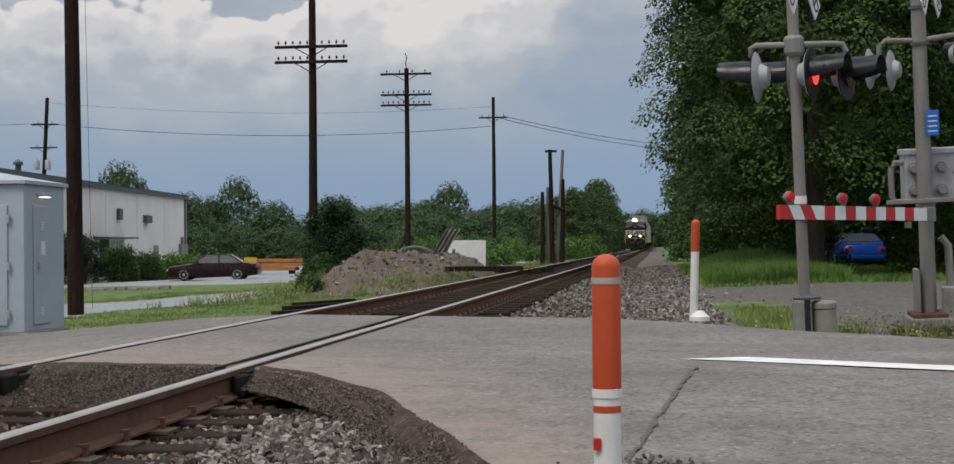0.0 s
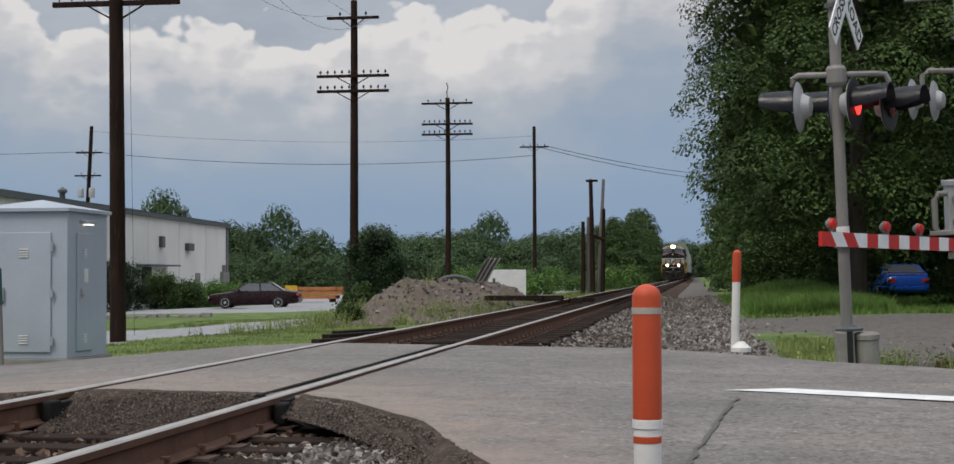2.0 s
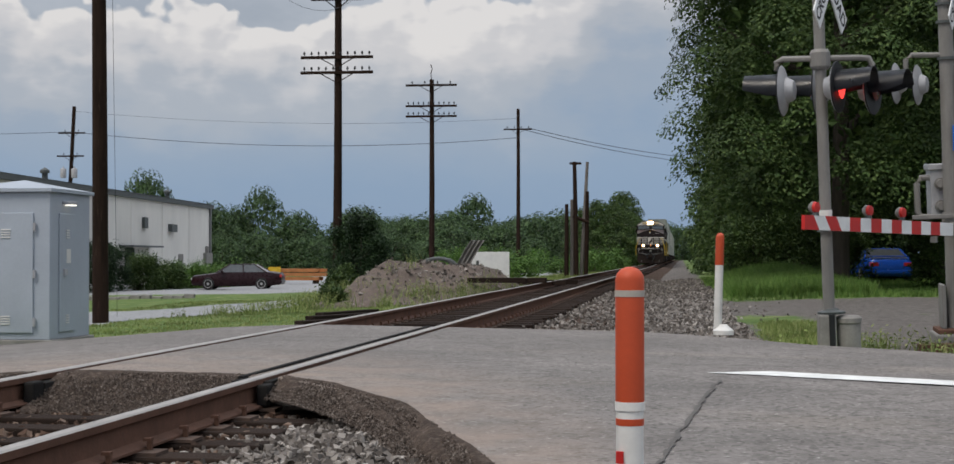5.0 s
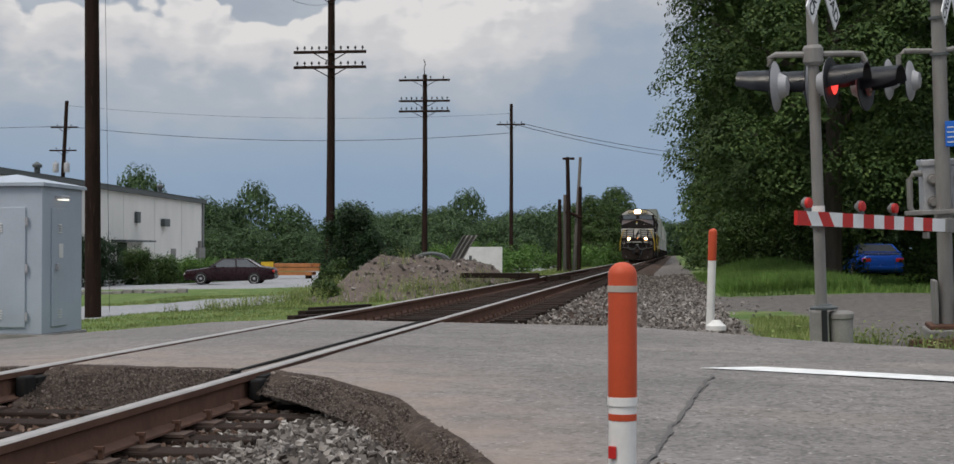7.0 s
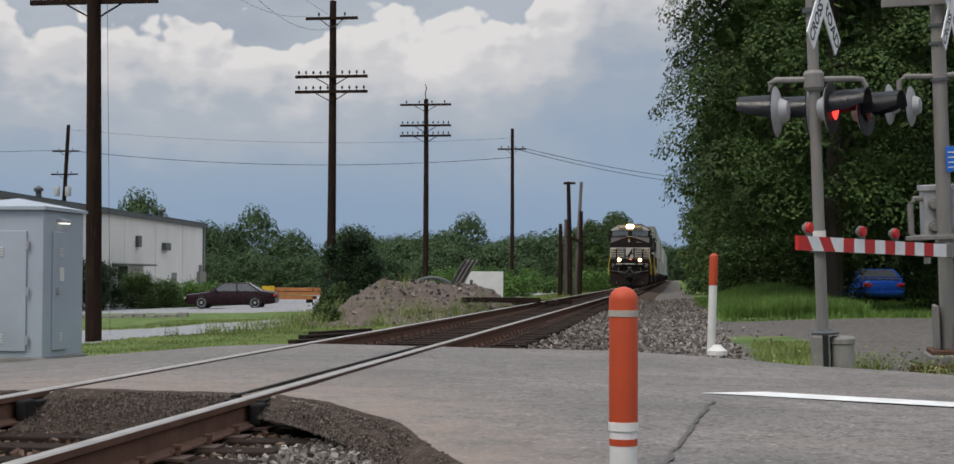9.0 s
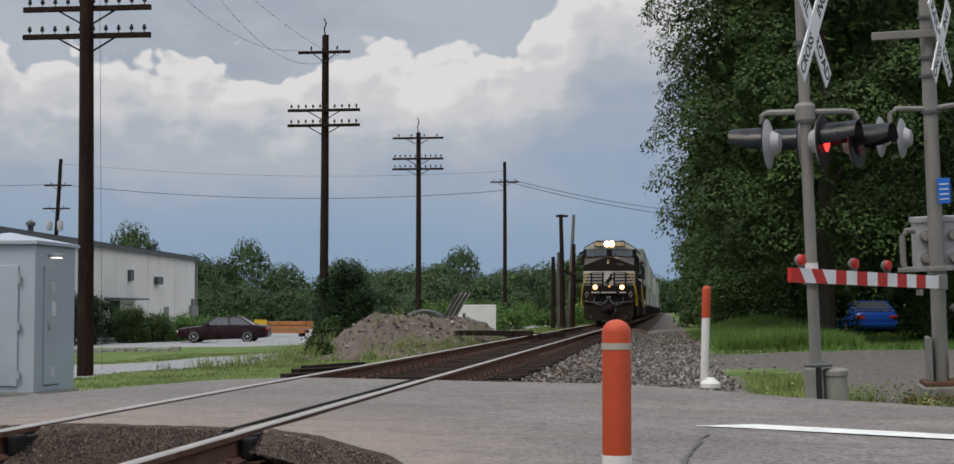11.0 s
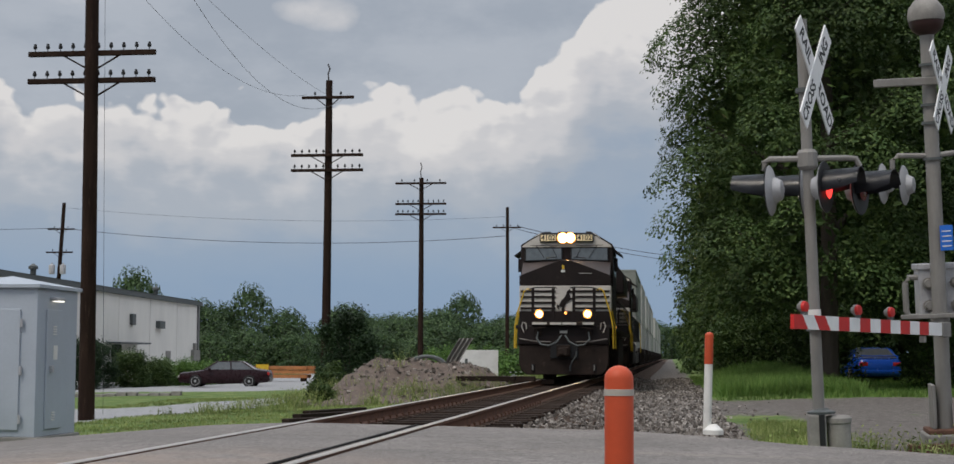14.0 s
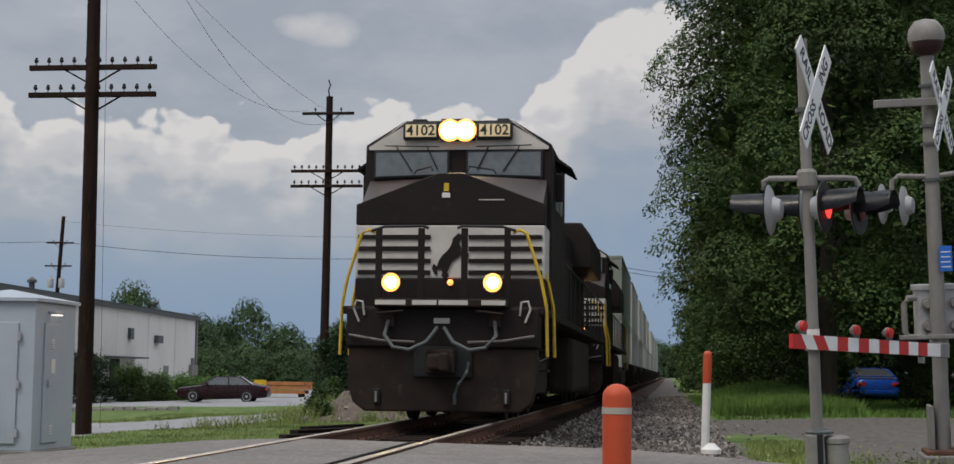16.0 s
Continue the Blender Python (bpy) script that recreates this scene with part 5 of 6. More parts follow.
        box(bm, s * 0.98 - 0.05, s * 0.98 + 0.05, 0.0, 0.05, 0.28, 0.50, 0.01)
        part("pilot_bracket", bm, MATTBLACK, ob)
        bm = B()
        tube(bm, (s * 0.98, -0.02, 0.30), (s * 0.98, -0.02, 0.46), 0.018, seg=6)
        part("pilot_pin", bm, CONCRETE, ob, "pale worn pin")
        bm = B()
        tube(bm, (s * 0.55, -0.225, 1.66), (s * 0.95, -0.225, 1.62), 0.02, seg=6)
        part("hose_stub", bm, GRIME, ob)
    bm = B()
    pipe(bm, [(0.42, -0.03, 0.9), (0.40, -0.1, 0.75), (0.28, -0.12, 0.58), (0.22, -0.1, 0.42), (0.22, -0.08, 0.28)], 0.026, 8)
    part("brake_hose", bm, TRIM, ob, "hanging brake hose with a pale fitting", True)
    # plain dark rearing emblem on a cream field
    bm = B()
    prism(bm, [(-0.04, 2.20), (0.00, 2.23), (-0.03, 2.30), (0.01, 2.40), (0.05, 2.47), (0.13, 2.52), (0.16, 2.55), (0.22, 2.58), (0.26, 2.56), (0.25, 2.50), (0.29, 2.52), (0.30, 2.60), (0.24, 2.64), (0.17, 2.62), (0.18, 2.68), (0.15, 2.76), (0.17, 2.80), (0.25, 2.79), (0.27, 2.82), (0.20, 2.87), (0.15, 2.91), (0.12, 2.89), (0.06, 2.83), (0.03, 2.72), (-0.03, 2.63), (-0.11, 2.56), (-0.17, 2.46), (-0.19, 2.38), (-0.24, 2.43), (-0.27, 2.36), (-0.23, 2.27), (-0.17, 2.26), (-0.21, 2.33), (-0.13, 2.36), (-0.10, 2.30), (-0.12, 2.24), (-0.07, 2.19)], 0.672, 0.70, "y")
    part("emblem", bm, BLACK, ob, "dark emblem shape on the cream nose")
    # cab
    bm = B()
    sec = [(-1.52, 1.74), (1.52, 1.74), (1.52, 4.42), (0.88, 4.82), (-0.88, 4.82), (-1.52, 4.42)]
    prism(bm, sec, 1.55, 4.6, "y", 0.03)
    part("cab", bm, BLACK, ob)
    bm = B()
    prism(bm, [(-1.46, 4.34), (1.46, 4.34), (1.46, 4.39), (0.84, 4.76), (-0.84, 4.76), (-1.46, 4.39)], 1.52, 1.56, "y")
    prism(bm, [(-1.50, 4.36), (-1.47, 4.36), (-0.86, 4.79), (-0.88, 4.81)], 1.55, 4.2, "y")
    prism(bm, [(1.50, 4.36), (1.47, 4.36), (0.86, 4.79), (0.88, 4.81)], 1.55, 4.2, "y")
    part("roof_band", bm, CREAM, ob, "cream painted roof edge")
    for s in (-1, 1):
        bm = B()
        prism(bm, [(s * 0.13, 3.90), (s * 1.38, 3.86), (s * 1.38, 4.33), (s * 0.13, 4.33)], 1.50, 1.56, "y", 0.015)
        fr = part("window_frame", bm, MATTBLACK, ob)
        bm = B()
        prism(bm, [(s * 0.17, 3.94), (s * 1.34, 3.90), (s * 1.34, 4.29), (s * 0.17, 4.29)], 1.485, 1.502, "y")
        part("windscreen", bm, CABGLASS, fr, "tinted windscreen with the sky's reflection in its colour")
        bm = B()
        tube(bm, (s * 1.0, 1.47, 4.38), (s * 0.74, 1.47, 3.98), 0.012, seg=6)
        tube(bm, (s * 0.3, 1.47, 4.38), (s * 1.2, 1.47, 4.40), 0.010, seg=6)
        tube(bm, (s * 0.5, 1.47, 4.38), (s * 0.32, 1.47, 4.0), 0.012, seg=6)
        part("wiper", bm, MATTBLACK, ob)
        bm = B()
        box(bm, s * 0.60 - 0.29, s * 0.60 + 0.29, 1.42, 1.52, 4.49, 4.77, 0.03)
        nb = part("number_board", bm, MATTBLACK, ob)
        bm = B()
        box(bm, s * 0.60 - 0.25, s * 0.60 + 0.25, 1.412, 1.424, 4.535, 4.735, 0.004)
        part("board_face", bm, lamp_glow("lit_number_board", (0.62, 0.50, 0.30), 0.28), nb, "backlit number board")
        letters("lettering", "4102", 0.235, SIGNBLACK, ob, pose(s * 0.60, 1.408, 4.633, 90, 0, 0), 0.001)
        # cab side windows
        for y0 in (2.3, 3.2):
            bm = B()
            box(bm, s * 1.51 - 0.02, s * 1.51 + 0.02, y0, y0 + 0.7, 3.45, 4.1, 0.015)
            part("side_window", bm, GLASS, ob)
    bm = B()
    box(bm, -0.29, 0.29, 1.40, 1.53, 4.47, 4.80, 0.03)
    hs = part("headlight", bm, MATTBLACK, ob)
    # oversized overlapping lenses and a glowing ring imitate the headlight's glare
    for s in (-1, 1):
        bm = B()
        lathe(bm, [(0.135, -0.01), (0.09, -0.02), (0.01, -0.03)], (s * 0.125, 1.40, 4.635), 18, "y")
        part("lens", bm, HEAD, hs, "bright headlight lens")
        bm = B()
        lathe(bm, [(0.185, 0.0), (0.18, -0.006), (0.137, -0.008)], (s * 0.125, 1.40, 4.635), 20, "y")
        part("glare_ring", bm, WARM, hs, "warm glowing ring drawn for the lamp's glare")
    for x, w in ((-0.65, 0.12), (-0.1, 0.2), (0.72, 0.1)):
        bm = B()
        box(bm, x - w, x + w, 1.6, 2.0, 4.76, 4.86, 0.02)
        part("roof_box", bm, MATTBLACK, ob)
    # long hood behind the cab
    bm = B()
    prism(bm, [(-0.95, 1.74), (0.95, 1.74), (0.95, 4.1), (0.7, 4.42), (-0.7, 4.42), (-0.95, 4.1)], 4.6, L - 1.3, "y", 0.03)
    part("long_hood", bm, BLACK, ob)
    bm = B()
    prism(bm, [(-1.45, 3.4), (1.45, 3.4), (1.45, 4.2), (1.2, 4.55), (-1.2, 4.55), (-1.45, 4.2)], 15.5, L - 1.4, "y", 0.04)
    part("radiator_wing", bm, BLACK, ob)
    bm = B()
    prism(bm, [(-1.2, 3.7), (1.2, 3.7), (1.15, 4.35), (0.9, 4.5), (-0.9, 4.5), (-1.15, 4.35)], 5.0, 9.0, "y", 0.04)
    part("equipment_housing", bm, BLACK, ob)
    for s in (-1, 1):
        for k in range(12):
            bm = B()
            box(bm, s * 0.955 - 0.015, s * 0.955 + 0.015, 5 + k * 1.2, 5 + k * 1.2 + 1.05, 1.9, 3.5, 0.01)
            part("hood_door", bm, GRIME, ob)
        bm = B()
        pipe(bm, [(s * 1.50, 4.8, 2.75), (s * 1.50, L - 1, 2.75)], 0.02, 6)
        for k in range(11):
            tube(bm, (s * 1.50, 4.8 + 1.6 * k, 1.7), (s * 1.50, 4.8 + 1.6 * k, 2.75), 0.018, seg=6)
        part("side_railing", bm, MATTBLACK, ob)
        bm = B()
        box(bm, s * 0.95, s * 1.45, 8.5, 14.5, 0.35, 1.5, 0.12)
        part("fuel_tank", bm, GRIME, ob)
        for y in (1.6, L - 6.2):
            bm = B()
            prism(bm, [(y, 0.55), (y + 0.4, 0.95), (y + 4.0, 0.95), (y + 4.4, 0.55), (y + 3.9, 0.4), (y + 0.5, 0.4)], s * 0.98, s * 1.12, "x", 0.02)
            part("bogie_frame", bm, GRIME, ob)
        bm = B()
        pipe(bm, [(s * 1.52, L - 0.5, 2.8), (s * 1.56, L - 0.3, 2.2), (s * 1.58, L - 0.2, 1.0)], 0.026, 8)
        part("handrail", bm, YELLOW, ob, "yellow grab rail", True)
    for y in (1.9, 3.8, 5.7, L - 5.8, L - 3.9, L - 2.0):
        wheelset(ob, y)
    return ob


def container(length, col, label, h=2.9):
    ob = tagged(new("shipping_container"), label, "shipping container", "containers on the train")
    bm = B()
    pts = []
    w = 1.22
    y, k = 0.15, 0
    side = []
    while y < length - 0.15:
        side.append((w - (0.035 if k % 2 else 0.0), y))
        y += 0.07 if k % 2 == 0 else 0.16
        side.append((w - (0.035 if k % 2 else 0.0), y))
        y += 0.06
        k += 1
    out = side + [(-x, y) for x, y in side[::-1]]
    prism(bm, out, 0.12, h - 0.1, "z")
    part("corrugated_wall", bm, col, ob)
    bm = B()
    for x in (-1.22, 1.22):
        for yy in (0, length):
            box(bm, x - 0.08, x + 0.08 if x < 0 else x + 0.02, yy - 0.0 if yy == 0 else yy - 0.16, yy + 0.16 if yy == 0 else yy, 0, h)
    for x in (-1.21, 1.21):
        box(bm, x - 0.06, x + 0.06, 0.1, length - 0.1, 0, 0.15)
        box(bm, x - 0.05, x + 0.05, 0.1, length - 0.1, h - 0.12, h)
    for yy in (0.0, length - 0.12):
        box(bm, -1.22, 1.22, yy, yy + 0.12, 0, 0.15)
        box(bm, -1.22, 1.22, yy, yy + 0.12, h - 0.12, h)
    part("corner_frame", bm, col, ob)
    bm = B()
    box(bm, -1.2, 1.2, 0.05, length - 0.05, h - 0.05, h - 0.02)
    part("roof_sheet", bm, col, ob)
    bm = B()
    box(bm, -1.15, -0.02, 0.02, 0.06, 0.16, h - 0.14, 0.01)
    box(bm, 0.02, 1.15, 0.02, 0.06, 0.16, h - 0.14, 0.01)
    for x in (-0.8, -0.3, 0.3, 0.8):
        tube(bm, (x, 0.0, 0.1), (x, 0.0, h - 0.1), 0.018, seg=6)
    part("end_door", bm, col, ob)
    return ob


def well_car():
    ob = tagged(new("well_car"), "low grimy container well wagon", "railway wagon", "train")
    L = 19.6
    for s in (-1, 1):
        bm = B()
        prism(bm, [(0.9, 1.0), (3.2, 0.95), (3.6, 0.3), (L - 3.6, 0.3), (L - 3.2, 0.95), (L - 0.9, 1.0), (L - 0.9, 1.3), (0.9, 1.3)], s * 1.38, s * 1.46, "x", 0.02)
        part("side_sill", bm, GRIME, ob)
        for k in range(9):
            bm = B()
            box(bm, s * 1.46, s * 1.50, 4 + k * 1.45, 4.1 + k * 1.45, 0.35, 1.28)
            part("rib", bm, GRIME, ob)
    bm = B()
    box(bm, -1.4, 1.4, 3.4, L - 3.4, 0.28, 0.34)
    box(bm, -1.3, 1.3, 0.6, 3.3, 0.95, 1.1)
    box(bm, -1.3, 1.3, L - 3.3, L - 0.6, 0.95, 1.1)
    part("floor_pan", bm, GRIME, ob)
    for e in (0.0, L):
        bm = B()
        box(bm, -0.15, 0.15, min(e, e + (0.7 if e == 0 else -0.7)), max(e, e + (0.7 if e == 0 else -0.7)), 0.72, 1.0, 0.03)
        part("coupler", bm, GRIME, ob)
    for y in (1.0, 2.7, L - 2.7, L - 1.0):
        wheelset(ob, y, 0.45)
    return ob


# windscreen base colour holds the grey-blue of the reflected sky
CABGLASS = paint("sky_tinted_windscreen", (0.13, 0.15, 0.165), 0.16, var=0.3, scale=3, bump=0, spec=0.7)
BOXES = [paint("container_white", (0.38, 0.375, 0.35), 0.6, var=0.12, scale=0.8, bump=0.02, spots=0.3, spot_col=(0.30, 0.27, 0.24)),
         paint("container_grey", (0.24, 0.24, 0.23), 0.6, var=0.15, scale=0.8, bump=0.02, spots=0.3, spot_col=(0.2, 0.16, 0.13)),
         paint("container_pale_green", (0.25, 0.265, 0.235), 0.6, var=0.12, scale=0.8, bump=0.02, spots=0.3, spot_col=(0.22, 0.2, 0.18))]
lead = locomotive(True)
MOVERS.append((lead, 0.0, 0.0))
second = copy_thing(lead, pose(0, 0, 0))
tagged(second, "second grimy black freight locomotive coupled behind the first", "locomotive", "train")
MOVERS.append((second, 22.6, 0.0))
car0 = well_car()
kinds = [container(16.15, BOXES[0], "white ribbed steel shipping container on a well wagon"), container(16.15, BOXES[1], "grey ribbed steel shipping container on a well wagon"), container(16.15, BOXES[2], "pale green ribbed shipping container on a well wagon"), container(12.2, BOXES[0], "short white ribbed shipping container on a well wagon")]
used = set()


def take(ob):
    if ob.name in used:
        return copy_thing(ob, pose(0, 0, 0))
    used.add(ob.name)
    return ob


order = [(0, 2), (0, 0), (1, 3), (0, 1), (2, 0), (0, None), (1, 0), (0, 2), (2, 3), (0, 1), (0, 0), (1, 2)]
for k, (a, b) in enumerate(order):
    y = 45.4 + 19.9 * k
    MOVERS.append((take(car0), y, 0.0))
    for idx, z in ((a, 0.36), (b, 3.28)):
        if idx is not None:
            c = take(kinds[idx])
            MOVERS.append((c, y + (3.7 if idx == 3 else 1.72), z))

# ---- building ----
building = thing("metal_building", (0, 0, 0), 0, "long white metal-sided workshop building with a dark roof edge", "building")
WX = lambda y: -31.65 - 0.084 * (y - 68.45)
bm = B()
y0, y1 = 52.0, 111.4
out = [(WX(y0), y0), (WX(y1), y1), (WX(y1) - 26, y1 + 2.2), (WX(y0) - 26, y0 + 2.2)]
prism(bm, out, -1.3, 4.62, "z")
part("wall", bm, SIDING, building)
bm = B()
mid = lambda y: (WX(y) - 13, y + 1.1)
vs = {}
for nm, (x, y, z) in dict(a=(WX(y0) + 0.25, y0 - 0.3, 4.62), b=(WX(y1) + 0.25, y1 + 0.3, 4.62), c=(mid(y1)[0], mid(y1)[1] + 0.3, 6.2), d=(mid(y0)[0], mid(y0)[1] - 0.3, 6.2), e=(WX(y1) - 26.2, y1 + 2.5, 4.62), f=(WX(y0) - 26.2, y0 + 1.9, 4.62)).items():
    vs[nm] = bm.verts.new((x, y, z + 0.12))
for q in ("abcd", "dcef"):
    bm.faces.new([vs[c] for c in q])
bmesh.ops.solidify(bm, geom=bm.faces[:], thickness=0.12)
part("roof", bm, TRIM, building, "dark low-pitched metal roof")


def on_wall(name, ya, yb, za, zb, out_, mat, label=""):
    bm = B()
    prism(bm, [(WX(ya) + out_, ya), (WX(yb) + out_, yb), (WX(yb) - 0.05, yb), (WX(ya) - 0.05, ya)], za, zb, "z")
    return part(name, bm, mat, building, label)


on_wall("gutter", y0, y1, 4.42, 4.72, 0.22, TRIM, "dark gutter")
for y in (84.0, 110.6, 60.0):
    on_wall("downpipe", y, y + 0.3, -1.2, 4.5, 0.14, paint("downpipe_grey", (0.18, 0.18, 0.18), 0.6))
k = 0
y = y0 + 0.5
while y < y1:
    on_wall("siding_rib", y, y + 0.05, -1.2, 4.45, 0.03, SIDING)
    y += 7.4
on_wall("door", 88.2, 90.2, -0.9, 1.35, 0.04, GLASS, "dark open doorway")
on_wall("door_canopy", 87.0, 94.0, 1.4, 1.5, 0.9, TRIM, "flat dark canopy over the door")
on_wall("door", 101.3, 102.6, -0.9, 1.0, 0.04, CONCRETE, "narrow grey door")
on_wall("vent", 92.0, 92.8, 2.6, 3.3, 0.2, TRIM)
on_wall("vent", 98.5, 99.9, 2.5, 3.0, 0.3, TRIM)
on_wall("meter_box", 108.8, 110.8, 0.3, 1.1, 0.25, CONCRETE)
on_wall("conduit", 109.4, 109.8, -0.9, 1.6, 0.2, CONCRETE)
on_wall("vent", 79.0, 79.7, 2.4, 2.9, 0.2, TRIM)
for y in (78.0, 104.0):
    bm = B()
    tube(bm, (WX(y) - 1.5, y, 4.6), (WX(y) - 1.5, y, 5.35), 0.16, seg=10)
    lathe(bm, [(0.26, 0), (0.26, 0.15), (0.05, 0.3)], (WX(y) - 1.5, y, 5.3), 10)
    part("roof_vent", bm, TRIM, building)

# ---- vehicles ----


# glass colour is lifted to grey to stand for mirrored sky
CARGLASS = paint("sky_lit_car_glass", (0.075, 0.083, 0.09), 0.12, var=0.2, bump=0, spec=0.6)


def saloon(name, at, turn, col, label, cabin, L=4.85, W=1.8, H=1.4, tail=None):
    """A car: lofted body, glasshouse, wheels. Length along x, nose at -x."""
    ob = thing(name, at, turn, label, "car")
    bm = B()
    secs = [(-L / 2, 0.66, 0.30, 0.62), (-L / 2 + 0.12, 0.78, 0.22, 0.76), (-L / 2 + 0.9, 0.88, 0.2, 0.86), (-0.9, 0.9, 0.2, 0.95), (0.9, 0.9, 0.2, 0.97), (L / 2 - 0.7, 0.88, 0.22, 0.98), (L / 2 - 0.1, 0.80, 0.28, 0.90), (L / 2, 0.72, 0.36, 0.78)]
    rings = []
    for x, w, z0, z1 in secs:
        w *= W / 1.8
        rings.append([bm.verts.new((x, yy, zz)) for yy, zz in ((-w * 0.9, z0), (w * 0.9, z0), (w, z0 + 0.15), (w, (z0 + z1) / 2 + 0.05), (w * 0.93, z1 - 0.05), (w * 0.75, z1), (-w * 0.75, z1), (-w * 0.93, z1 - 0.05), (-w, (z0 + z1) / 2 + 0.05), (-w, z0 + 0.15))])
    for lo, hi in zip(rings, rings[1:]):
        for k in range(10):
            bm.faces.new((lo[k], lo[(k + 1) % 10], hi[(k + 1) % 10], hi[k]))
    bm.faces.new(rings[0][::-1])
    bm.faces.new(rings[-1])
    part("body", bm, col, ob, smooth=True)
    a, b, c, d = cabin
    bm = B()
    rings = [[bm.verts.new((x, s * w * W / 1.8, z)) for s in (-1, 1)] for x, w, z in ((a, 0.80, 0.93), (b, 0.62, H - 0.03), (c, 0.62, H - 0.03), (d, 0.80, 0.95))]
    for lo, hi in zip(rings, rings[1:]):
        bm.faces.new((lo[0], lo[1], hi[1], hi[0]))
    for s in (0, 1):
        bm.faces.new([r[s] for r in rings])
    bm.faces.new((rings[0][0], rings[0][1], rings[3][1], rings[3][0]))
    part("glasshouse", bm, CARGLASS, ob, "dark tinted windows with sky reflection in their colour")
    bm = B()
    prism(bm, [(b - 0.05, H - 0.05), (b + 0.25, H), (c - 0.2, H), (c + 0.06, H - 0.06)], -0.64 * W / 1.8, 0.64 * W / 1.8, "y", 0.015)
    part("roof", bm, col, ob, smooth=True)
    for x0, x1 in ((a, b), (d, c), ((b + c) / 2 + 0.1, (b + c) / 2 + 0.05)):
        for s in (-1, 1):
            bm = B()
            tube(bm, (x0, s * 0.81 * W / 1.8, 0.93), (x1, s * 0.63 * W / 1.8, H - 0.03), 0.035, seg=6)
            part("pillar", bm, col, ob)
    for x in (-L / 2 + 0.95, L / 2 - 1.05):
        for s in (-1, 1):
            bm = B()
            lathe(bm, [(0.2, s * 0.74), (0.31, s * 0.74), (0.325, s * 0.79), (0.325, s * 0.91), (0.30, s * 0.945), (0.22, s * 0.94)], (x, 0, 0.325), 20, "y")
            w = part("tyre", bm, TYRE, ob, smooth=True)
            bm = B()
            lathe(bm, [(0.225, s * 0.87), (0.225, s * 0.945), (0.12, s * 0.925), (0.04, s * 0.95)], (x, 0, 0.325), 16, "y")
            part("rim", bm, SILVER, w, "silver alloy rim", True)
    for s in (-1, 1):
        bm = B()
        box(bm, L / 2 - 0.10, L / 2 + 0.005, s * 0.62 - 0.16, s * 0.62 + 0.16, 0.66, 0.80, 0.02)
        part("tail_light", bm, RED, ob, "red tail lamp")
        bm = B()
        box(bm, -L / 2 - 0.005, -L / 2 + 0.1, s * 0.52 - 0.16, s * 0.52 + 0.16, 0.5, 0.62, 0.02)
        part("headlight", bm, WHITEPL, ob)
        bm = B()
        box(bm, a + 0.25, a + 0.4, s * 0.98 * W / 1.8 - 0.08, s * 0.98 * W / 1.8 + 0.08, 0.92, 1.04, 0.03)
        part("mirror", bm, col, ob)
    bm = B()
    box(bm, L / 2 - 0.14, L / 2 + 0.03, -0.8, 0.8, 0.36, 0.52, 0.04)
    part("bumper", bm, col, ob)
    return ob


MAROON = paint("maroon_paint", (0.017, 0.004, 0.006), 0.30, var=0.1, bump=0, spec=0.28)
CARBLUE = paint("bright_blue_paint", (0.012, 0.075, 0.42), 0.22, var=0.1, bump=0, spec=0.6)
saloon("parked_sedan", (-23.7, 79.7, land_z(-23.7, 79.7)), 7.4, MAROON, "dark maroon four-door sedan parked on the gravel drive", (-1.05, -0.35, 0.95, 1.65))
blue = saloon("parked_coupe", (7.62, 61.0, land_z(7.62, 61.0)), 275, CARBLUE, "bright blue two-door coupe parked under the trees", (-0.75, 0.0, 0.75, 1.5), L=4.5, W=1.85, H=1.36)
bm = B()
box(bm, 1.75, 2.05, -0.72, 0.72, 1.02, 1.06, 0.015)
part("spoiler", bm, CARBLUE, blue, smooth=True)

# ---- earth mound with scrap ----
MOUND = paint("dry_earth", (0.135, 0.105, 0.088), 0.95, var=0.4, scale=3, fine=30, bump=0.8, spots=0.45, spot_col=(0.23, 0.195, 0.17), distance=0.03)


def mound_z(x, y):
    h = 1.02 * math.exp(-(((x + 8.2) / 1.5) ** 2 + ((y - 46.3) / 2.2) ** 2)) + 0.9 * math.exp(-(((x + 6.3) / 1.3) ** 2 + ((y - 47.5) / 2.4) ** 2)) + 0.55 * math.exp(-(((x + 9.3) / 1.2) ** 2 + ((y - 45) / 2.0) ** 2))
    return land_z(x, y) - 0.08 + h * (1 + 0.25 * noise.noise(Vector((x * 1.5, y * 1.5, 9)))) + 0.12 * noise.noise(Vector((x * 3.2, y * 3.2, 2))) + 0.06 * noise.noise(Vector((x * 8, y * 8, 4)))


mound = sheet("dirt_mound", list(np.arange(-13, -3.9, 0.16)), list(np.arange(40, 54, 0.2)), mound_z, MOUND, keep=lambda x, y: mound_z(x, y) > land_z(x, y) - 0.03)
tagged(mound, "low mound of dry brown earth and rubble", "dirt mound")
stones("rubble", 700, lambda r: (lambda x, y: (x, y, mound_z(x, y) + 0.01))(r.gauss(-7.6, 1.5), r.gauss(46.0, 1.6)), 0.09, BALLAST, "pale stones scattered on the dirt mound", 8)
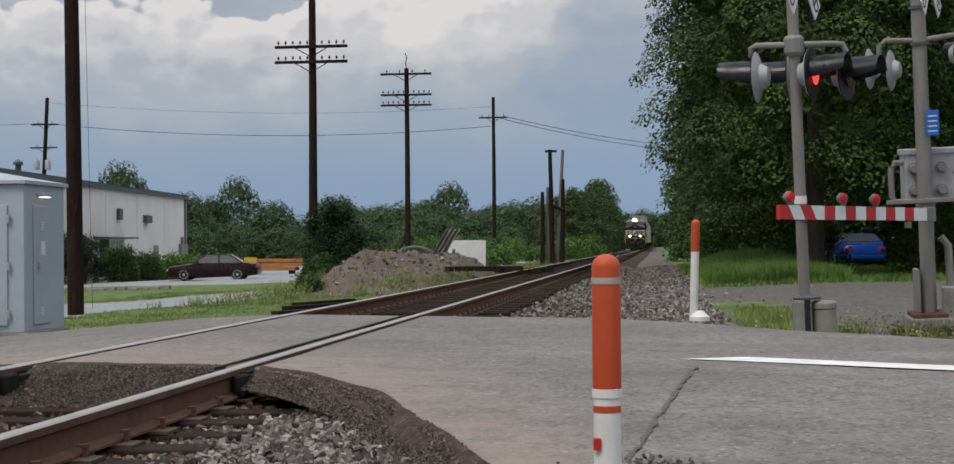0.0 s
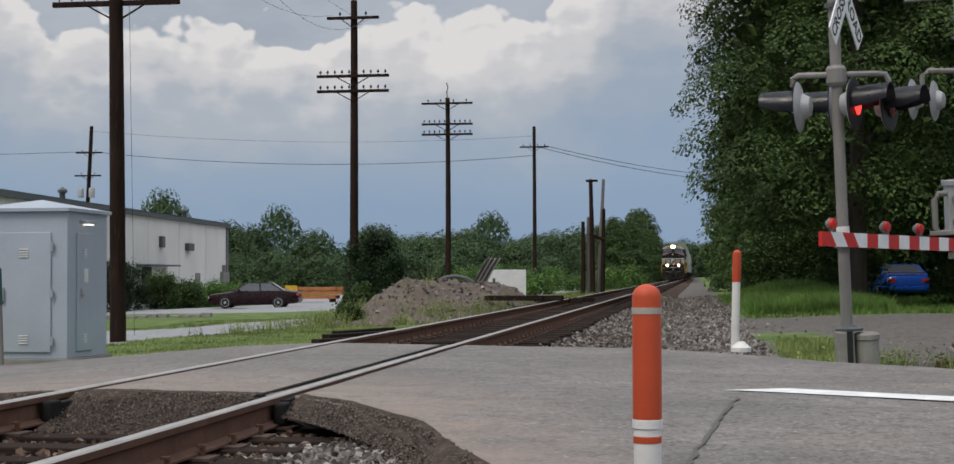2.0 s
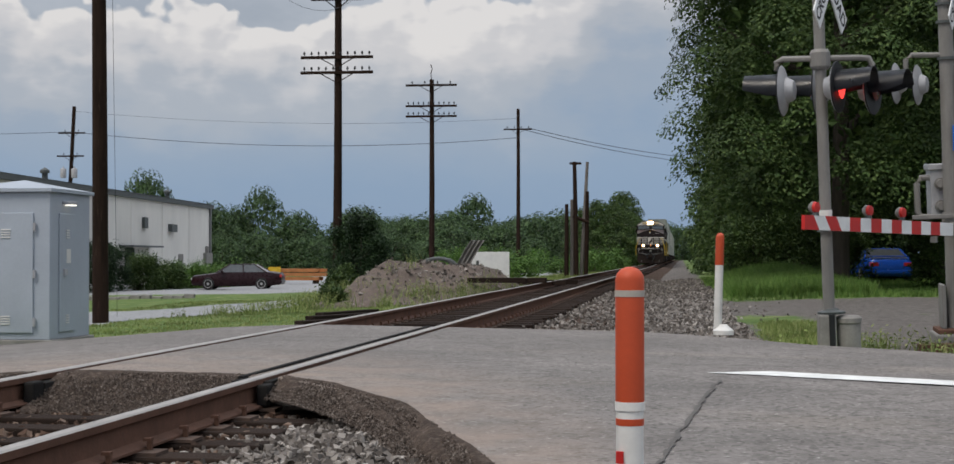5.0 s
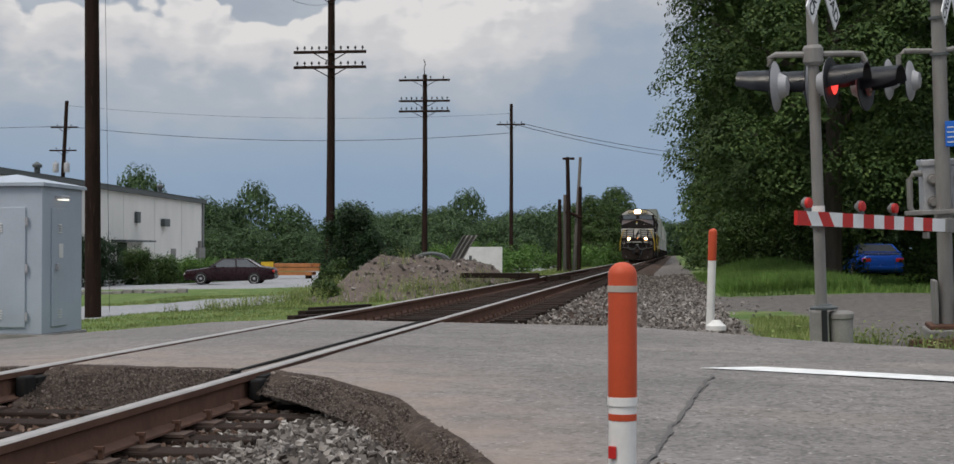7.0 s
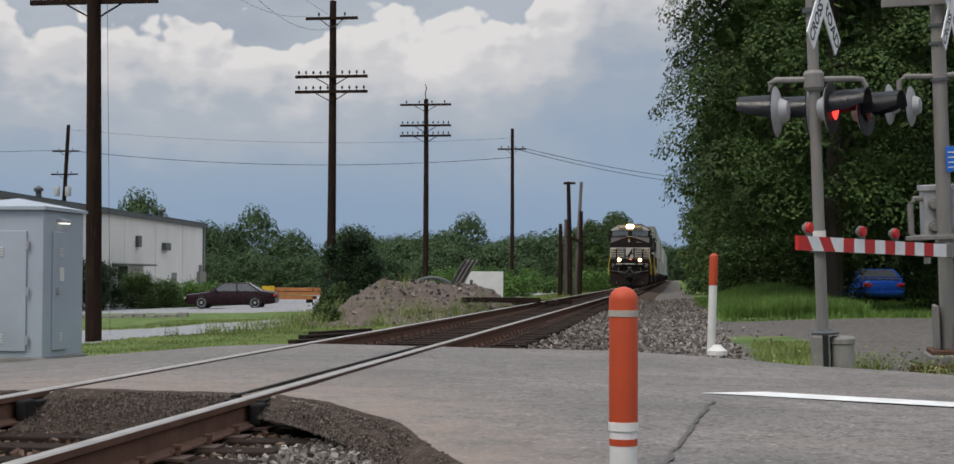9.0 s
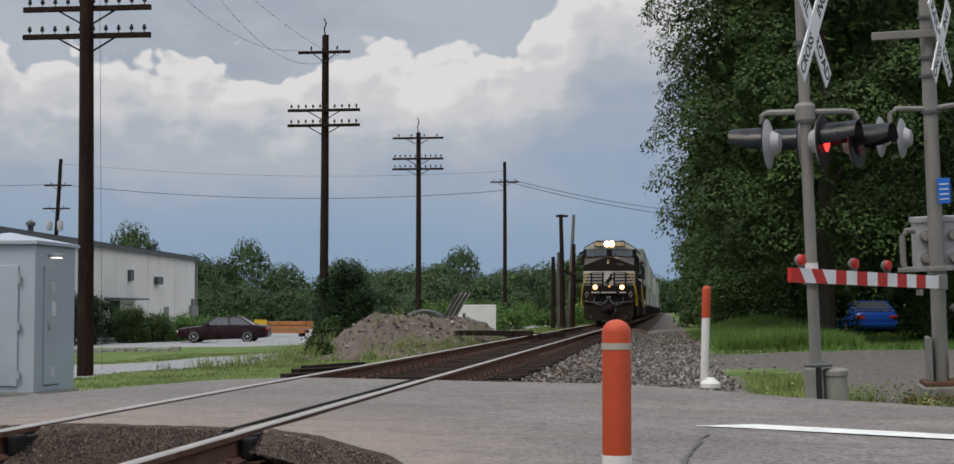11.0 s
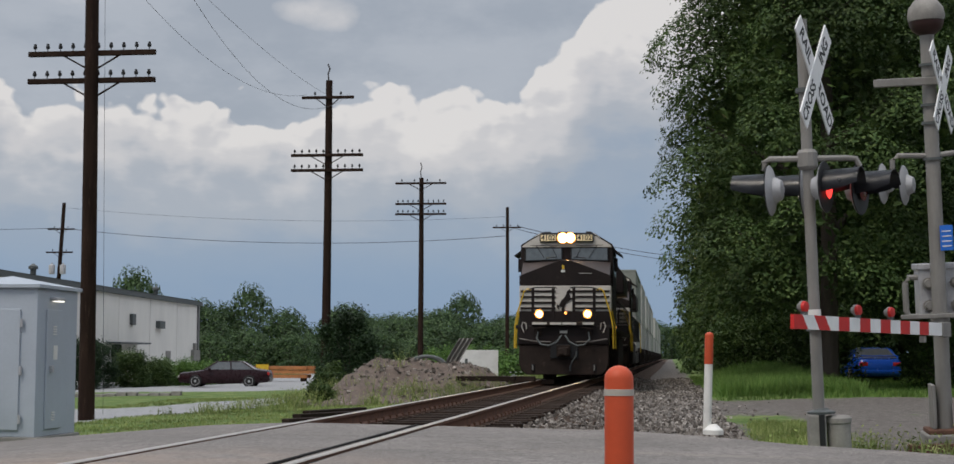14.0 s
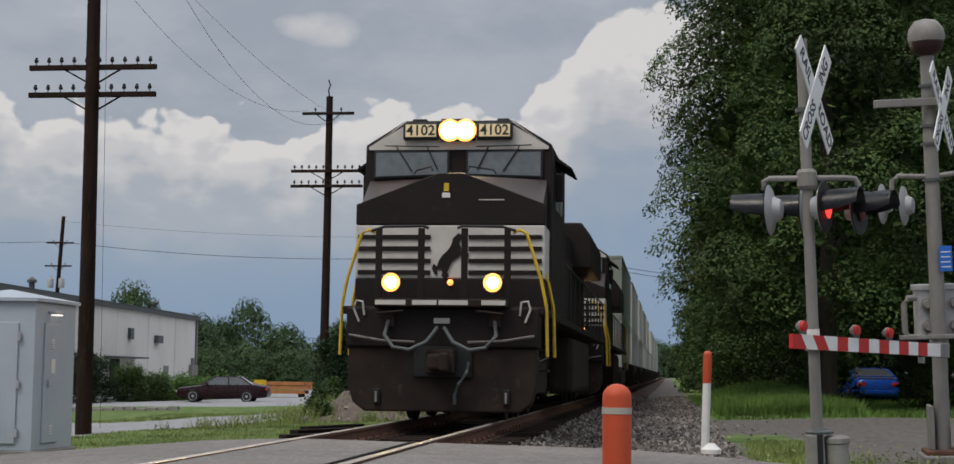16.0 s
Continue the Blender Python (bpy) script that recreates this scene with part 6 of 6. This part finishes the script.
scrap = thing("scrap_sheet", (-6.9, 47.6, mound_z(-6.9, 47.6)), 0, "bent grey corrugated metal sheet leaning on the mound", "scrap metal")
bm = B()
row = []
for k in range(9):
    f = k / 8
    row.append((-0.2 + 0.42 * f + 0.1 * f * f, -0.05 + 0.9 * f))
for (xa, za), (xb, zb) in zip(row, row[1:]):
    for j in range(6):
        q = [(xa + 0.07 * j, 0.12 * (j % 2), za), (xa + 0.07 * (j + 1), 0.12 * ((j + 1) % 2), za), (xb + 0.07 * (j + 1), 0.12 * ((j + 1) % 2), zb), (xb + 0.07 * j, 0.12 * (j % 2), zb)]
        bm.faces.new([bm.verts.new(p) for p in q])
bmesh.ops.remove_doubles(bm, verts=bm.verts, dist=0.001)
bmesh.ops.solidify(bm, geom=bm.faces[:], thickness=0.012)
part("sheet", bm, GALV, scrap)
arch = thing("scrap_arch", (-7.6, 47.2, mound_z(-7.6, 47.2) - 0.1), 0, "dark bent pipe arch lying on the mound", "scrap metal")
for r in (0.62, 0.5):
    bm = B()
    pipe(bm, [(-r * math.cos(a * math.pi / 10), 0.2 * (r < 0.9), 0.34 * math.sin(a * math.pi / 10)) for a in range(11)], 0.06, 8)
    part("hoop", bm, TRIM, arch, smooth=True)
board = thing("white_board", (-6.6, 52.5, -0.4), 4, "white board with dark unreadable marks behind the mound", "sign board")
bm = B()
box(bm, -0.68, 0.68, -0.03, 0.03, 0.35, 1.35, 0.01)
part("panel", bm, WHITE, board)
for x in (-0.5, 0.5):
    bm = B()
    box(bm, x - 0.04, x + 0.04, 0.03, 0.1, -0.6, 1.3)
    part("post", bm, GREYPOLE, board)
for x0, z0, w, h in ((-0.48, 0.75, 0.1, 0.3), (-0.28, 0.75, 0.22, 0.09), (0.05, 0.62, 0.12, 0.1)):
    bm = B()
    box(bm, x0, x0 + w, -0.036, -0.031, z0, z0 + h)
    part("mark", bm, TRIM, board)
rng = random.Random(21)
for k in range(9):
    tm = thing("old_tie", (-4.9 + rng.uniform(-0.9, 0.6), 46.5 + rng.uniform(-1.5, 6), -0.42 + 0.14 * (k % 4)), rng.uniform(-25, 25), "dark discarded wooden tie lying in a heap", "timber", "discarded ties")
    bm = B()
    box(bm, -0.9, 0.9, -0.1, 0.1, 0, 0.15, 0.015)
    part("beam", bm, TIE, tm)
for k in range(3):
    tm = thing("old_tie", (-6.2 - 0.3 * k, 27.5 + 1.6 * k, land_z(-6.2, 27.5 + 1.6 * k) + 0.02), 62 + 6 * k, "dark discarded tie lying in the grass", "timber", "discarded ties")
    bm = B()
    box(bm, -1.2, 1.2, -0.1, 0.1, 0, 0.13, 0.015)
    part("beam", bm, TIE, tm)
WOOD = paint("orange_timber", (0.42, 0.17, 0.06), 0.7, var=0.3, scale=3, bump=0.2)
pile = thing("timber_stack", (-25.1, 97.6, -0.95), 5, "stack of orange-brown timber behind the car", "timber stack")
for j in range(3):
    for i in range(5):
        bm = B()
        box(bm, -1.8 + rng.uniform(-0.3, 0.3), 1.8 + rng.uniform(-0.3, 0.3), -0.75 + 0.3 * i, -0.48 + 0.3 * i, 0.22 + 0.27 * j, 0.44 + 0.27 * j)
        part("beam", bm, WOOD, pile)
for x in (-1.3, 1.3):
    bm = B()
    box(bm, x - 0.1, x + 0.1, -0.8, 0.8, 0, 0.22)
    part("bearer", bm, TIE, pile)
bm = B()
box(bm, -1.7, -0.9, -0.82, -0.77, 0.3, 1.1)
part("tag_board", bm, YELLOW, pile)

# ---- trees and plants ----


def leaves(verts, faces, c, size, rng, n=6):
    """A spray of small leaf quads about a centre."""
    for _ in range(n):
        p = Vector(c) + Vector((rng.uniform(-1, 1), rng.uniform(-1, 1), rng.uniform(-0.8, 0.8))) * size * 1.3
        q = Euler((rng.uniform(-0.9, 0.9), rng.uniform(-0.9, 0.9), rng.uniform(0, 6.3))).to_matrix()
        s = size * rng.uniform(0.5, 1.0)
        o = len(verts)
        for a, b, z in ((-0.55, 0, 0), (0.05, -0.38, 0.10), (0.7, 0, -0.06), (0.05, 0.38, 0.10)):
            verts.append(tuple(p + q @ Vector((a * s, b * s, z * s))))
        faces.append((o, o + 1, o + 2, o + 3))


def leaf_mesh(name, verts, faces, mat):
    me = bpy.data.meshes.new(name)
    me.from_pydata(verts, [], faces)
    me.materials.append(mat)
    return me


def spray(centres, normals, size, rng_):
    """Folded leaf quads at the centres, facing the normals, as vertex and face lists."""
    n = len(centres)
    side = np.cross(normals, rng_.normal(size=(n, 3)))
    side /= np.linalg.norm(side, axis=1, keepdims=True) + 1e-9
    fore = np.cross(normals, side)
    s = (size * rng_.uniform(0.55, 1.15, n))[:, None]
    rows = [centres - 0.55 * s * side, centres - 0.36 * s * fore + 0.10 * s * normals, centres + 0.65 * s * side - 0.08 * s * normals, centres + 0.36 * s * fore + 0.10 * s * normals]
    verts = np.stack(rows, 1).reshape(-1, 3)
    return verts, np.arange(4 * n).reshape(n, 4)


CROWN = [(0.0, 0.70), (0.10, 0.95), (0.22, 1.0), (0.36, 0.97), (0.48, 0.86), (0.62, 0.70), (0.85, 0.42), (1.0, 0.10)]


def tree(at, h, w, seed, mat, clumps=110, leaf=0.17, low=0.1, label="", per=400, name="tree", fill=1500, lump=(0.085, 0.15), crown=CROWN):
    """Trunk, limbs and a crown of leafy boughs, each lit from above and open below."""
    rng = random.Random(seed)
    rn = np.random.default_rng(seed)
    ob = thing(name, at, rng.uniform(0, 360), label or "broad leafy green tree at the edge of the wood", name, "trees")
    bm = B()
    top = h * 0.72
    tube(bm, (0, 0, -0.3), (0.1, 0, top * 0.5), h * 0.014, h * 0.010, 8, False)
    tube(bm, (0.1, 0, top * 0.5), (0, 0.1, top), h * 0.010, h * 0.004, 8)
    for k in range(9):
        z = h * (low + 0.1) + (top - h * low) * k / 9
        a = k * 2.4 + rng.uniform(-0.4, 0.4)
        r = w * 0.40 * (1 - 0.4 * k / 9)
        tube(bm, (0, 0, z), (r * math.cos(a), r * math.sin(a), z + r * 0.5), h * 0.007, h * 0.002, 5, False)
    part("trunk", bm, BARK, ob)
    cs_, ns_, ss_ = [], [], []
    for k in range(clumps):
        f = (k + 0.5) / clumps
        a = k * 2.39996 + rng.uniform(-0.5, 0.5)
        rr = step(f, crown) * rng.uniform(0.68, 0.92)
        c = np.array((rr * math.cos(a) * w / 2, rr * math.sin(a) * w / 2, h * (low + (1 - low) * f)))
        size = w * rng.uniform(*lump)
        m = int(per * (size / (w * 0.115)) ** 2)
        d = rn.normal(size=(m, 3))
        d[:, 2] = np.abs(d[:, 2] + 0.25) - 0.25
        d /= np.linalg.norm(d, axis=1, keepdims=True)
        # the bough's own lobes make its outline uneven
        lobes = 1 + 0.13 * np.sin(d @ rn.normal(size=3) * 3.0 + rng.uniform(0, 6)) + 0.10 * np.sin(d @ rn.normal(size=3) * 7.0)
        p = d * (size * lobes * rn.uniform(0.80, 1.03, m))[:, None] * np.array((1.05, 1.05, 0.78))
        p[:, 2] -= 0.25 * (p[:, 0] ** 2 + p[:, 1] ** 2) / size
        out = np.array((math.cos(a), math.sin(a), 0.0))
        nn = 0.6 * d + 0.2 * out + np.array((0, 0, 0.45)) + 0.28 * rn.normal(size=(m, 3))
        nn /= np.linalg.norm(nn, axis=1, keepdims=True) + 1e-9
        cs_.append(c + p)
        ns_.append(nn)
        ss_.append(np.full(m, leaf))
    # inner foliage closes the crown
    f = rn.uniform(0.02, 0.95, fill)
    a = rn.uniform(0, 6.283, fill)
    r = np.array([step(v, crown) for v in f]) * np.sqrt(rn.uniform(0.05, 0.78, fill)) * w / 2
    cs_.append(np.stack((r * np.cos(a), r * np.sin(a), h * (low + (1 - low) * f)), 1))
    nn = rn.normal(size=(fill, 3)) + np.array((0, 0, 0.6))
    ns_.append(nn / np.linalg.norm(nn, axis=1, keepdims=True))
    ss_.append(np.full(fill, max(leaf * 2.6, 0.3)))
    verts, faces = spray(np.concatenate(cs_), np.concatenate(ns_), np.concatenate(ss_), rn)
    cr = new("crown", leaf_mesh("crown", verts.tolist(), faces.tolist(), mat))
    cr.parent = ob
    return ob


def plant(model, x, y, s, wide=1.0, z=None, turn=0.0):
    c = copy_thing(model, pose(x, y, land_z(x, y) - 0.1 if z is None else z, 0, 0, turn))
    c.scale = (s * wide, s * wide, s)
    return c


# the wood right of the line: (x, y, size, width)
rng = random.Random(77)
WOODS = "tall dense dark green tree at the edge of the wood"
tree((4.75, 47, -0.4), 21, 10.0, 1, LEAF_A, 190, 0.118, 0.125, WOODS, 900, fill=8000)
tree((12.8, 53, -0.3), 21, 11, 3, LEAF_A, 170, 0.125, 0.06, WOODS, 850, fill=8000)
models = [tree((9.5, 72, -0.4), 16, 10, 2, LEAF_A, 110, 0.19, 0.03, WOODS, 270),
          tree((5.0, 64, -0.4), 17, 9.4, 5, LEAF_A, 110, 0.19, 0.06, WOODS, 270)]
slim = tree((6.3, 108, -0.4), 14, 9.5, 4, LEAF_A, 80, 0.34, 0.0, WOODS, 110, fill=500)
for k, (x, y, s, wd) in enumerate([(6.6, 84, 0.95, 0.9), (4.0, 76, 0.85, 0.95), (3.9, 96, 0.8, 0.95), (4.4, 126, 0.85, 0.9), (4.8, 146, 0.8, 0.95), (5.2, 168, 0.8, 0.95), (5.9, 192, 0.8, 1.0), (5.8, 220, 0.8, 1.0), (6.0, 255, 0.85, 1.0), (6.0, 300, 0.9, 1.0), (6.4, 350, 0.9, 1.0),
                                   (6.6, 70, 1.5, 0.72), (11.2, 71, 1.5, 0.75), (16.4, 60, 1.4, 0.85), (14, 74, 1.0, 1.0), (19, 62, 1.0, 1.0), (18, 46, 0.95, 1.0), (12.5, 90, 1.0, 1.0), (16.5, 36, 0.8, 1.0), (13, 110, 1.0, 1.2)]):
    plant(models[k % 2] if y < 95 else slim, x, y, s, wd, turn=rng.uniform(0, 360))
# far woods on the left
FARW = "distant rounded green tree in a belt of woods"
ROUND = [(0.0, 0.75), (0.2, 0.95), (0.45, 1.0), (0.7, 0.85), (0.88, 0.55), (1.0, 0.15)]
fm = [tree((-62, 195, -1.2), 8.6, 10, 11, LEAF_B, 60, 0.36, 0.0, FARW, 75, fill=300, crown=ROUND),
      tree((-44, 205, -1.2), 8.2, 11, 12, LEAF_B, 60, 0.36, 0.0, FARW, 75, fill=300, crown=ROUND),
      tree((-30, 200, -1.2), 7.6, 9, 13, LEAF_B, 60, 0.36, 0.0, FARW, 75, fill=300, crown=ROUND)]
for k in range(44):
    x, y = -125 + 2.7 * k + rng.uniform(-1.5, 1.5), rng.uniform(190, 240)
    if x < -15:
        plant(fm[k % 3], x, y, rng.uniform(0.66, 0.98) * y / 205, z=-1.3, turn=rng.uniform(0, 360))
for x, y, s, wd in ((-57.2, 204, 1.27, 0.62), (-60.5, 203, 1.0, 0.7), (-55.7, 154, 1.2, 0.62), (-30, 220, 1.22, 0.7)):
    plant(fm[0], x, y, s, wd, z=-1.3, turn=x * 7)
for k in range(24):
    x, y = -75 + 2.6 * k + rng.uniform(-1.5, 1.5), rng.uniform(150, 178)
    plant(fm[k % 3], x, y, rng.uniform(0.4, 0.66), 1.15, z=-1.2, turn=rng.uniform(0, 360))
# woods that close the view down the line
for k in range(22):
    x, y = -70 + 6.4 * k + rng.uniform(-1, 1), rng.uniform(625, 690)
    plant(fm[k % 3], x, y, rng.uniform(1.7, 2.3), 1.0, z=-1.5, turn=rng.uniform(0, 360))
# the clump left of the line
for x, y, s, wd in ((-8.6, 158, 0.50, 1.05), (-7.4, 170, 0.50, 0.95), (-10.5, 164, 0.46, 1.1), (-7.8, 190, 0.52, 0.9), (-8.0, 215, 0.55, 1.0), (-8.2, 250, 0.6, 1.0), (-8.6, 300, 0.65, 1.0), (-12.4, 322, 1.02, 1.4)):
    plant(slim, x, y, s * 1.05, wd, z=-0.9, turn=x * 31)


def cedar(at, h, w, seed, mat, label, name="bush", n=60, leaf=0.12, per=16, cone=0.6):
    rng = random.Random(seed)
    ob = thing(name, at, rng.uniform(0, 360), label, name, "bushes")
    bm = B()
    tube(bm, (0, 0, -0.2), (0, 0, h * 0.7), 0.07, 0.02, 6)
    for k in range(6):
        a = k * 1.05
        tube(bm, (0, 0, h * 0.1 + 0.06 * k), (w * 0.35 * math.cos(a), w * 0.35 * math.sin(a), h * (0.3 + 0.08 * k)), 0.03, 0.008, 5, False)
    part("stem", bm, BARK, ob)
    verts, faces = [], []
    for _ in range(n):
        f = rng.random() ** 0.9
        a = rng.uniform(0, 6.283)
        rr = w / 2 * (1 - cone * f) * math.sqrt(rng.uniform(0.15, 1)) * (0.55 + 0.45 * min(1, f * 6))
        c = (rr * math.cos(a), rr * math.sin(a), 0.05 + f * h * 0.95)
        for _ in range(per):
            s = w * 0.06
            leaves(verts, faces, (c[0] + rng.gauss(0, s), c[1] + rng.gauss(0, s), max(0.02, c[2] + rng.gauss(0, s * 1.3))), leaf, rng, 4)
    cr = new("foliage", leaf_mesh("foliage", verts, faces, mat))
    cr.parent = ob
    return ob


cedar((-12.5, 58.8, -0.75), 3.3, 2.3, 31, LEAF_D, "dark green cedar bush at the foot of a pole", n=110)
cedar((-13.3, 59.4, -0.75), 2.8, 1.6, 32, LEAF_D, "dark green cedar bush at the foot of a pole", n=80)
cedar((-11.7, 58.2, -0.72), 2.2, 1.5, 33, LEAF_D, "dark green cedar bush at the foot of a pole", n=70)
for k, (x, y, h, w) in enumerate([(-29.5, 76, 2.3, 2.2), (-28.6, 78.5, 1.8, 2.2), (-28.2, 81, 1.35, 2.4), (-27.8, 83.5, 1.15, 2.6), (-28.8, 72.5, 2.4, 2.0), (-27.5, 86, 1.0, 2.8), (-27.2, 89, 1.0, 2.8), (-30, 68.5, 2.5, 2.3), (-26.6, 92, 1.0, 2.6)]):
    cedar((x, y, land_z(x, y)), h, w, 40 + k, LEAF_D if k in (0, 4, 7) else LEAF_A if k < 3 else LEAF_C, "clipped green shrub in the bed by the building", "shrub", 150, 0.11, 16, 0.3)
for k, (x, y, h, w) in enumerate([(-10.9, 47.5, 0.8, 0.8), (-10.6, 45, 0.5, 0.6), (-11.4, 51, 1.1, 0.9), (-9.9, 43.2, 0.4, 0.5), (8.1, 47, 2.6, 2.3), (10.8, 50, 3.0, 2.8), (11.8, 42, 3.2, 3), (4.6, 58, 1.6, 1.6), (8.5, 36, 1.2, 1.6)]):
    cedar((x, y, land_z(x, y)), h, w, 60 + k, LEAF_A, "tangled green weeds and brush", "shrub", 50, 0.10, 12, 0.5)
for k, (x, y, h, w) in enumerate([(2.6, 56, 2.2, 2.8), (4.2, 55, 2.8, 3.0), (5.8, 57, 2.4, 2.6), (3.2, 60, 3.0, 3.2), (8.3, 49.5, 2.8, 2.4), (9.6, 68, 3.2, 3.4), (6.0, 68, 3.0, 3.6)]):
    cedar((x, y, land_z(x, y)), h, w, 120 + k, LEAF_A, "dense dark undergrowth at the foot of the trees", "shrub", 120, 0.13, 14, 0.35)
for k in range(14):
    x = -19 + 1.15 * k + rng.uniform(-0.5, 0.5)
    y = 128 + rng.uniform(-14, 22)
    if x < -6.5:
        cedar((x, y, land_z(x, y) - 0.1), rng.uniform(1.0, 2.3), rng.uniform(2.5, 4.0), 80 + k, LEAF_C, "bright green brush before the woods", "shrub", 50, 0.22, 9, 0.35)

# grass blades
GRASS = leafy("grass_blades", (0.11, 0.155, 0.040), (0.175, 0.225, 0.066), (0.28, 0.29, 0.12))
LUSH = leafy("lush_grass", (0.066, 0.13, 0.025), (0.105, 0.188, 0.038), (0.17, 0.245, 0.064))


def grass(name, n, spot, hgt, seed, label, mat=None):
    rng = random.Random(seed)
    verts, faces = [], []
    for _ in range(n):
        x, y = spot(rng)
        if gravel_mask(x, y) > 0.45 or step(x, NEAR) - 0.1 < y < step(x, FAR) + 0.1:
            continue
        z = land_z(x, y)
        for _ in range(4):
            h = hgt * rng.uniform(0.4, 1.2)
            a = rng.uniform(0, 6.3)
            dx, dy = 0.05 * rng.gauss(0, 1), 0.05 * rng.gauss(0, 1)
            o = len(verts)
            w = 0.008 + 0.0002 * y
            lx, ly = rng.gauss(0, 0.35) * h, rng.gauss(0, 0.35) * h
            verts += [(x + dx - w * math.cos(a), y + dy - w * math.sin(a), z - 0.02), (x + dx + w * math.cos(a), y + dy + w * math.sin(a), z - 0.02), (x + dx + lx, y + dy + ly, z + h)]
            faces.append((o, o + 1, o + 2))
    return tagged(new(name, leaf_mesh(name, verts, faces, mat or GRASS)), label, "grass", kind="stuff")


grass("grass", 16000, lambda r: (r.uniform(-17, -5.2), 17.2 + 36 * r.random() ** 1.3), 0.055, 3, "rough green verge grass left of the track")
grass("grass", 8000, lambda r: (r.uniform(0.9, 11), 36 + 40 * r.random() ** 1.2), 0.16, 4, "taller green grass below the trees", LUSH)
grass("grass", 9000, lambda r: (1.3 + 3.6 * r.random(), 40 + 20 * r.random() ** 1.3), 0.42, 7, "lush bright green grass on the rise below the trees", LUSH)
grass("grass", 1000, lambda r: (r.uniform(1.0, 2.0), r.uniform(18.2, 24)), 0.09, 8, "low patch of grass beside the signal mast")
grass("grass", 6000, lambda r: (r.uniform(-14, -6.3), r.uniform(50, 120)), 0.26, 5, "rough grass beyond the mound")


# weeds on and round the mound, by the drive and the masts
def weeds(name, spots_, seed, label, hgt=0.45):
    rng = random.Random(seed)
    verts, faces = [], []
    for x, y, z in spots_(rng):
        for _ in range(rng.randint(7, 16)):
            h = hgt * rng.uniform(0.35, 1.2)
            dx, dy = rng.gauss(0, 0.16), rng.gauss(0, 0.16)
            lx, ly = rng.gauss(0, 0.3) * h, rng.gauss(0, 0.3) * h
            a = rng.uniform(0, 6.3)
            w = 0.012
            o = len(verts)
            verts += [(x + dx - w * math.cos(a), y + dy - w * math.sin(a), z - 0.03), (x + dx + w * math.cos(a), y + dy + w * math.sin(a), z - 0.03), (x + dx + lx, y + dy + ly, z + h)]
            faces.append((o, o + 1, o + 2))
            for q in range(3):
                f = 0.35 + 0.25 * q
                leaves(verts, faces, (x + dx + lx * f, y + dy + ly * f, z + h * f), 0.05, rng, 1)
    return tagged(new(name, leaf_mesh(name, verts, faces, GRASS)), label, "weeds", kind="stuff")


def about_mound(r):
    out = []
    for _ in range(130):
        x, y = r.uniform(-11.5, -4.6), r.uniform(41.5, 46.5)
        if mound_z(x, y) - land_z(x, y) < 0.45 or r.random() < 0.12:
            out.append((x, y, max(mound_z(x, y), land_z(x, y))))
    return out


weeds("weeds", about_mound, 51, "straggling green weeds round the dirt mound")
weeds("weeds", lambda r: [(x, y, land_z(x, y)) for x, y in [(r.gauss(1.9, 0.6), r.gauss(17.6, 0.5)) for _ in range(14)] + [(2.55, 15.4), (2.6, 15.6), (2.5, 15.5)] + [(r.uniform(3.6, 7), r.uniform(19, 25)) for _ in range(6)]], 52, "tufts of weeds by the signal foundations", 0.24)
weeds("weeds", lambda r: [(x, y, land_z(x, y)) for x, y in [(r.uniform(-13, -9), r.uniform(36, 56)) for _ in range(90)]], 53, "tall weeds beside the gravel drive", 0.28)

# pale stones edging the shrub bed
rng = random.Random(91)
for k in range(12):
    x, y = -23.8 + 0.42 * k, 57.2 + 0.06 * k
    ed = thing("edging_stone", (x, y, land_z(x, y) - 0.03), rng.uniform(-8, 8), "pale weathered edging stone along the lawn", "edging stone", "edging stones")
    bm = B()
    box(bm, -0.2, 0.2, -0.12, 0.12, 0, rng.uniform(0.12, 0.2), 0.03)
    part("stone", bm, CONCRETE, ed)
st = thing("survey_stake", (-9.35, 48.6, mound_z(-9.35, 48.6) - 0.1), 3, "small white-topped stake standing on the mound", "stake")
bm = B()
box(bm, -0.03, 0.03, -0.03, 0.03, 0, 0.5, 0.005)
part("stake", bm, GREYPOLE, st)
bm = B()
box(bm, -0.09, 0.09, -0.035, 0.035, 0.5, 0.78, 0.008)
part("plate", bm, WHITE, st)


def motions():
    """The train comes up the line; the barrier arm settles."""
    def nose(t):
        r = 16.0 - t
        return 22.6 + 12.9 * r + 0.03 * r * r
    for ob, back, z in MOVERS:
        walk(ob, [(t, pose(TRACK_X, nose(t) + back, z)) for t in (0, 2, 4, 6, 8, 10, 12, 14, 15, 16)])
    drop = [(0.0, -0.75), (0.4, -0.75), (0.6, -0.55), (0.8, -0.2), (1.0, 0.05), (1.3, -0.12), (1.6, -0.04), (2.0, 0.0), (16.0, 0.0)]
    walk(gate, [(t, Matrix.Translation(GATE_FOOT) @ pose(0, 0, 0, 0, 0, gate_yaw) @ pose(0, 0, 0, 0, -gate_pitch - a, 0)) for t, a in drop])


motions()
